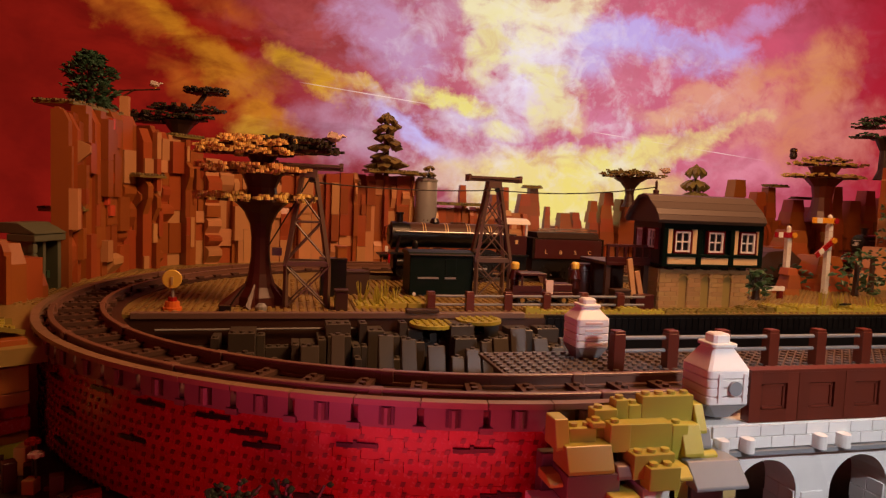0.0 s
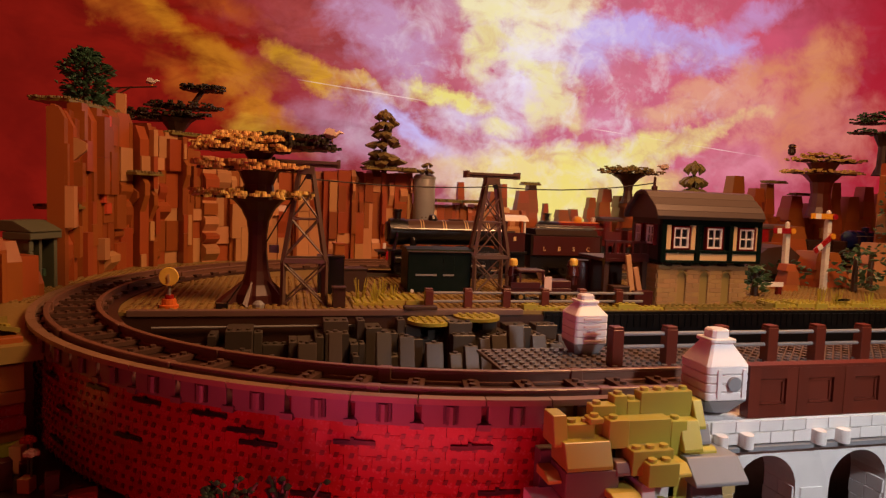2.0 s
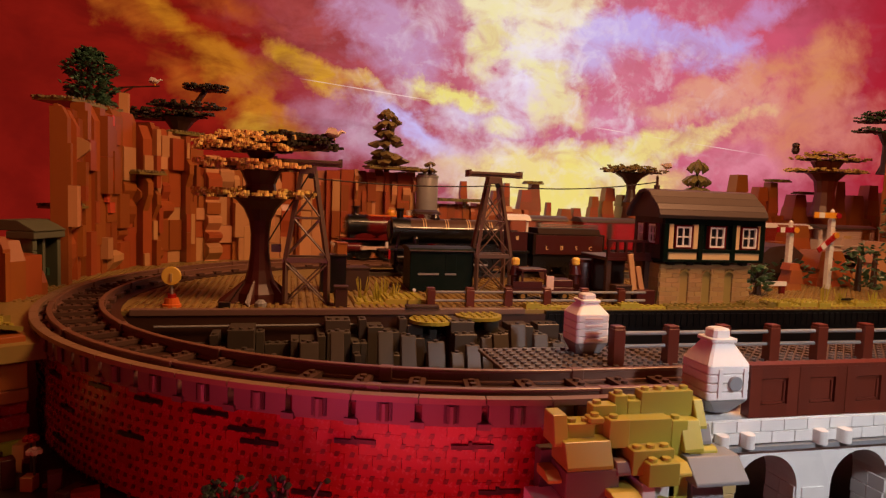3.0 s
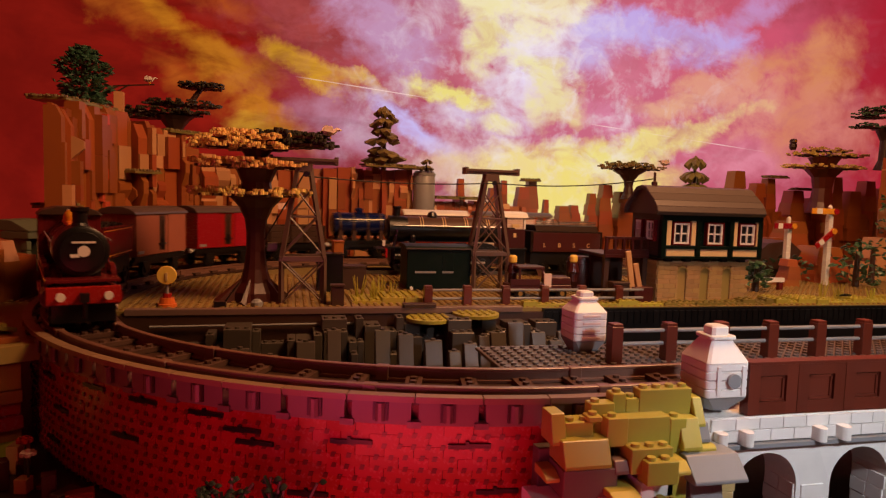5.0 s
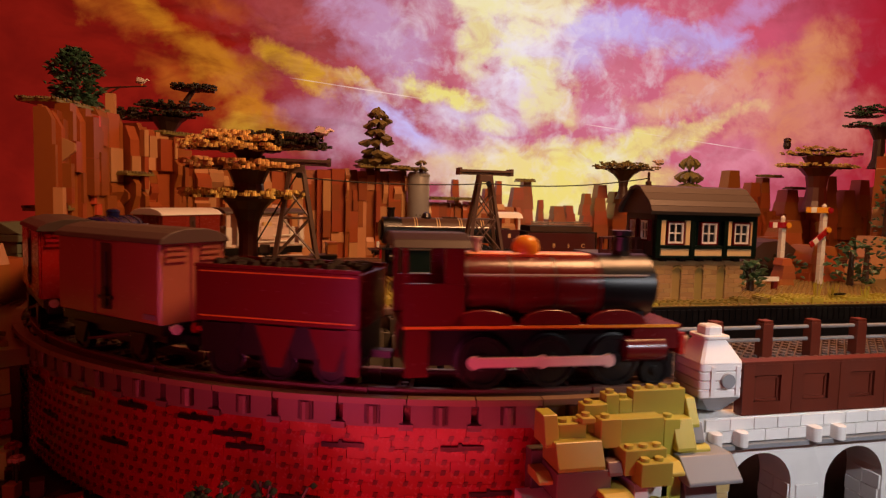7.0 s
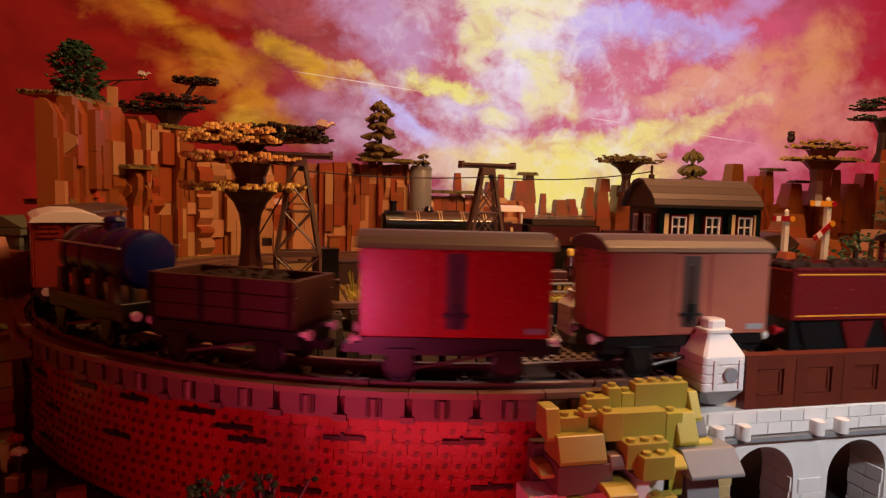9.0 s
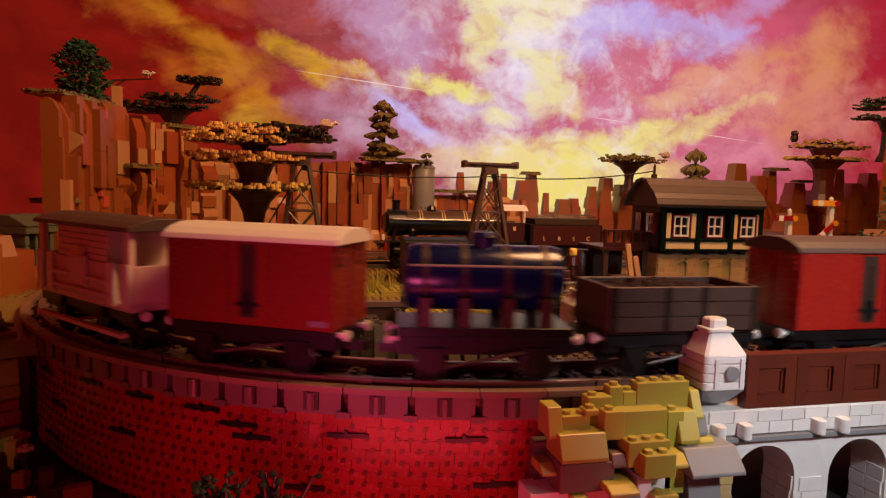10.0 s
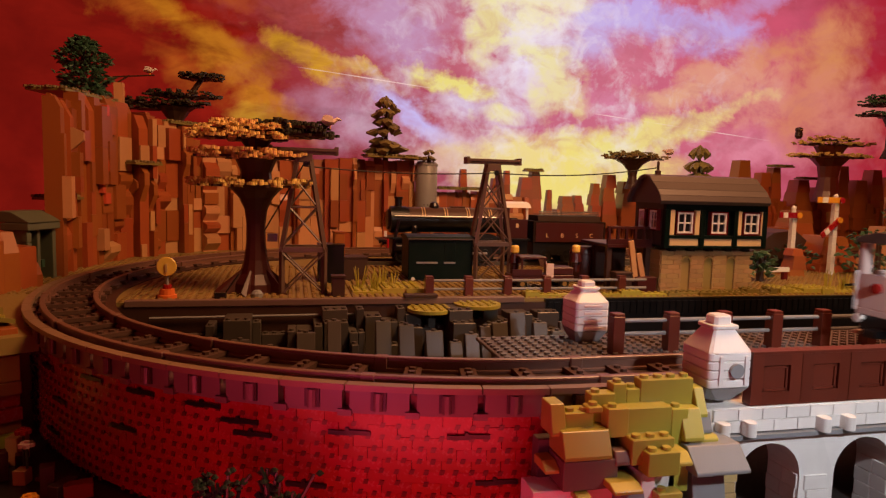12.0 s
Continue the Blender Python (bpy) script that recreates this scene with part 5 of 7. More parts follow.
def flat_tree(name, label, x, y, z0, trunk, layers, seed, leaf, wood="brown"):
    """A brick-built acacia: flared trunk, twig plates and layers of leaf pieces.
    trunk: (radius, height) pairs; layers: (dx, dy, z, rx, ry, count, leaf material)."""
    rng = random.Random(seed)
    t = thing(name, label, "tree", pose(x, y, z0))
    part("trunk", Bits().turned(trunk, 12), M[wood], t, smooth=False, bevel=0.0)
    for dx, dy, z, rx, ry, count, mat in layers:
        tw = Bits()
        for k in range(9):
            a = 2 * math.pi * k / 9 + rng.uniform(-0.2, 0.2)
            e = (dx + 0.85 * rx * math.cos(a), dy + 0.85 * ry * math.sin(a), z - 0.0022)
            tw.box(0, 1, -0.0022, 0.0022, -0.0012, 0.0012, Matrix.Translation((dx * 0.3, dy * 0.3, z - 0.0026)) @ Matrix.Rotation(math.atan2(e[1] - dy * 0.3, e[0] - dx * 0.3), 4, "Z") @ Matrix.Diagonal((math.hypot(e[0] - dx * 0.3, e[1] - dy * 0.3), 1, 1, 1)))
        tagged(part("branchwork", tw, M["dark_brown"], t), kind="stuff")
        b = Bits()
        for k in range(count):
            a, q = rng.uniform(0, 6.283), math.sqrt(rng.uniform(0.04, 1))
            leaf_cluster(b, (dx + rx * q * math.cos(a), dy + ry * q * math.sin(a), z + rng.choice((-0.0032, 0, 0, 0.0032, 0.0032, 0.0064)) * (1.1 - q * 0.5)), 0.0042, rng)
        tagged(part("crown", b, M[mat], t), kind="stuff")
    return t


# the big autumn tree on the yard
big = flat_tree("autumn_tree", "brick-built tree with brown trunk and pale yellow leaf layers", -0.199, -0.010, GROUND,
                [(0.024, 0.0), (0.0225, 0.010), (0.0160, 0.020), (0.0120, 0.034), (0.0098, 0.052), (0.0096, 0.072), (0.0115, 0.086), (0.0170, 0.098), (0.0240, 0.106), (0.0300, 0.110), (0.0300, 0.112), (0.0165, 0.114), (0.0150, 0.124), (0.0200, 0.136), (0.0235, 0.141), (0.0100, 0.142), (0.0110, 0.150), (0.0200, 0.163)],
                [(-0.004, 0, 0.113, 0.064, 0.046, 150, "pale_leaf"), (-0.006, 0, 0.142, 0.066, 0.052, 160, "pale_leaf"), (-0.014, 0, 0.161, 0.054, 0.050, 150, "pale_leaf"), (-0.010, 0.004, 0.170, 0.048, 0.044, 120, "pale_leaf"), (0.050, 0.004, 0.166, 0.032, 0.036, 80, "dark_leaf"), (0.036, 0.004, 0.174, 0.038, 0.034, 70, "dark_leaf")], 3, "pale_leaf", "bark")
for a, l in ((200, 0.032), (250, 0.026), (320, 0.028), (20, 0.026), (120, 0.030)):
    r = radians(a)
    part("root", Bits().loft([[(0.008 * math.cos(r) - 0.006 * math.sin(r), 0.008 * math.sin(r) + 0.006 * math.cos(r), 0), (0.008 * math.cos(r) + 0.006 * math.sin(r), 0.008 * math.sin(r) - 0.006 * math.cos(r), 0), (0.008 * math.cos(r), 0.008 * math.sin(r), 0.030)],
                              [((0.010 + l) * math.cos(r) - 0.005 * math.sin(r), (0.010 + l) * math.sin(r) + 0.005 * math.cos(r), 0), ((0.010 + l) * math.cos(r) + 0.005 * math.sin(r), (0.010 + l) * math.sin(r) - 0.005 * math.cos(r), 0), ((0.010 + l) * math.cos(r), (0.010 + l) * math.sin(r), 0.004)]]), M["bark"], big)
part("bird_box", Bits().box(0.012, 0.022, -0.014, -0.006, 0.054, 0.062), M["dark_grey"], big, "grey lamp fixed on the trunk")

ACACIA = [(0.016, 0.0), (0.011, 0.010), (0.0085, 0.026), (0.0105, 0.038), (0.020, 0.050), (0.032, 0.057), (0.034, 0.059)]
flat_tree("dark_tree", "dark brown flat-topped tree on the cliff top", -0.346, 0.420, 0.180, [(0.015, 0.0), (0.011, 0.010), (0.012, 0.020), (0.022, 0.034), (0.030, 0.040)],
          [(-0.018, 0, 0.046, 0.072, 0.04, 150, "dark_leaf"), (0.012, 0, 0.060, 0.060, 0.036, 120, "dark_leaf"), (0.040, 0, 0.090, 0.036, 0.026, 90, "dark_leaf"), (-0.05, -0.006, 0.038, 0.030, 0.026, 30, "dark_leaf")], 6, "dark_leaf", "dark_brown")
limb_tree = bpy.data.objects["dark_tree"]
part("limb", Bits().rod((0.006, 0, 0.036), (0.040, 0, 0.088), 0.0052, 0.0040, 8), M["dark_brown"], limb_tree)
flat_tree("acacia_tree", "flat-topped dark green acacia tree on a rock", 0.512, 0.500, 0.112, ACACIA,
          [(0.006, 0, 0.064, 0.072, 0.045, 110, "dull_leaf"), (0.0, 0, 0.071, 0.050, 0.035, 70, "dull_leaf")], 7, "dull_leaf", "dark_brown")
flat_tree("yellow_acacia", "flat-topped tree with pale yellow leaves on a rock", 0.986, 0.500, 0.100, [(0.030, 0.0), (0.024, 0.02), (0.020, 0.05), (0.024, 0.075), (0.040, 0.092), (0.020, 0.095), (0.034, 0.118)],
          [(0.0, 0, 0.097, 0.100, 0.05, 110, "pale_leaf"), (0.010, 0, 0.124, 0.098, 0.05, 120, "pale_leaf"), (0.0, 0, 0.134, 0.060, 0.04, 60, "pale_leaf")], 8, "pale_leaf", "brown")
flat_tree("tall_tree", "tall green flat-topped tree on the pale rock", 1.040, 0.400, 0.190, [(0.020, 0.0), (0.012, 0.02), (0.011, 0.06), (0.022, 0.085)],
          [(-0.02, 0, 0.088, 0.066, 0.04, 80, "leaf"), (-0.045, 0, 0.108, 0.04, 0.03, 50, "leaf"), (0.0, 0, 0.122, 0.060, 0.04, 80, "leaf")], 9, "leaf", "dark_brown")


def fir_tree(label, x, y, z0, h, r, tiers, per, seed, leaf, jitter=1.0):
    """A conifer of tiers: each a ring of folded, drooping leaf pieces round the stem."""
    rng = random.Random(seed)
    t = thing("fir_tree", label, "tree", pose(x, y, z0))
    part("stem", Bits().rod((0, 0, 0), (0, 0, h * 0.92), r * 0.14, r * 0.07, 8), M["dark_brown"], t)
    b = Bits()
    gap = h * 0.86 / tiers
    for i in range(tiers):
        k = i / tiers
        rr = r * (1.0 - 0.52 * k)
        zt = h * 0.10 + gap * (i + 0.92)
        for j in range(per):
            a = 2 * math.pi * (j + 0.5 * (i % 2)) / per + rng.uniform(-0.22, 0.22) * jitter
            l = rr * (1 + rng.uniform(-0.22, 0.12) * jitter)
            w = 3.0 * rr / per
            m = Matrix.Translation((0, 0, zt + rng.uniform(-0.34, 0.30) * gap * jitter)) @ Matrix.Rotation(a, 4, "Z")
            vs = [(l * 0.10, 0, 0), (l * 0.62, -w * 0.75, -gap * 0.34), (l * 0.66, 0, -gap * 0.16), (l * 0.62, w * 0.75, -gap * 0.34), (l * 0.98, -w * 0.50, -gap * 0.72), (l * 1.06, 0, -gap * 0.52), (l * 0.98, w * 0.50, -gap * 0.72), (l * 0.55, 0, -gap * 1.05)]
            b.add([m @ Vector(v) for v in vs], [(0, 1, 2), (0, 2, 3), (1, 4, 5, 2), (2, 5, 6, 3), (0, 7, 1), (0, 3, 7), (1, 7, 4), (3, 6, 7), (4, 7, 5), (5, 7, 6)])
    top = r * 0.30
    b.loft([[(top * math.cos(2 * math.pi * i / 6), top * math.sin(2 * math.pi * i / 6), h * 0.86) for i in range(6)], [(top * 0.7 * math.cos(2 * math.pi * i / 6), top * 0.7 * math.sin(2 * math.pi * i / 6), h * 0.93) for i in range(6)], [(0.1 * top * math.cos(2 * math.pi * i / 6), 0.1 * top * math.sin(2 * math.pi * i / 6), h) for i in range(6)]])
    tagged(part("crown", b, M[leaf], t), kind="stuff")
    return t


fir_tree("olive plastic fir tree standing on the brick cliff", 0.000, 0.460, 0.150, 0.114, 0.037, 6, 6, 1, "dull_leaf", 1.3)
fir_tree("small olive plastic fir tree on a low rock", 0.664, 0.500, 0.118, 0.090, 0.034, 3, 6, 2, "dull_leaf", 0.3)
fir_tree("tiny olive plastic fir tree on the grey tower", 0.078, 0.452, 0.150, 0.022, 0.014, 2, 5, 3, "dull_leaf")


def leafy_bush(label, x, y, z0, w, h, count, seed, leaf, stem=0.02):
    rng = random.Random(seed)
    t = thing("leafy_tree", label, "tree", pose(x, y, z0))
    part("stem", Bits().rod((0, 0, 0), (0, 0, h * 0.9), 0.005, 0.003, 8), M["dark_brown"], t)
    b = Bits()
    for k in range(count):
        u = rng.uniform(0.04, 1.0)
        rad = w / 2 * (1.0 if u < 0.75 else math.sqrt(max(0.05, (1 - u) / 0.25))) * (0.82 + 0.18 * math.sin(u * 21))
        a, q = rng.uniform(0, 6.283), rng.uniform(0.55, 1.0)
        p = Vector((rad * q * math.cos(a), rad * q * math.sin(a), stem * 0.3 + u * h))
        m = Matrix.Translation(p) @ Euler((rng.uniform(-0.7, 0.7), rng.uniform(-0.7, 0.7), a)).to_matrix().to_4x4()
        s = rng.uniform(0.0045, 0.0075)
        vs = [(0, 0, s * 0.35), (s, 0, 0), (s * 0.4, s * 0.45, 0), (-s * 0.6, s * 0.6, -0.001), (-s * 0.6, -s * 0.6, -0.001), (s * 0.4, -s * 0.45, 0), (0, 0, -s * 0.3)]
        b.add([m @ Vector(v) for v in vs], [(0, 1, 2), (0, 2, 3), (0, 3, 4), (0, 4, 5), (0, 5, 1), (6, 2, 1), (6, 3, 2), (6, 4, 3), (6, 5, 4), (6, 1, 5)])
    tagged(part("crown", b, M[leaf], t), kind="stuff")


leafy_bush("dense green leafy tree on top of the tall cliff", -0.452, 0.320, 0.208, 0.078, 0.086, 700, 12, "leaf")
for i, (x, y, z, w, h, n) in enumerate(((0.660, 0.080, GROUND, 0.09, 0.060, 70), (0.720, 0.110, GROUND, 0.12, 0.065, 90), (0.450, 0.035, GROUND, 0.034, 0.036, 70), (0.845, 0.195, 0.02, 0.05, 0.14, 110), (0.60, 0.15, GROUND, 0.08, 0.035, 40))):
    leafy_bush("sparse green leafy shrub beside the signals", x, y, z, w, h, n, 20 + i, "leaf")


# shelf plants and cliff-top plates
def ledge_plate(x, y, z, w, d, turn, seed, leaf="dull_leaf", material="olive"):
    rng = random.Random(seed)
    t = thing("mossy_ledge", "olive studded plate with leaf pieces on a cliff ledge", "ledge plant", pose(x, y, z, 0, 0, turn), group="mossy ledges")
    part("plate", Bits().box(-w / 2, w / 2, -d / 2, d / 2, -PLATE, 0), M[material], t)
    b = Bits()
    for k in range(int(w * d * 26000) + 4):
        leaf_cluster(b, (rng.uniform(-w / 2, w / 2), rng.uniform(-d / 2, d / 2), 0.0015), 0.0040, rng)
    tagged(part("foliage", b, M[leaf], t), kind="stuff")


for i, (x, y, z, w, d, turn) in enumerate(((-0.442, 0.250, 0.2125, 0.130, 0.050, 76), (-0.340, 0.400, 0.194, 0.060, 0.040, 50), (-0.437, 0.160, 0.080, 0.060, 0.030, 80), (-0.375, 0.315, 0.128, 0.05, 0.028, 55), (0.010, 0.470, 0.1580, 0.090, 0.050, 4), (0.050, 0.468, 0.1560, 0.040, 0.03, 0), (0.315, 0.545, 0.145, 0.036, 0.03, 0), (0.940, 0.590, 0.176, 0.05, 0.03, 0), (1.01, 0.585, 0.150, 0.05, 0.03, 0), (0.160, 0.515, 0.104, 0.10, 0.02, 2))):
    ledge_plate(x, y, z, w, d, turn, 70 + i)


# birds: plain perched shapes
def bird(x, y, z, turn, mat, label, k=1.0):
    t = thing("bird", label, "bird", pose(x, y, z, 0, 0, turn))
    b = Bits().loft([[(-0.011 * k, 0.001 * math.cos(a), 0.0065 * k + 0.001 * math.sin(a)) for a in (0, 1.57, 3.14, 4.71)], [(-0.003 * k, 0.0035 * k * math.cos(a), 0.006 * k + 0.0032 * k * math.sin(a)) for a in (0, 1.57, 3.14, 4.71)],
                      [(0.004 * k, 0.003 * k * math.cos(a), 0.0075 * k + 0.0032 * k * math.sin(a)) for a in (0, 1.57, 3.14, 4.71)], [(0.0075 * k, 0.002 * k * math.cos(a), 0.0105 * k + 0.0022 * k * math.sin(a)) for a in (0, 1.57, 3.14, 4.71)], [(0.0125 * k, 0.0004, 0.0098 * k + 0.0004 * math.sin(a)) for a in (0, 1.57, 3.14, 4.71)]])
    part("body", b, M[mat], t)
    for s in (-1, 1):
        part("wing", Bits().prism([(-0.009 * k, 0.008 * k), (0.003 * k, 0.006 * k), (0.001 * k, 0.013 * k), (-0.006 * k, 0.014 * k)], s * 0.0032 * k, s * 0.0045 * k, "y"), M[mat], t)
        part("leg", Bits().rod((0, s * 0.001, 0), (0, s * 0.001, 0.004 * k), 0.0005, n=5), M["gold"], t)


bird(-0.124, -0.008, 0.1625, 10, "pink", "small pale gull perched on the autumn tree")
bird(-0.366, 0.330, 0.2560, -10, "white", "white gull perched above the tall cliff", 0.85)
bird(0.590, 0.500, 0.180, 180, "pink", "small pale gull perched on the acacia tree", 1.2)
owl = thing("owl", "small brown owl perched on the yellow tree", "bird", pose(0.902, 0.500, 0.231))
part("body", Bits().turned([(0.005, 0.0), (0.008, 0.006), (0.0075, 0.013), (0.0062, 0.0150), (0.0078, 0.0175), (0.0072, 0.0225), (0.003, 0.0245)], 10), M["dark_brown"], owl)
part("beak", Bits().rod((0, -0.007, 0.019), (0, -0.0095, 0.0175), 0.0016, 0.0004, 6), M["gold"], owl)
perch = thing("perch_post", "tan brick post with a dark twig on the cliff top", "post", pose(-0.408, 0.330, 0.20))
part("post", Bits().box(-0.006, 0.006, -0.006, 0.006, 0, 0.042), M["tan_slab"], perch)
part("twig", Bits().rod((-0.002, 0, 0.0425), (0.014, 0, 0.0535), 0.0012, n=6), M["dark_brown"], perch)
part("twig", Bits().rod((-0.008, 0, 0.0500), (0.048, 0, 0.0560), 0.0012, n=6), M["dark_brown"], perch)


# dark bush in front of the curved wall
def front_bush(x, y, z0, seed, w):
    rng = random.Random(seed)
    t = thing("dark_bush", "dark green plastic bush in front of the red wall", "bush", pose(x, y, z0), group="front bushes")
    b = Bits()
    for k in range(16):
        a = rng.uniform(-1.1, 1.1)
        base = Vector((rng.uniform(-w, w) * 0.35, rng.uniform(-0.003, 0.003), 0))
        mid = base + Vector((w * 0.5 * a, rng.uniform(-0.003, 0.003), rng.uniform(0.018, 0.036)))
        tip = mid + Vector((w * 0.25 * a + rng.uniform(-0.003, 0.003), 0, rng.uniform(0.004, 0.014)))
        b.rod(base, mid, 0.0013, 0.0010, 5)
        b.rod(mid, tip, 0.0010, 0.0008, 5)
        for q in range(5):
            c = mid.lerp(tip, rng.uniform(-0.6, 1.0)) + Vector((rng.uniform(-0.003, 0.003), rng.uniform(-0.002, 0.002), rng.uniform(-0.001, 0.002)))
            b.turned([(0.0006, -0.0012), (0.0021, 0.0), (0.0008, 0.0014)], 6, c)
    tagged(part("foliage", b, M["bush"], t), kind="stuff")


front_bush(-0.197, -0.392, -0.078, 1, 0.016)
front_bush(-0.170, -0.406, -0.076, 2, 0.016)


# ---- yellow-green rocks in front of the bridge's end ----
def build_front_rocks():
    rng = random.Random(2)
    t = thing("front_rock", "stacked mustard, grey and white brick rock at the viaduct's end", "rock")

    def brick(x0, x1, y0, y1, z0, z1, mat, studs=True, slope=0.0):
        if slope:
            part("slope", Bits().prism([(y0 - slope, z0), (y1, z0), (y1, z1), (y0, z1), (y0 - slope, z0 + 0.002)], x0 + 0.0001, x1 - 0.0001, "x"), M[mat], t, bevel=0.0004)
        else:
            part("brick", Bits().box(x0 + 0.0001, x1 - 0.0001, y0, y1, z0 + 0.0001, z1 - 0.0001), M[mat], t, bevel=0.0004)
        if studs:
            for i in range(max(1, int((x1 - x0) / STUD + 0.01))):
                for j in range(max(1, int((y1 - y0) / STUD + 0.01))):
                    part("stud", STUD_MUSTARD if mat == "mustard" else (STUD_GREY if mat in ("grey", "band") else STUD_WHITE), None, t, m=pose(x0 + (i + 0.5) * STUD, y0 + (j + 0.5) * STUD, z1))
    # rear row, up against the wall and the track bed
    brick(0.004, 0.012, -0.405, -0.397, -0.016, 0.0030, "mustard")
    brick(0.012, 0.020, -0.405, -0.397, -0.016, 0.0000, "mustard")
    brick(0.020, 0.052, -0.405, -0.397, -0.016, 0.0045, "mustard")
    brick(0.052, 0.058, -0.405, -0.397, -0.016, -0.001, "mustard", False, 0.006)
    brick(-0.010, 0.004, -0.408, -0.400, -0.018, -0.0010, "mustard")
    brick(-0.004, 0.008, -0.416, -0.408, -0.022, -0.0065, "mustard")
    brick(-0.034, -0.026, -0.411, -0.399, -0.020, -0.0042, "mustard", False, 0.004)
    brick(-0.026, -0.010, -0.412, -0.400, -0.024, -0.0090, "mustard")
    brick(-0.030, -0.004, -0.418, -0.402, -0.030, -0.0165, "mustard", False, 0.005)
    brick(0.008, 0.034, -0.414, -0.400, -0.032, -0.0075, "mustard", False)
    brick(0.034, 0.044, -0.414, -0.400, -0.030, -0.0090, "mustard")
    brick(0.040, 0.052, -0.412, -0.400, -0.026, -0.0100, "mustard", False, 0.006)
    brick(0.006, 0.030, -0.424, -0.412, -0.034, -0.0205, "mustard")
    brick(0.012, 0.030, -0.430, -0.420, -0.038, -0.0255, "mustard")
    brick(-0.030, 0.000, -0.422, -0.402, -0.046, -0.0305, "band", False)
    brick(-0.038, -0.030, -0.412, -0.402, -0.038, -0.0330, "mustard", False, 0.006)
    brick(-0.044, -0.020, -0.418, -0.400, -0.075, -0.0465, "white", False)
    brick(-0.020, 0.000, -0.418, -0.400, -0.085, -0.0465, "pink", False)
    brick(-0.008, 0.008, -0.428, -0.414, -0.044, -0.0400, "mustard", False, 0.006)
    brick(-0.014, -0.006, -0.414, -0.406, -0.0090, -0.0058, "mustard")
    brick(-0.002, 0.006, -0.421, -0.414, -0.034, -0.0270, "band", False, 0.002)
    brick(0.030, 0.038, -0.424, -0.414, -0.0340, -0.0280, "mustard", False, 0.005)
    brick(-0.024, -0.016, -0.424, -0.418, -0.0500, -0.0465, "mustard", False, 0.004)
    brick(0.034, 0.046, -0.428, -0.416, -0.0720, -0.0600, "grey", False, 0.004)
    brick(0.000, 0.014, -0.424, -0.404, -0.085, -0.0440, "grey", False, 0.008)
    brick(0.012, 0.020, -0.424, -0.404, -0.085, -0.0385, "white", False, 0.004)
    brick(0.020, 0.034, -0.420, -0.404, -0.056, -0.0385, "white", False)
    brick(0.018, 0.032, -0.431, -0.423, -0.060, -0.0465, "mustard")
    brick(0.030, 0.042, -0.420, -0.404, -0.052, -0.0380, "mustard", False)
    brick(0.026, 0.038, -0.426, -0.412, -0.090, -0.0600, "white")
    brick(0.044, 0.060, -0.410, -0.402, -0.024, -0.0135, "grey", False, 0.003)
    brick(0.044, 0.062, -0.414, -0.402, -0.028, -0.0245, "mustard", False, 0.002)
    brick(0.040, 0.072, -0.420, -0.402, -0.040, -0.0275, "grey", False, 0.010)
    brick(0.046, 0.066, -0.416, -0.402, -0.092, -0.0405, "grey", False, 0.010)
    brick(-0.036, 0.060, -0.402, -0.3935, -0.092, -0.026, "dark_grey", False)
    brick(0.0, 0.055, -0.399, -0.394, -0.026, -0.010, "mustard", False)


STUD_MUSTARD = Bits().stud(0, 0, 0, 12).mesh("stud", M["mustard"])
STUD_GREY = Bits().stud(0, 0, 0, 12).mesh("stud", M["grey"])
STUD_WHITE = Bits().stud(0, 0, 0, 12).mesh("stud", M["white"])
build_front_rocks()


# ---- yard things ----
def build_yard_track():
    t = thing("siding_track", "dark siding track under the parked engine", "track")
    for side in (-0.02, 0.02):
        part("rail", Bits().box(-0.10, 0.52, 0.225 + side - 0.002, 0.225 + side + 0.002, -0.0080, -0.0030), M["dark_grey"], t)
    sl = Bits().box(-0.005, 0.005, -0.031, 0.031, -0.0098, -0.0078).mesh("sleeper", M["sleeper"])
    for k in range(24):
        part("sleeper", sl, None, t, m=pose(-0.095 + k * 0.0257, 0.225, 0))


build_yard_track()


def wheel_bits(r, w=0.005):
    """A flanged wheel with a dished face and a raised hub."""
    return Bits().turned([(r * 1.07, -w / 2), (r * 1.07, -w / 2 + 0.001), (r, -w / 2 + 0.0012), (r, w / 2), (r * 0.84, w / 2), (r * 0.80, w / 2 - 0.0012), (r * 0.34, w / 2 - 0.0012), (r * 0.30, w / 2 + 0.0004), (r * 0.10, w / 2 + 0.0006)], 20, (0, 0, 0), "y")


def wheelset(parent, x, r, mat, name="wheelset", gauge=0.0195):
    ws = part(name, Bits().rod((0, -gauge, 0), (0, gauge, 0), 0.0022, n=8), M["black"], parent, m=pose(x, 0, r))
    for s in (-1, 1):
        part("wheel", wheel_bits(r), M[mat], ws, m=pose(0, s * gauge, 0, 0, 0, 0 if s > 0 else 180))
    return ws


def buffers(parent, x, direction, z=0.0245, mat="white"):
    for s in (-1, 1):
        part("buffer", Bits().turned([(0.0016, 0), (0.0016, direction * 0.004), (0.0033, direction * 0.0042), (0.0031, direction * 0.0060)], 12, (x, s * 0.0155, z), "x"), M[mat], parent, "pale round buffer")


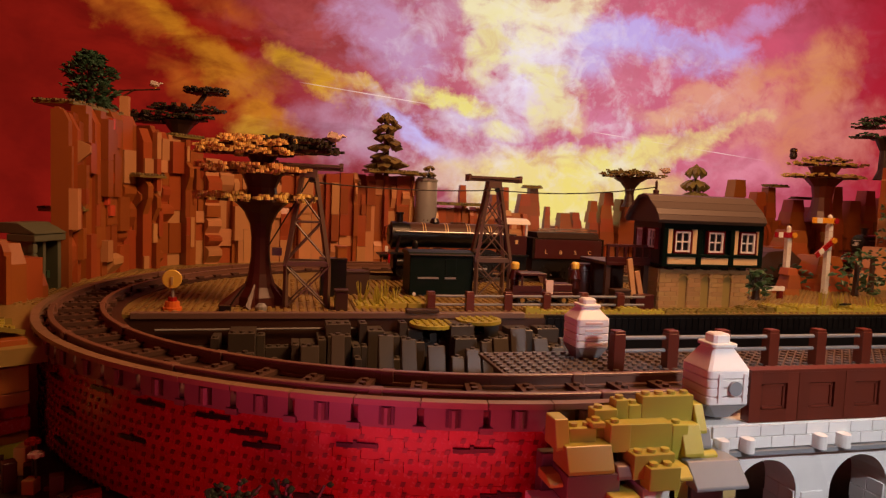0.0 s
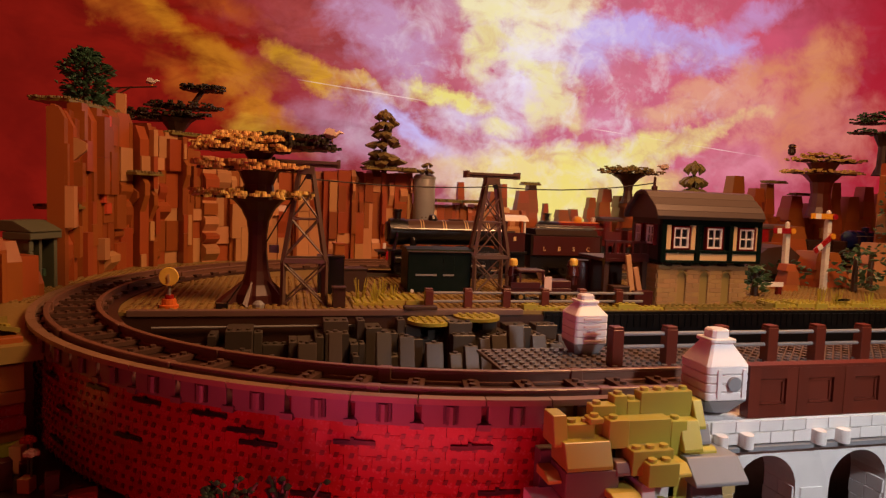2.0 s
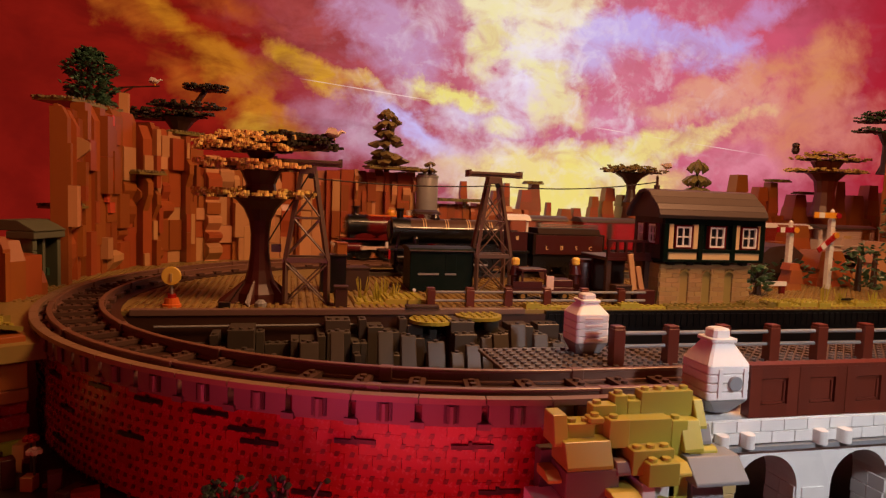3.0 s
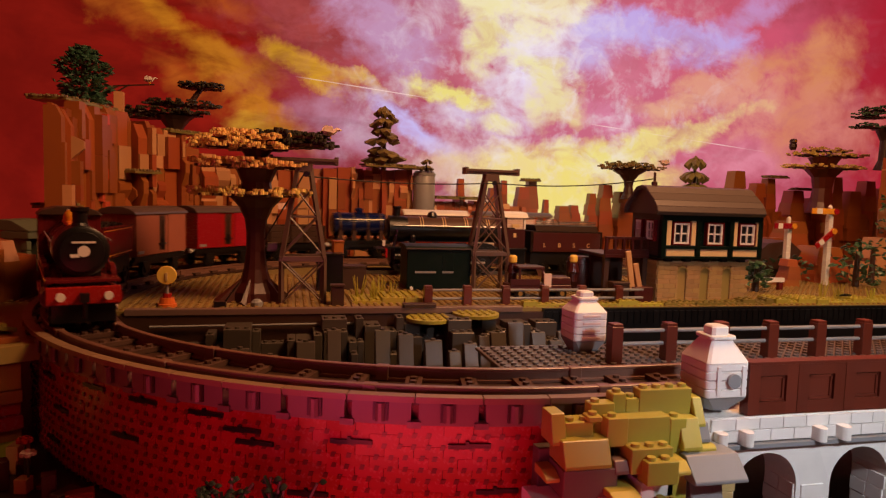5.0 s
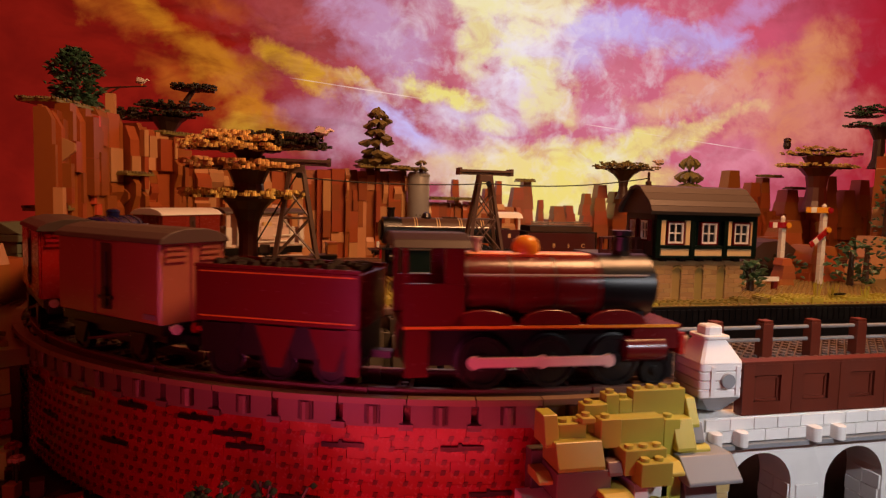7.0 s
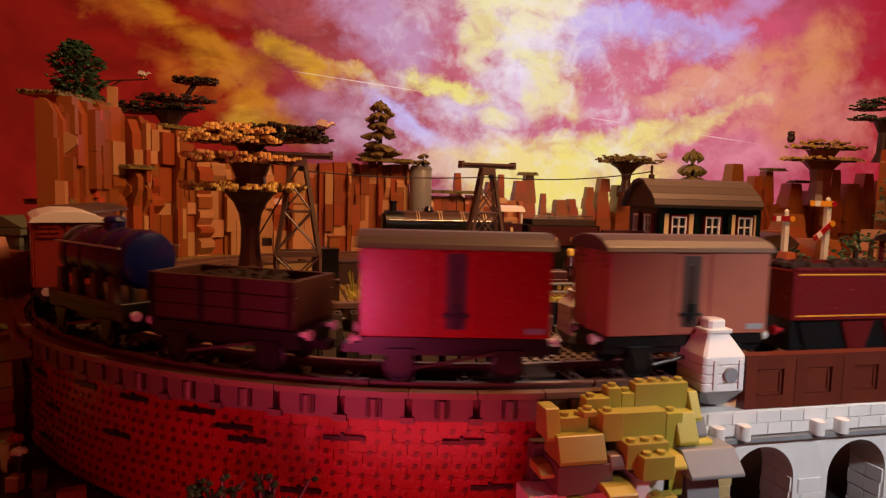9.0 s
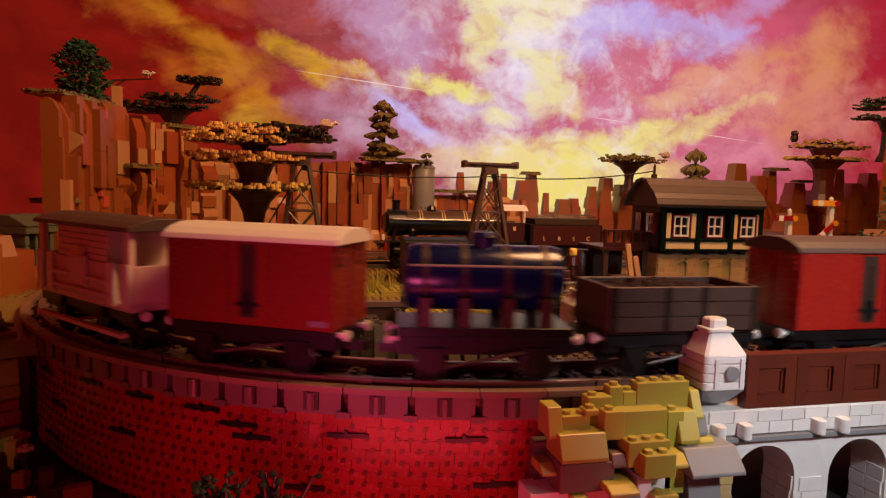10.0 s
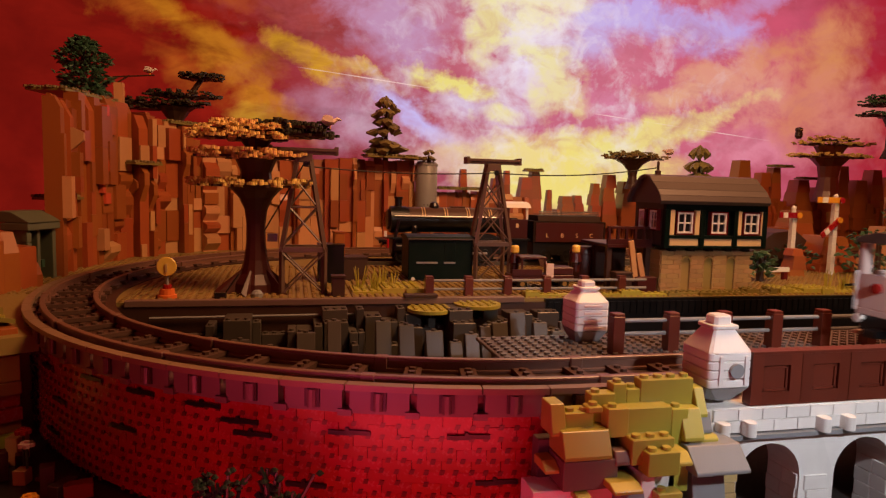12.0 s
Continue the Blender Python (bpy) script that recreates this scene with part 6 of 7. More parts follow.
def build_parked_engine():
    t = thing("parked_engine", "black parked steam engine with pale-edged cab and banded boiler", "steam engine", pose(-0.034, 0.212, -0.003))
    # travels towards -x; local x grows to the rear
    part("running_board", Bits().box(0.004, 0.212, -0.025, 0.025, 0.0330, 0.0360), M["black"], t, bevel=0.0004)
    part("frame", Bits().box(0.010, 0.212, -0.016, 0.016, 0.012, 0.0330), M["black"], t)
    part("boiler", Bits().turned([(0.0180, 0.030), (0.0180, 0.176)], 24, (0, 0, 0.0600), "x"), M["black"], t, smooth=True)
    part("smokebox", Bits().turned([(0.010, 0.005), (0.0192, 0.0075), (0.0192, 0.030)], 24, (0, 0, 0.0600), "x"), M["black"], t, smooth=True)
    def shell(r, x0, x1, a0, a1):
        arc = [radians(a0 + (a1 - a0) * i / 10) for i in range(11)]
        return Bits().prism([(r * math.cos(a), 0.0600 + r * math.sin(a)) for a in arc] + [(0.0170 * math.cos(a), 0.0600 + 0.0170 * math.sin(a)) for a in reversed(arc)], x0, x1, "x")
    part("boiler_lining", shell(0.0186, 0.034, 0.174, 12, 168), M["sleeper"], t, "brown boiler cladding", smooth=True)
    for k in range(4):
        for d in (0.0, 0.0036):
            part("boiler_band", shell(0.0190, 0.052 + k * 0.033 + d, 0.0532 + k * 0.033 + d, 12, 168), M["tan"], t, "thin pale boiler band")
    part("smokebox_door", Bits().turned([(0.0150, 0.0060), (0.0140, 0.0035), (0.004, 0.0020)], 20, (0, 0, 0.0600), "x"), M["black"], t, smooth=True)
    part("front_pipe", Bits().rod((0.012, -0.020, 0.030), (0.018, -0.0190, 0.060), 0.0024, n=8), M["black"], t)
    part("step_plate", Bits().box(-0.010, 0.004, -0.022, 0.022, 0.0300, 0.0325), M["black"], t, bevel=0.0004)
    part("pump", Bits().turned([(0.0045, 0.036), (0.0045, 0.050), (0.003, 0.053)], 12, (0.040, -0.0205, 0)), M["black"], t)
    part("chimney", Bits().turned([(0.0062, 0.0745), (0.0050, 0.079), (0.0050, 0.089), (0.0064, 0.090), (0.0064, 0.0925)], 14, (0.020, 0, 0)), M["black"], t)
    part("dome", Bits().turned([(0.0075, 0.074), (0.0075, 0.080), (0.005, 0.0850), (0.001, 0.0865)], 14, (0.072, 0, 0)), M["black"], t)
    part("whistle", Bits().box(0.096, 0.118, -0.004, 0.004, 0.0765, 0.0805), M["dark_brown"], t)
    part("cab", Bits().box(0.176, 0.180, -0.0235, 0.0235, 0.036, 0.082).box(0.180, 0.208, -0.0240, -0.0205, 0.036, 0.064).box(0.180, 0.208, 0.0205, 0.0240, 0.036, 0.064), M["maroon"], t, "dark maroon cab", bevel=0.0003)
    roof = [(-0.026, 0.081), (-0.020, 0.0865), (-0.008, 0.0895), (0.008, 0.0895), (0.020, 0.0865), (0.026, 0.081)]
    part("cab_roof", Bits().prism(roof, 0.172, 0.212, "x"), M["white"], t, "white cab roof edge")
    part("cab_post", Bits().box(0.2055, 0.2085, -0.0238, -0.0205, 0.064, 0.081), M["white"], t, "white cab post")
    part("cab_number", Bits().box(0.190, 0.194, -0.0246, -0.0238, 0.052, 0.058), M["cream"], t)
    part("buffer_beam", Bits().box(0.001, 0.004, -0.025, 0.025, 0.021, 0.033), M["red"], t, "red buffer beam")
    buffers(t, 0.001, -1, 0.027, "black")
    part("lamp", Bits().box(-0.002, 0.002, -0.016, -0.012, 0.036, 0.044), M["white"], t, "white lamp")
    part("valve", Bits().rod((0.014, -0.022, 0.022), (0.040, -0.022, 0.022), 0.0055, n=12), M["black"], t, smooth=True)
    part("handrail", Bits().rod((0.012, -0.0195, 0.066), (0.174, -0.0195, 0.066), 0.0007, n=6), M["steel"], t)
    for x in (0.075, 0.110, 0.145):
        wheelset(t, x, 0.0150, "black", "driving_wheelset")
        part("splasher", Bits().prism([(x + 0.017 * math.cos(math.pi * i / 8), 0.036 + 0.007 * math.sin(math.pi * i / 8)) for i in range(9)], -0.0240, -0.0205, "y"), M["black"], t)
    for x in (0.022, 0.190):
        wheelset(t, x, 0.0085, "black")
    part("coupling_rod", Bits().box(0.072, 0.148, -0.0250, -0.0232, 0.0125, 0.0155), M["steel"], t, bevel=0.0004)
    d = thing("parked_tender", "black parked tender with cream lettering on its side", "tender", pose(0.183, 0.212, -0.003))
    part("tank", Bits().box(0.0, 0.116, -0.0240, 0.0240, 0.030, 0.062), M["soot"], d, bevel=0.0008)
    part("side_panel", Bits().box(0.004, 0.112, -0.0250, -0.0238, 0.0315, 0.0600), M["maroon"], d, "dark maroon lined side", bevel=0.0003)
    part("coal_rim", Bits().prism([(-0.0240, 0.0622), (0.0240, 0.0622), (0.019, 0.070), (-0.019, 0.070)], 0.008, 0.108, "x"), M["soot"], d)
    for k in range(3):
        part("rail", Bits().rod((0.010, -0.019 + k * 0.0005, 0.0715 + k * 0.0022), (0.106, -0.019, 0.0715 + k * 0.0022), 0.0008, n=6), M["black"], d)
    part("frame", Bits().box(0.002, 0.114, -0.0215, 0.0215, 0.012, 0.0300), M["black"], d)
    for x in (0.022, 0.058, 0.094):
        wheelset(d, x, 0.0100, "black")
    for k, ch in enumerate("LBSC"):
        font = bpy.data.curves.new("letter", "FONT")
        font.body, font.size, font.extrude, font.align_x = ch, 0.0085, 0.0003, "CENTER"
        font.materials.append(M["cream"])
        ob = new("letter", font)
        ob.parent = d
        ob.matrix_basis = pose(0.022 + k * 0.0235, -0.0252, 0.0385, 90, 0, 0)


build_parked_engine()


def build_green_van():
    t = thing("green_van", "dark green parked van with two pale stripes and grey roof edge", "van", pose(0.014, 0.078, -0.0070))
    part("body", Bits().box(-0.0400, 0.0400, -0.024, 0.024, 0.000, 0.0480), M["dark_green"], t, bevel=0.0006)
    roof = [(-0.026, 0.0480), (-0.0245, 0.0515), (-0.012, 0.0530), (0.012, 0.0530), (0.0245, 0.0515), (0.026, 0.0480)]
    part("roof", Bits().prism(roof, -0.042, 0.042, "x"), M["dark_green"], t, bevel=0.0004)
    part("gutter", Bits().box(-0.0415, 0.0415, -0.0265, -0.0245, 0.0482, 0.0496), M["roof"], t)
    part("stripe", Bits().box(-0.030, -0.004, -0.0250, -0.0238, 0.0190, 0.0212), M["grey"], t, "pale grey stripe")
    part("stripe", Bits().box(0.004, 0.018, -0.0250, -0.0238, 0.0190, 0.0212), M["grey"], t, "pale grey stripe")
    part("door", Bits().box(0.004, 0.018, -0.0246, -0.0236, 0.0230, 0.0440), M["dark_green"], t, bevel=0.0003)
    part("chassis", Bits().box(-0.038, 0.038, -0.020, 0.020, -0.0012, 0.0002), M["black"], t)
    part("lamp", Bits().turned([(0.0022, -0.001), (0.0022, 0.001)], 10, (-0.034, -0.0245, 0.0005), "y"), M["white"], t)
    for x in (-0.024, 0.024):
        ws = wheelset(t, x, 0.0050, "black")
        ws.matrix_basis = pose(x, 0, GROUND + 0.0120)


build_green_van()


def build_truck():
    t = thing("toy_truck", "dark red open toy truck with clear windscreen", "truck", pose(0.120, 0.004, GROUND))
    part("bed", Bits().box(-0.036, 0.040, -0.014, 0.014, 0.010, 0.016), M["maroon"], t, bevel=0.0005)
    part("bonnet", Bits().box(0.012, 0.040, -0.012, 0.012, 0.016, 0.025), M["maroon"], t, bevel=0.001)
    part("side", Bits().box(-0.036, 0.0, -0.0145, -0.0120, 0.016, 0.023), M["maroon"], t)
    part("cabin_roof", Bits().box(-0.026, 0.006, -0.0125, 0.0125, 0.0345, 0.0375), M["maroon"], t, bevel=0.0005)
    for x in (-0.024, 0.004):
        part("pillar", Bits().box(x - 0.001, x + 0.001, -0.0125, -0.0105, 0.023, 0.0345), M["maroon"], t)
    part("windscreen", Bits().prism([(0.008, 0.024), (0.0095, 0.024), (0.0035, 0.0375), (0.002, 0.0375)], -0.011, 0.011, "y"), M["pink"], t)
    part("crate", Bits().box(0.004, 0.013, -0.0175, -0.0150, 0.014, 0.030), M["pink"], t, "pale board leaning on the truck")
    for x in (-0.024, 0.028):
        for s in (-1, 1):
            part("wheel", Bits().turned([(0.0058, -0.003), (0.0062, -0.002), (0.0062, 0.002), (0.0058, 0.003)], 16, (x, s * 0.0125, 0.0062), "y"), M["black"], t)
            part("hub", Bits().turned([(0.0028, -0.0004), (0.0028, 0.0004)], 10, (x, s * 0.0125 - 0.0033, 0.0062), "y"), M["earth"], t)


build_truck()


def barrel(x, y, r, h, mat, label):
    t = thing("barrel", label, "barrel", pose(x, y, GROUND))
    part("body", Bits().turned([(r * 0.9, 0), (r, h * 0.15), (r * 1.03, h * 0.5), (r, h * 0.85), (r * 0.92, h)], 18), M[mat], t, smooth=True)
    for k in (0.15, 0.5, 0.85):
        part("hoop", Bits().turned([(r * 1.05, h * k - 0.001), (r * 1.05, h * k + 0.001)], 18), M["maroon"], t)
    part("lid", Bits().turned([(r * 0.85, h), (r * 0.7, h + 0.002)], 18), M[mat], t)


barrel(0.200, 0.052, 0.0175, 0.043, "maroon", "large dark red barrel beside the signal box stairs")


def figure(x, y, z, label, body):
    """A toy figure as one plain shape: dark body, yellow head."""
    t = Bits().turned([(0.0052, 0), (0.0052, 0.010), (0.0075, 0.012), (0.0050, 0.0225), (0.0036, 0.0235), (0.0050, 0.0248), (0.0050, 0.0305), (0.0036, 0.0325)], 12)
    me = t.mesh("toy_figure", M["maroon"])
    me.materials.append(M[body])
    for q in me.polygons:
        if q.center.z > 0.0236:
            q.material_index = 1
    ob = new("toy_figure", me)
    ob.matrix_basis = pose(x, y, z)
    tagged(ob, label, "toy figure")


figure(0.0945, 0.014, GROUND + 0.0162, "plain yellow-headed toy figure riding in the truck", "lemon")
figure(0.1760, 0.022, GROUND + 0.0165, "plain yellow-headed toy figure beside the barrel", "lemon")


def crate(x, y, w, d, h, mat, label, turn=0):
    t = thing("crate", label, "crate", pose(x, y, GROUND, 0, 0, turn))
    part("body", Bits().box(-w / 2, w / 2, -d / 2, d / 2, 0, h - 0.0012), M[mat], t, bevel=0.0004)
    part("lid", Bits().box(-w / 2 - 0.0008, w / 2 + 0.0008, -d / 2 - 0.0008, d / 2 + 0.0008, h - 0.0012, h + 0.001), M[mat], t, bevel=0.0003)


crate(-0.116, -0.044, 0.013, 0.012, 0.021, "dark_brown", "dark brown upright crate beside the lattice tower")
crate(-0.118, 0.060, 0.030, 0.026, 0.044, "black", "black stacked crate behind the lattice tower")
crate(-0.092, 0.075, 0.034, 0.024, 0.028, "dark_brown", "low dark crate in the yard", 8)
crate(-0.108, 0.072, 0.012, 0.012, 0.058, "nougat", "orange-brown box standing among the crates", 10)
crate(0.210, -0.030, 0.020, 0.014, 0.022, "dark_brown", "dark brown tool crate below the landing")
for i, (x, h, lean) in enumerate(((0.226, 0.048, 10), (0.236, 0.034, 14))):
    t = thing("plank", "orange plank leaning against the tool crate", "plank", pose(x, -0.034, GROUND + 0.012, 0, -lean, 0))
    part("board", Bits().box(-0.0032, 0.0032, -0.0016, 0.0016, 0, h), M["tan_slab"], t, bevel=0.0003)
t = thing("tool_box", "dark red planter box holding planks", "box", pose(0.236, -0.036, GROUND))
part("body", Bits().box(-0.012, 0.012, -0.007, 0.007, 0, 0.018), M["maroon"], t, bevel=0.0005)


def disc_signal():
    t = thing("disc_signal", "round yellow disc signal on an orange cone foot", "signal", pose(-0.2800, -0.0440, GROUND))
    part("foot", Bits().turned([(0.0090, 0), (0.0090, 0.0030), (0.0075, 0.0036), (0.0066, 0.0090)], 14), M["orange"], t)
    part("collar", Bits().turned([(0.0042, 0.0090), (0.0042, 0.0130)], 10), M["red"], t)
    part("post", Bits().rod((0, 0, 0.0130), (0, 0, 0.030), 0.0016, n=8), M["grey"], t)
    part("disc", Bits().turned([(0.0086, -0.0012), (0.0092, -0.0006), (0.0092, 0.0006), (0.0086, 0.0012)], 24, (0, -0.0022, 0.0310), "y"), M["lemon"], t)
    part("bar", Bits().box(-0.0010, 0.0010, -0.0044, -0.0034, 0.0255, 0.0335), M["tan"], t)


disc_signal()
t = thing("trackside_box", "small black trackside box with a thin lever", "box", pose(-0.230, -0.052, GROUND))
part("body", Bits().box(-0.0055, 0.0055, -0.004, 0.004, 0, 0.0062), M["black"], t, bevel=0.0004)
part("lever", Bits().rod((0.004, 0, 0.005), (0.017, 0.004, 0.024), 0.0009, n=6), M["black"], t)
t = thing("spigot", "small grey rounded stone on the ground under the tree", "stone", pose(-0.196, -0.045, GROUND))
part("body", Bits().turned([(0.006, 0), (0.006, 0.004), (0.003, 0.007)], 10), M["grey"], t)


def semaphore(x, y, h, arms, label):
    t = thing("semaphore_signal", label, "railway signal", pose(x, y, GROUND))
    n = int(h / BRICK)
    for i in range(n):
        part("post_brick", Bits().box(-0.0036, 0.0036, -0.0036, 0.0036, i * BRICK + 0.0004, (i + 1) * BRICK), M["white"], t)
    top = n * BRICK
    part("cap", Bits().turned([(0.0042, top), (0.0030, top + 0.006), (0.0034, top + 0.013), (0.001, top + 0.016)], 10), M["white"], t)
    for z, tilt, mat, l in arms:
        a = part("arm", Bits().box(-l, 0.006, -0.0075, -0.0055, -0.0042, 0.0042), M[mat], t, m=pose(0, 0, z, 0, tilt, 0), bevel=0.0003)
        part("arm_mark", Bits().box(-l * 0.80, -l * 0.55, -0.0082, -0.0076, -0.0040, 0.0040), M["white"], a, "white band on the arm")
        part("lamp", Bits().rod((0.004, -0.009, 0), (0.004, -0.004, 0), 0.0044, n=10), M["gold" if mat != "gold" else "red"], a)


semaphore(0.570, 0.120, 0.088, ((0.088, 0, "red", 0.030),), "white brick signal post with a red arm")
semaphore(0.624, 0.100, 0.112, ((0.112, 0, "gold", 0.038), (0.080, -38, "red", 0.034)), "tall white signal post with yellow and red arms")

t = thing("water_tower", "pale grey round water tank on the rocks", "tank", pose(0.078, 0.470, 0.060))
part("tank", Bits().turned([(0.0200, 0), (0.0205, 0.004), (0.0200, 0.086), (0.0170, 0.091)], 24), M["grey"], t, smooth=True)
part("rim", Bits().turned([(0.0210, 0.083), (0.0210, 0.087)], 24), M["grey"], t)
for a in (250, 270, 290):
    part("rivet", Bits().turned([(0.0014, 0), (0.0014, 0.001)], 8, (0.0200 * math.cos(radians(a)), 0.0200 * math.sin(radians(a)) - 0.0008, 0.012), "y"), M["dark_grey"], t)

# dark lean-to and timber beside the signals
t = thing("lean_to", "dark brown lean-to roof beside the signals", "shed", pose(0.60, 0.20, GROUND))
part("roof", Bits().prism([(-0.07, 0.020), (0.09, 0.012), (0.02, 0.062), (-0.02, 0.058)], -0.03, 0.03, "y"), M["dark_brown"], t)
part("wall", Bits().box(-0.06, 0.08, -0.028, 0.028, 0, 0.020), M["black"], t)
t = thing("white_bench", "white and red low barrier beside the signal box", "barrier", pose(0.485, 0.05, GROUND))
part("bar", Bits().box(-0.030, 0.022, -0.002, 0.002, 0.012, 0.018), M["white"], t)
for x in (-0.024, 0.016):
    part("leg", Bits().box(x - 0.003, x + 0.003, -0.003, 0.003, 0, 0.012), M["dark_red"], t)
t = thing("small_lizard", "small black plastic lizard on the grass plates", "lizard", pose(0.508, -0.052, -0.0034))
part("body", Bits().loft([[(-0.012, 0.0008 * math.cos(a), 0.0024 + 0.0008 * math.sin(a)) for a in (0, 2.1, 4.2)], [(0.0, 0.003 * math.cos(a), 0.003 + 0.002 * math.sin(a)) for a in (0, 2.1, 4.2)], [(0.010, 0.001 * math.cos(a), 0.003 + 0.001 * math.sin(a)) for a in (0, 2.1, 4.2)]]), M["black"], t)


# ---- the moving goods train; each vehicle's x points ahead, its middle is its origin ----
TRAIN = []      # (thing, distance of its middle behind the front buffer, wheel base)
WHEELS = []     # (wheelset, x on its thing, radius)
RODS = []


def on_train(ob, front, rear, base):
    TRAIN.append((ob, (front + rear) / 2, base))


def axles(t, xs, r, mat="black", name="wheelset"):
    for x in xs:
        WHEELS.append((wheelset(t, x, r, mat, name), x, r))


def build_engine():
    t = thing("steam_engine", "dark red toy steam engine with gold dome and black smokebox", "steam engine")
    L = 0.0875
    X = lambda behind: L - behind     # from distance behind the front buffer
    part("running_board", Bits().box(X(0.173), X(0.010), -0.0245, 0.0245, 0.0335, 0.0362), M["dark_red"], t, bevel=0.0004)
    part("footplate_edge", Bits().box(X(0.172), X(0.012), -0.0250, -0.0246, 0.0345, 0.0360), M["gold"], t, "thin yellow lining")
    part("frame", Bits().box(X(0.170), X(0.012), -0.015, 0.015, 0.012, 0.0335), M["black"], t)
    part("boiler", Bits().turned([(0.0185, X(0.139)), (0.0185, X(0.056))], 28, (0, 0, 0.0555), "x"), M["dark_red"], t, smooth=True)
    for k in range(4):
        part("boiler_band", Bits().turned([(0.0189, X(0.137 - k * 0.026)), (0.0189, X(0.1358 - k * 0.026))], 28, (0, 0, 0.0555), "x"), M["maroon"], t, "thin dark boiler band")
    part("smokebox", Bits().turned([(0.0192, X(0.056)), (0.0192, X(0.024)), (0.0165, X(0.0225))], 28, (0, 0, 0.0555), "x"), M["black"], t, smooth=True)
    part("smokebox_door", Bits().turned([(0.0155, X(0.0228)), (0.0150, X(0.0208)), (0.006, X(0.0198))], 24, (0, 0, 0.0555), "x"), M["black"], t, "black smokebox door", smooth=True)
    part("emblem", Bits().turned([(0.0042, X(0.0200)), (0.0042, X(0.0186))], 14, (0, 0.001, 0.0560), "x").box(X(0.0200), X(0.0188), -0.008, -0.002, 0.0515, 0.0540).box(X(0.0200), X(0.0188), -0.007, 0.009, 0.0620, 0.0634), M["white"], t, "pale emblem")
    part("saddle", Bits().box(X(0.050), X(0.028), -0.013, 0.013, 0.0355, 0.042), M["black"], t)
    part("chimney", Bits().turned([(0.0068, 0.0730), (0.0052, 0.0765), (0.0052, 0.0845), (0.0066, 0.0855), (0.0066, 0.0885)], 16, (X(0.038), 0, 0)), M["black"], t)
    part("dome", Bits().turned([(0.0078, 0.0735), (0.0080, 0.0785), (0.0068, 0.0820), (0.0040, 0.0842), (0.001, 0.0848)], 18, (X(0.098), 0, 0)), M["gold"], t, "glossy gold dome", smooth=True)
    part("boiler_top", Bits().box(X(0.137), X(0.060), -0.007, 0.007, 0.0715, 0.0748), M["orange"], t, "dull gold strip along the boiler top", bevel=0.0008)
    part("safety_valve", Bits().turned([(0.0030, 0.0735), (0.0030, 0.0815), (0.0036, 0.082), (0.0036, 0.0835)], 10, (X(0.128), 0, 0)), M["white"], t)
    for s in (-1, 1):
        y0, y1 = sorted((s * 0.0205, s * 0.0245))
        part("cab_side", Bits().box(X(0.173), X(0.139), y0, y1, 0.0362, 0.0590).box(X(0.150), X(0.139), y0, y1, 0.0590, 0.0785).box(X(0.173), X(0.170), y0, y1, 0.0590, 0.0785), M["dark_red"], t, bevel=0.0003)
        part("steps", Bits().box(X(0.171), X(0.158), y0, y1, 0.008, 0.0335), M["dark_red"], t)
        part("handrail", Bits().rod((X(0.138), s * 0.0200, 0.0635), (X(0.030), s * 0.0200, 0.0635), 0.0007, n=6), M["steel"], t)
        for k in range(3):
            x = X(0.128 - k * 0.039)
            pts = [(x + 0.0175 * math.cos(math.pi * i / 10), 0.0362 + 0.0085 * math.sin(math.pi * i / 10)) for i in range(11)]
            part("splasher", Bits().prism(pts, y0, y1, "y"), M["dark_red"], t, bevel=0.0004)
        part("cylinder", Bits().rod((X(0.044), s * 0.0205, 0.0215), (X(0.020), s * 0.0205, 0.0215), 0.0075, n=14), M["dark_red"], t, smooth=True)
    part("cab_front", Bits().box(X(0.142), X(0.139), -0.0205, 0.0205, 0.0362, 0.0785), M["dark_red"], t)
    roof = [(-0.0260, 0.0782), (-0.0215, 0.0825), (-0.010, 0.0855), (0.010, 0.0855), (0.0215, 0.0825), (0.0260, 0.0782)]
    part("cab_roof", Bits().prism(roof, X(0.178), X(0.135), "x"), M["dark_brown"], t, "dark curved cab roof", bevel=0.0005)
    part("buffer_beam", Bits().box(X(0.0105), X(0.0072), -0.0245, 0.0245, 0.0180, 0.0310), M["red"], t, "bright red buffer beam", bevel=0.0004)
    buffers(t, X(0.0072), 1, 0.0245)
    part("coupling_hook", Bits().box(X(0.0072), X(0.002), -0.003, 0.003, 0.0200, 0.0265).rod((X(0.004), 0, 0.020), (X(0.004), 0, 0.008), 0.0016, n=6), M["black"], t)
    part("guard_iron", Bits().box(X(0.016), X(0.012), -0.021, 0.021, 0.004, 0.018), M["black"], t)
    part("guard_plate", Bits().box(X(0.040), X(0.012), -0.0246, -0.0236, 0.0220, 0.0335), M["dark_red"], t)
    axles(t, [X(0.127), X(0.088), X(0.049)], 0.0148, "black", "driving_wheelset")
    axles(t, [X(0.024)], 0.0085)
    for s in (-1, 1):
        rod = part("coupling_rod", Bits().box(-0.0405, 0.0405, -0.0010, 0.0010, -0.0026, 0.0026).rod((-0.039, -0.0014, 0), (-0.039, 0.0014, 0), 0.0038, n=12).rod((0, -0.0014, 0), (0, 0.0014, 0), 0.0038, n=12).rod((0.039, -0.0014, 0), (0.039, 0.0014, 0), 0.0038, n=12), M["pink"], t, "pale coupling rod")
        RODS.append((rod, X(0.088), s * 0.0252, 0.0148, 0.0060, 0.0 if s < 0 else math.pi / 2))
    on_train(t, 0.0, 0.175, 0.10)


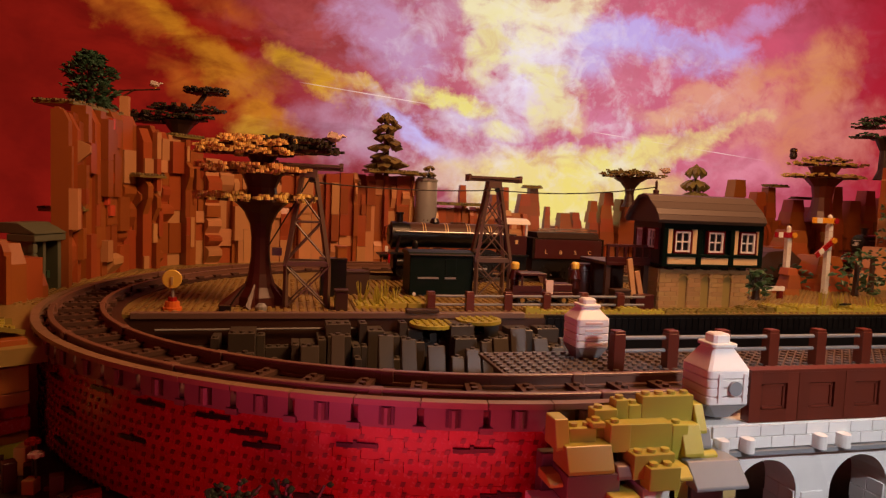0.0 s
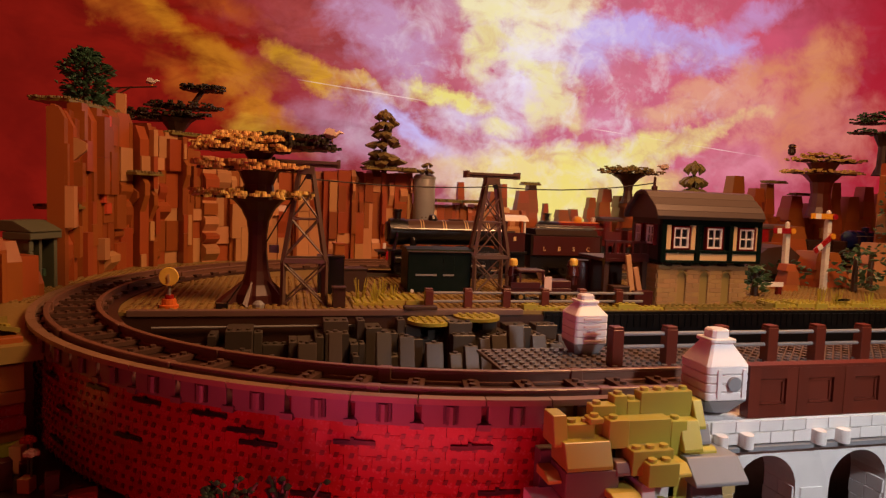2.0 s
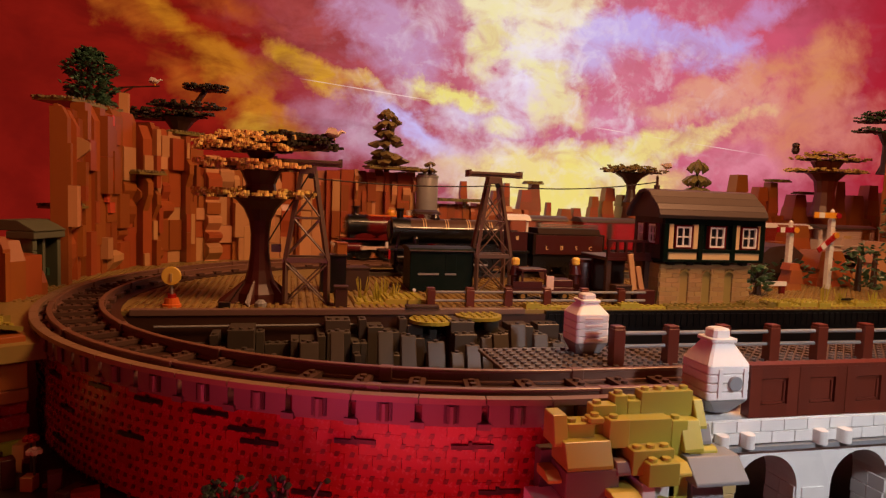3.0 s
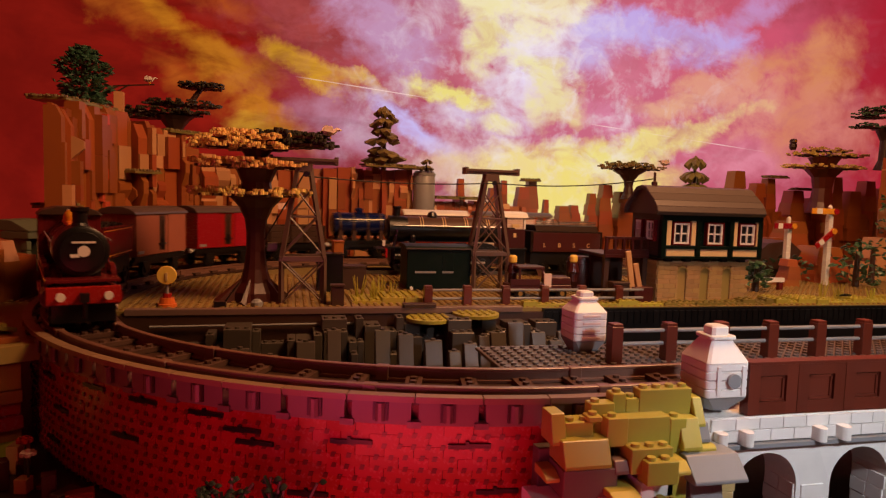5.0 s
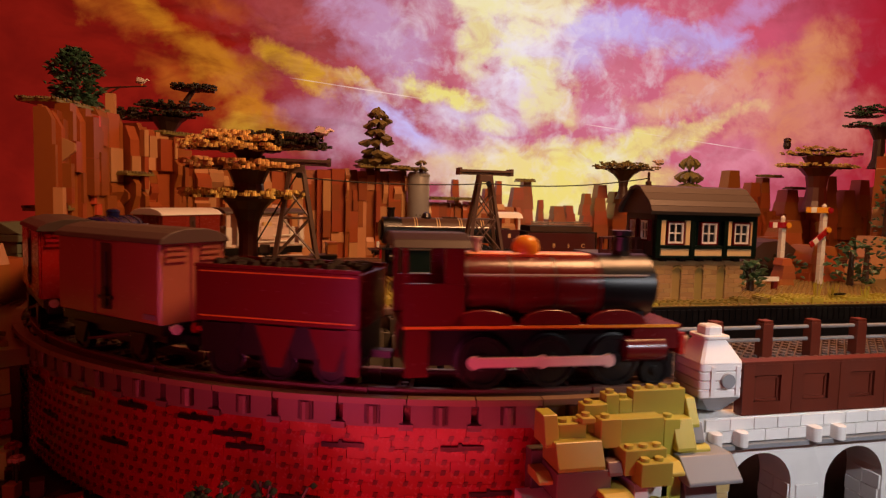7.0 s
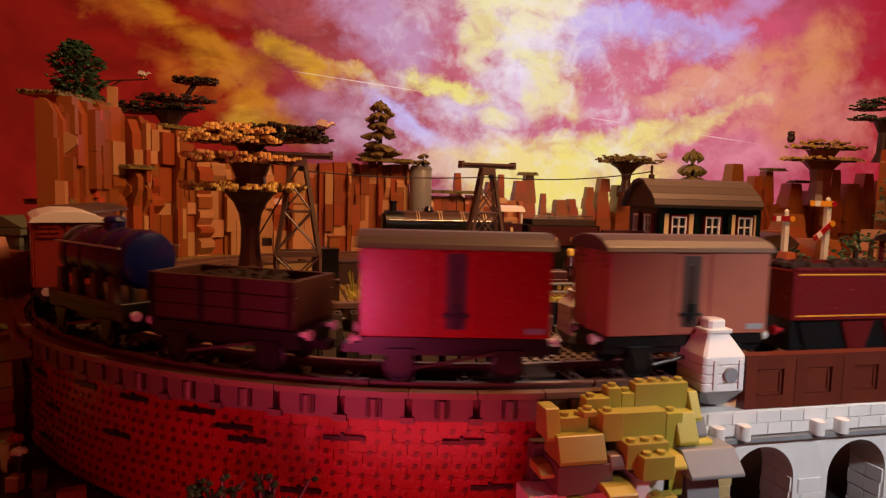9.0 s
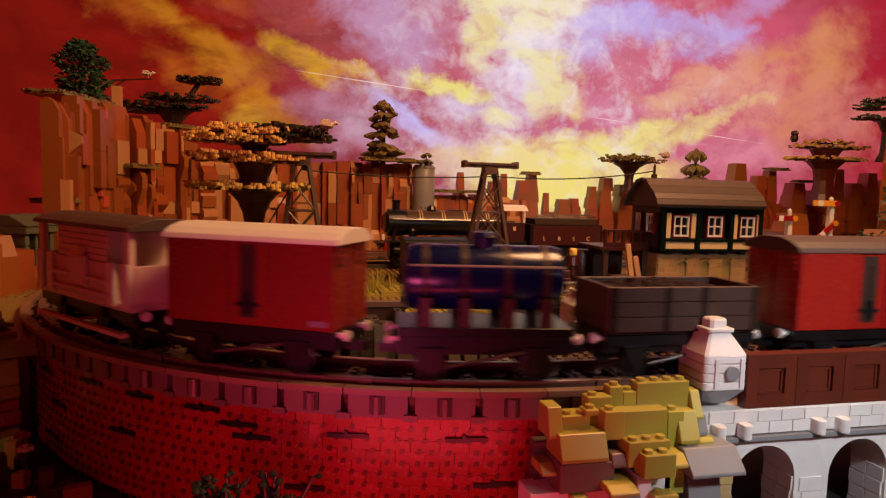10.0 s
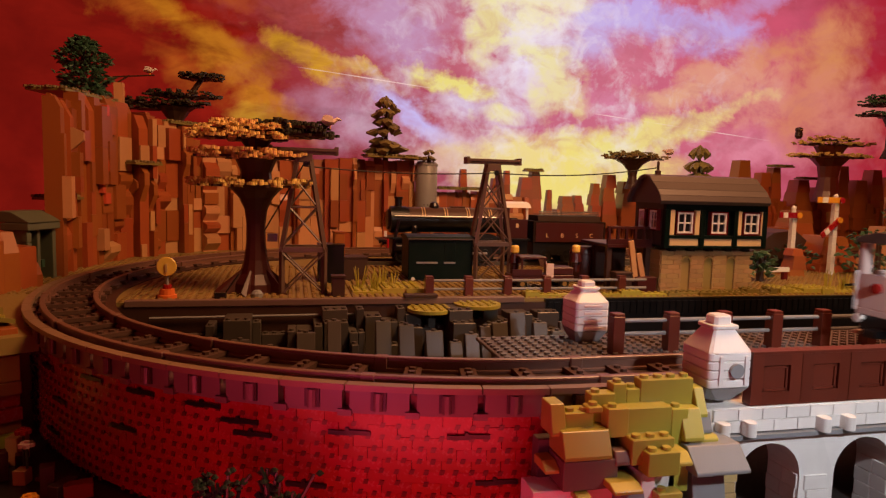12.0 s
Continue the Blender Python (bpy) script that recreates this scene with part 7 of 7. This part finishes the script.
def build_tender():
    t = thing("tender", "dark red toy tender coupled behind the engine", "tender")
    h = 0.0495
    part("body", Bits().box(-h, h, -0.0240, 0.0240, 0.0320, 0.0625), M["dark_red"], t, bevel=0.0005)
    for s in (-1, 1):
        part("rim", Bits().box(-h, h, s * 0.0236 - 0.0012, s * 0.0236 + 0.0012, 0.0626, 0.0645), M["dark_red"], t)
        part("lining", Bits().box(-h + 0.003, h - 0.003, min(s * 0.0240, s * 0.0245), max(s * 0.0240, s * 0.0245), 0.0600, 0.0608), M["gold"], t, "thin yellow lining")
        part("lining", Bits().box(-h + 0.003, h - 0.003, min(s * 0.0240, s * 0.0245), max(s * 0.0240, s * 0.0245), 0.0345, 0.0353), M["gold"], t, "thin yellow lining")
    coal = Bits()
    rng = random.Random(4)
    for k in range(60):
        x, y = rng.uniform(-h + 0.004, h - 0.004), rng.uniform(-0.019, 0.019)
        coal.turned([(0.0028, -0.001), (0.0034, 0.0008), (0.0018, 0.0030)], 5, (x, y, 0.0632))
    tagged(part("coal", coal, M["soot"], t), kind="stuff")
    part("frame", Bits().box(-h + 0.002, h - 0.002, -0.0210, 0.0210, 0.0130, 0.0319), M["black"], t)
    for x in (-0.032, 0.0, 0.032):
        part("axle_box", Bits().prism([(x - 0.012, 0.031), (x + 0.012, 0.031), (x + 0.004, 0.008), (x - 0.004, 0.008)], -0.0238, -0.0212, "y"), M["dark_red"] if x > -0.01 else M["black"], t)
    part("steps", Bits().box(h - 0.008, h, -0.0238, -0.0200, 0.006, 0.0319), M["dark_red"], t)
    buffers(t, -h, -1, 0.0250, "red")
    part("drawbar", Bits().box(h, h + 0.012, -0.004, 0.004, 0.013, 0.017), M["black"], t)
    axles(t, [-0.032, 0.0, 0.032], 0.0100)
    on_train(t, 0.186, 0.285, 0.064)


def underframe(t, h, z=0.0245):
    part("chassis", Bits().box(-h, h, -0.0185, 0.0185, 0.0140, z), M["black"], t)
    for s in (-1, 1):
        part("solebar", Bits().box(-h, h, min(s * 0.0186, s * 0.0215), max(s * 0.0186, s * 0.0215), 0.0185, z), M["black"], t)
        for x in (-0.030, 0.030):
            part("axle_guard", Bits().prism([(x - 0.008, 0.0185), (x + 0.008, 0.0185), (x + 0.003, 0.005), (x - 0.003, 0.005)], min(s * 0.0216, s * 0.0232), max(s * 0.0216, s * 0.0232), "y"), M["black"], t)
    part("brake_lever", Bits().rod((-0.022, -0.0225, 0.008), (0.022, -0.0225, 0.0165), 0.0010, n=6), M["dark_grey"], t)
    buffers(t, -h, -1, 0.0225)
    buffers(t, h, 1, 0.0225)
    for d in (-1, 1):
        part("coupling", Bits().box(min(d * h, d * (h + 0.011)), max(d * h, d * (h + 0.011)), -0.005, 0.005, 0.012, 0.017), M["black"], t)
    axles(t, [-0.030, 0.030], 0.0085)


def build_van(label, side, roof, front, rear):
    t = thing("goods_van", label, "goods van")
    h = (rear - front) / 2 - 0.004
    part("body", Bits().box(-h, h, -0.0225, 0.0225, 0.0250, 0.0740), M[side], t, bevel=0.0005)
    for s in (-1, 1):
        for x0, x1 in ((-h, -0.0125), (0.0125, h)):   # planked side panels
            part("side_panel", Bits().box(x0, x1, min(s * 0.0226, s * 0.0240), max(s * 0.0226, s * 0.0240), 0.0255, 0.0735), M[side], t, bevel=0.0004)
        part("door", Bits().box(-0.0120, 0.0120, min(s * 0.0226, s * 0.0234), max(s * 0.0226, s * 0.0234), 0.0260, 0.0725), M[side], t, bevel=0.0003)
        part("door_panel", Bits().box(-0.0055, 0.0055, min(s * 0.0234, s * 0.0238), max(s * 0.0234, s * 0.0238), 0.0300, 0.0715), M["dark_brown"], t, "dark centre of the door")
        part("door_bar", Bits().rod((0.0, s * 0.0242, 0.030), (0.0, s * 0.0242, 0.066), 0.0010, n=6), M["dark_brown"], t)
        part("door_latch", Bits().box(-0.007, 0.007, min(s * 0.0235, s * 0.0252), max(s * 0.0235, s * 0.0252), 0.0365, 0.0385), M["black"], t)
        part("door_latch", Bits().box(-0.002, 0.002, min(s * 0.0235, s * 0.0256), max(s * 0.0235, s * 0.0256), 0.0320, 0.0440), M["black"], t)
        part("number_plate", Bits().box(h - 0.014, h - 0.003, min(s * 0.0240, s * 0.0246), max(s * 0.0240, s * 0.0246), 0.0280, 0.0312), M["grey"], t, "pale plate")
    for d in (-1, 1):
        for s in (-1, 1):
            for k in range(3):
                part("louvre", Bits().box(min(d * h, d * (h + 0.0012)), max(d * h, d * (h + 0.0012)), s * 0.0125 - 0.007, s * 0.0125 + 0.007, 0.0625 + k * 0.0036, 0.0646 + k * 0.0036), M[side], t)
        part("end_post", Bits().box(min(d * h, d * (h + 0.001)), max(d * h, d * (h + 0.001)), -0.0015, 0.0015, 0.0250, 0.0740), M[side], t)
    prof = [(-0.0258, 0.0735), (-0.0240, 0.0765), (-0.0180, 0.0798), (-0.0080, 0.0822), (0.0080, 0.0822), (0.0180, 0.0798), (0.0240, 0.0765), (0.0258, 0.0735)]
    part("roof", Bits().prism(prof, -h - 0.003, h + 0.003, "x"), M[roof], t, bevel=0.0004)
    underframe(t, h)
    on_train(t, front, rear, 0.06)


def build_open_wagon():
    front, rear = 0.567, 0.671
    h = (rear - front) / 2 - 0.003
    t = thing("open_wagon", "dark brown planked open goods wagon with coal", "goods wagon")
    for s in (-1, 1):
        for k in range(3):
            part("plank", Bits().box(-h, h, min(s * 0.0205, s * 0.0238), max(s * 0.0205, s * 0.0238), 0.0270 + k * 0.0088, 0.0355 + k * 0.0088), M["dark_brown"], t, bevel=0.0004)
        for x in (-h + 0.003, -0.012, 0.012, h - 0.003):
            part("strap", Bits().box(x - 0.0016, x + 0.0016, min(s * 0.0238, s * 0.0247), max(s * 0.0238, s * 0.0247), 0.0265, 0.0530), M["soot"], t)
    for d in (-1, 1):
        part("end", Bits().box(min(d * (h - 0.003), d * h), max(d * (h - 0.003), d * h), -0.0205, 0.0205, 0.0270, 0.0534), M["dark_brown"], t, bevel=0.0004)
    part("floor", Bits().box(-h, h, -0.0205, 0.0205, 0.0250, 0.0285), M["soot"], t)
    coal = Bits()
    rng = random.Random(8)
    for k in range(90):
        x, y = rng.uniform(-h + 0.006, h - 0.006), rng.uniform(-0.018, 0.018)
        coal.turned([(0.003, -0.002), (0.0044, 0.001), (0.002, 0.0036)], 5, (x, y, 0.046 + 0.004 * math.cos(x * 40)))
    coal.box(-h + 0.004, h - 0.004, -0.0200, 0.0200, 0.0286, 0.0455)
    tagged(part("coal", coal, M["soot"], t), kind="stuff")
    underframe(t, h)
    on_train(t, front, rear, 0.06)


def build_tank():
    front, rear = 0.681, 0.789
    h = (rear - front) / 2 - 0.005
    t = thing("tank_wagon", "glossy dark blue tank wagon with dark straps", "tank wagon")
    part("tank", Bits().turned([(0.010, -h + 0.002), (0.0175, -h + 0.005), (0.0190, -h + 0.009), (0.0190, h - 0.009), (0.0175, h - 0.005), (0.010, h - 0.002)], 28, (0, 0, 0.0555), "x"), M["blue"], t, smooth=True)
    part("filler_dome", Bits().turned([(0.0070, 0.072), (0.0070, 0.0785), (0.0078, 0.0790), (0.0060, 0.0815), (0.0020, 0.0825)], 16), M["blue"], t)
    for x in (-0.034, -0.012, 0.012, 0.034):
        part("strap", Bits().turned([(0.0194, x - 0.0018), (0.0194, x + 0.0018)], 28, (0, 0, 0.0555), "x"), M["dark_brown"], t, "dark strap")
        for s in (-1, 1):
            part("cradle", Bits().prism([(x - 0.004, 0.0250), (x + 0.004, 0.0250), (x + 0.003, 0.046), (x - 0.003, 0.046)], min(s * 0.0165, s * 0.0215), max(s * 0.0165, s * 0.0215), "y"), M["dark_brown"], t)
    part("deck", Bits().box(-h, h, -0.0225, 0.0225, 0.0246, 0.0300), M["black"], t, bevel=0.0004)
    for s in (-1, 1):
        part("handrail", Bits().rod((-h + 0.006, s * 0.0200, 0.064), (h - 0.006, s * 0.0200, 0.064), 0.0007, n=6), M["steel"], t)
    underframe(t, h)
    on_train(t, front, rear, 0.06)


def build_brake_van():
    front, rear = 0.935, 1.072
    h = (rear - front) / 2 - 0.003
    t = thing("brake_van", "pale pinkish-white brake van with verandas and grey roof", "brake van")
    part("deck", Bits().box(-h, h, -0.0225, 0.0225, 0.0246, 0.0290), M["pink"], t, bevel=0.0004)
    part("cabin", Bits().box(-0.034, 0.034, -0.0205, 0.0205, 0.0290, 0.0745), M["pink"], t)
    for s in (-1, 1):
        y = lambda a, b: (min(s * a, s * b), max(s * a, s * b))
        for k in range(5):
            part("plank", Bits().box(-0.036, 0.036, *y(0.0205, 0.0218), 0.0535 + k * 0.0042, 0.0573 + k * 0.0042), M["pink"], t, bevel=0.0004)
        part("side_panel", Bits().box(-0.046, 0.046, *y(0.0206, 0.0226), 0.0290, 0.0530), M["pink"], t, bevel=0.0004)
        part("ducket", Bits().box(-0.011, 0.011, *y(0.0226, 0.0260), 0.0360, 0.0560), M["pink"], t, bevel=0.0006)
        part("ducket_light", Bits().box(-0.007, 0.007, *y(0.0226, 0.0262), 0.0562, 0.0620), M["cream"], t, "cream side lookout")
        for z in (0.0325, 0.0415):
            part("handrail", Bits().rod((-0.044, s * 0.0245, z), (0.044, s * 0.0245, z), 0.0014, n=8), M["white"], t, "white handrail")
        for x in (-0.044, 0.044):
            part("stanchion", Bits().box(x - 0.0045, x + 0.0045, *y(0.0226, 0.0252), 0.0270, 0.0545), M["white"], t, bevel=0.0004)
        for x in (-h + 0.004, h - 0.004):
            part("corner_post", Bits().box(x - 0.0035, x + 0.0035, *y(0.0190, 0.0230), 0.0290, 0.0745), M["pink"], t, bevel=0.0004)
            part("corner_panel", Bits().box(x - 0.0045, x + 0.0045, *y(0.0230, 0.0246), 0.0270, 0.0545), M["white"], t, bevel=0.0004)
        part("footboard", Bits().box(-h + 0.004, h - 0.004, *y(0.0225, 0.0275), 0.0090, 0.0118), M["pink"], t, bevel=0.0004)
        for x in (-0.030, 0.030):
            part("bracket", Bits().box(x - 0.001, x + 0.001, *y(0.0216, 0.0240), 0.0118, 0.0246), M["black"], t)
    for d in (-1, 1):
        a, b = sorted((d * (h - 0.003), d * h))
        part("end_panel", Bits().box(a, b, -0.0190, 0.0190, 0.0290, 0.0530), M["pink"], t, bevel=0.0004)
    part("tail_lamp", Bits().turned([(0.0036, -h), (0.0036, -h - 0.003), (0.002, -h - 0.0036)], 14, (0, 0.006, 0.0440), "x"), M["red"], t, "round red tail lamp")
    prof = [(-0.0262, 0.0745), (-0.0245, 0.0772), (-0.0180, 0.0800), (-0.0080, 0.0822), (0.0080, 0.0822), (0.0180, 0.0800), (0.0245, 0.0772), (0.0262, 0.0745)]
    part("roof", Bits().prism(prof, -h - 0.003, h + 0.003, "x"), M["roof"], t, "grey-brown curved roof", bevel=0.0004)
    underframe(t, h)
    on_train(t, front, rear, 0.06)


build_engine()
build_tender()
build_van("rust-red goods van with grey roof and barred doors", "rust", "roof", 0.299, 0.411)
build_van("bright red goods van with grey roof and barred doors", "red", "roof", 0.434, 0.546)
build_open_wagon()
build_tank()
build_van("brick-red goods van with white roof and barred doors", "brick_red", "white", 0.807, 0.921)
build_brake_van()

# front buffer's way along the track, by time
RUN = [(0.0, -2.080), (1.0, -1.735), (2.0, -1.390), (3.0, -1.044), (3.2, -0.975), (4.0, -0.696), (4.8, -0.420), (5.0, -0.357), (5.5, -0.219), (6.0, -0.118), (6.5, -0.017), (7.2, 0.106),
       (8.0, 0.235), (8.8, 0.380), (9.0, 0.421), (9.5, 0.546), (10.0, 0.681), (10.5, 0.838), (11.0, 0.994), (11.5, 1.146), (12.0, 1.294)]


def run(t):
    """Smooth interpolation of RUN."""
    ts, ss = [a for a, _ in RUN], [b for _, b in RUN]
    i = max(0, min(len(ts) - 2, sum(1 for a in ts if a <= t) - 1))

    def slope(k):
        lo, hi = max(0, k - 1), min(len(ts) - 1, k + 1)
        return (ss[hi] - ss[lo]) / (ts[hi] - ts[lo])
    h = ts[i + 1] - ts[i]
    k = (t - ts[i]) / h
    return ((2 * k ** 3 - 3 * k ** 2 + 1) * ss[i] + (k ** 3 - 2 * k ** 2 + k) * h * slope(i) + (-2 * k ** 3 + 3 * k ** 2) * ss[i + 1] + (k ** 3 - k ** 2) * h * slope(i + 1))


def vehicle_pose(s, base):
    ax, ay, _ = path(s + base / 2)
    bx, by, _ = path(s - base / 2)
    return pose((ax + bx) / 2, (ay + by) / 2, 0, 0, 0, math.degrees(math.atan2(ay - by, ax - bx)))


def motions():
    for ob, behind, base in TRAIN:
        walk(ob, [(k * 0.2, vehicle_pose(run(k * 0.2) - behind, base)) for k in range(61)])
    ticks = [k / FPS for k in range(12 * FPS + 1)]
    way = [run(t) for t in ticks]
    for ws, x, r in WHEELS:
        walk(ws, [(t, pose(x, 0, r, 0, math.degrees(s / r), 0)) for t, s in zip(ticks, way)])
    for rod, x, y, z, crank, phase in RODS:
        walk(rod, [(t, pose(x + crank * math.sin(s / 0.0148 + phase), y, z + crank * math.cos(s / 0.0148 + phase))) for t, s in zip(ticks, way)])


motions()
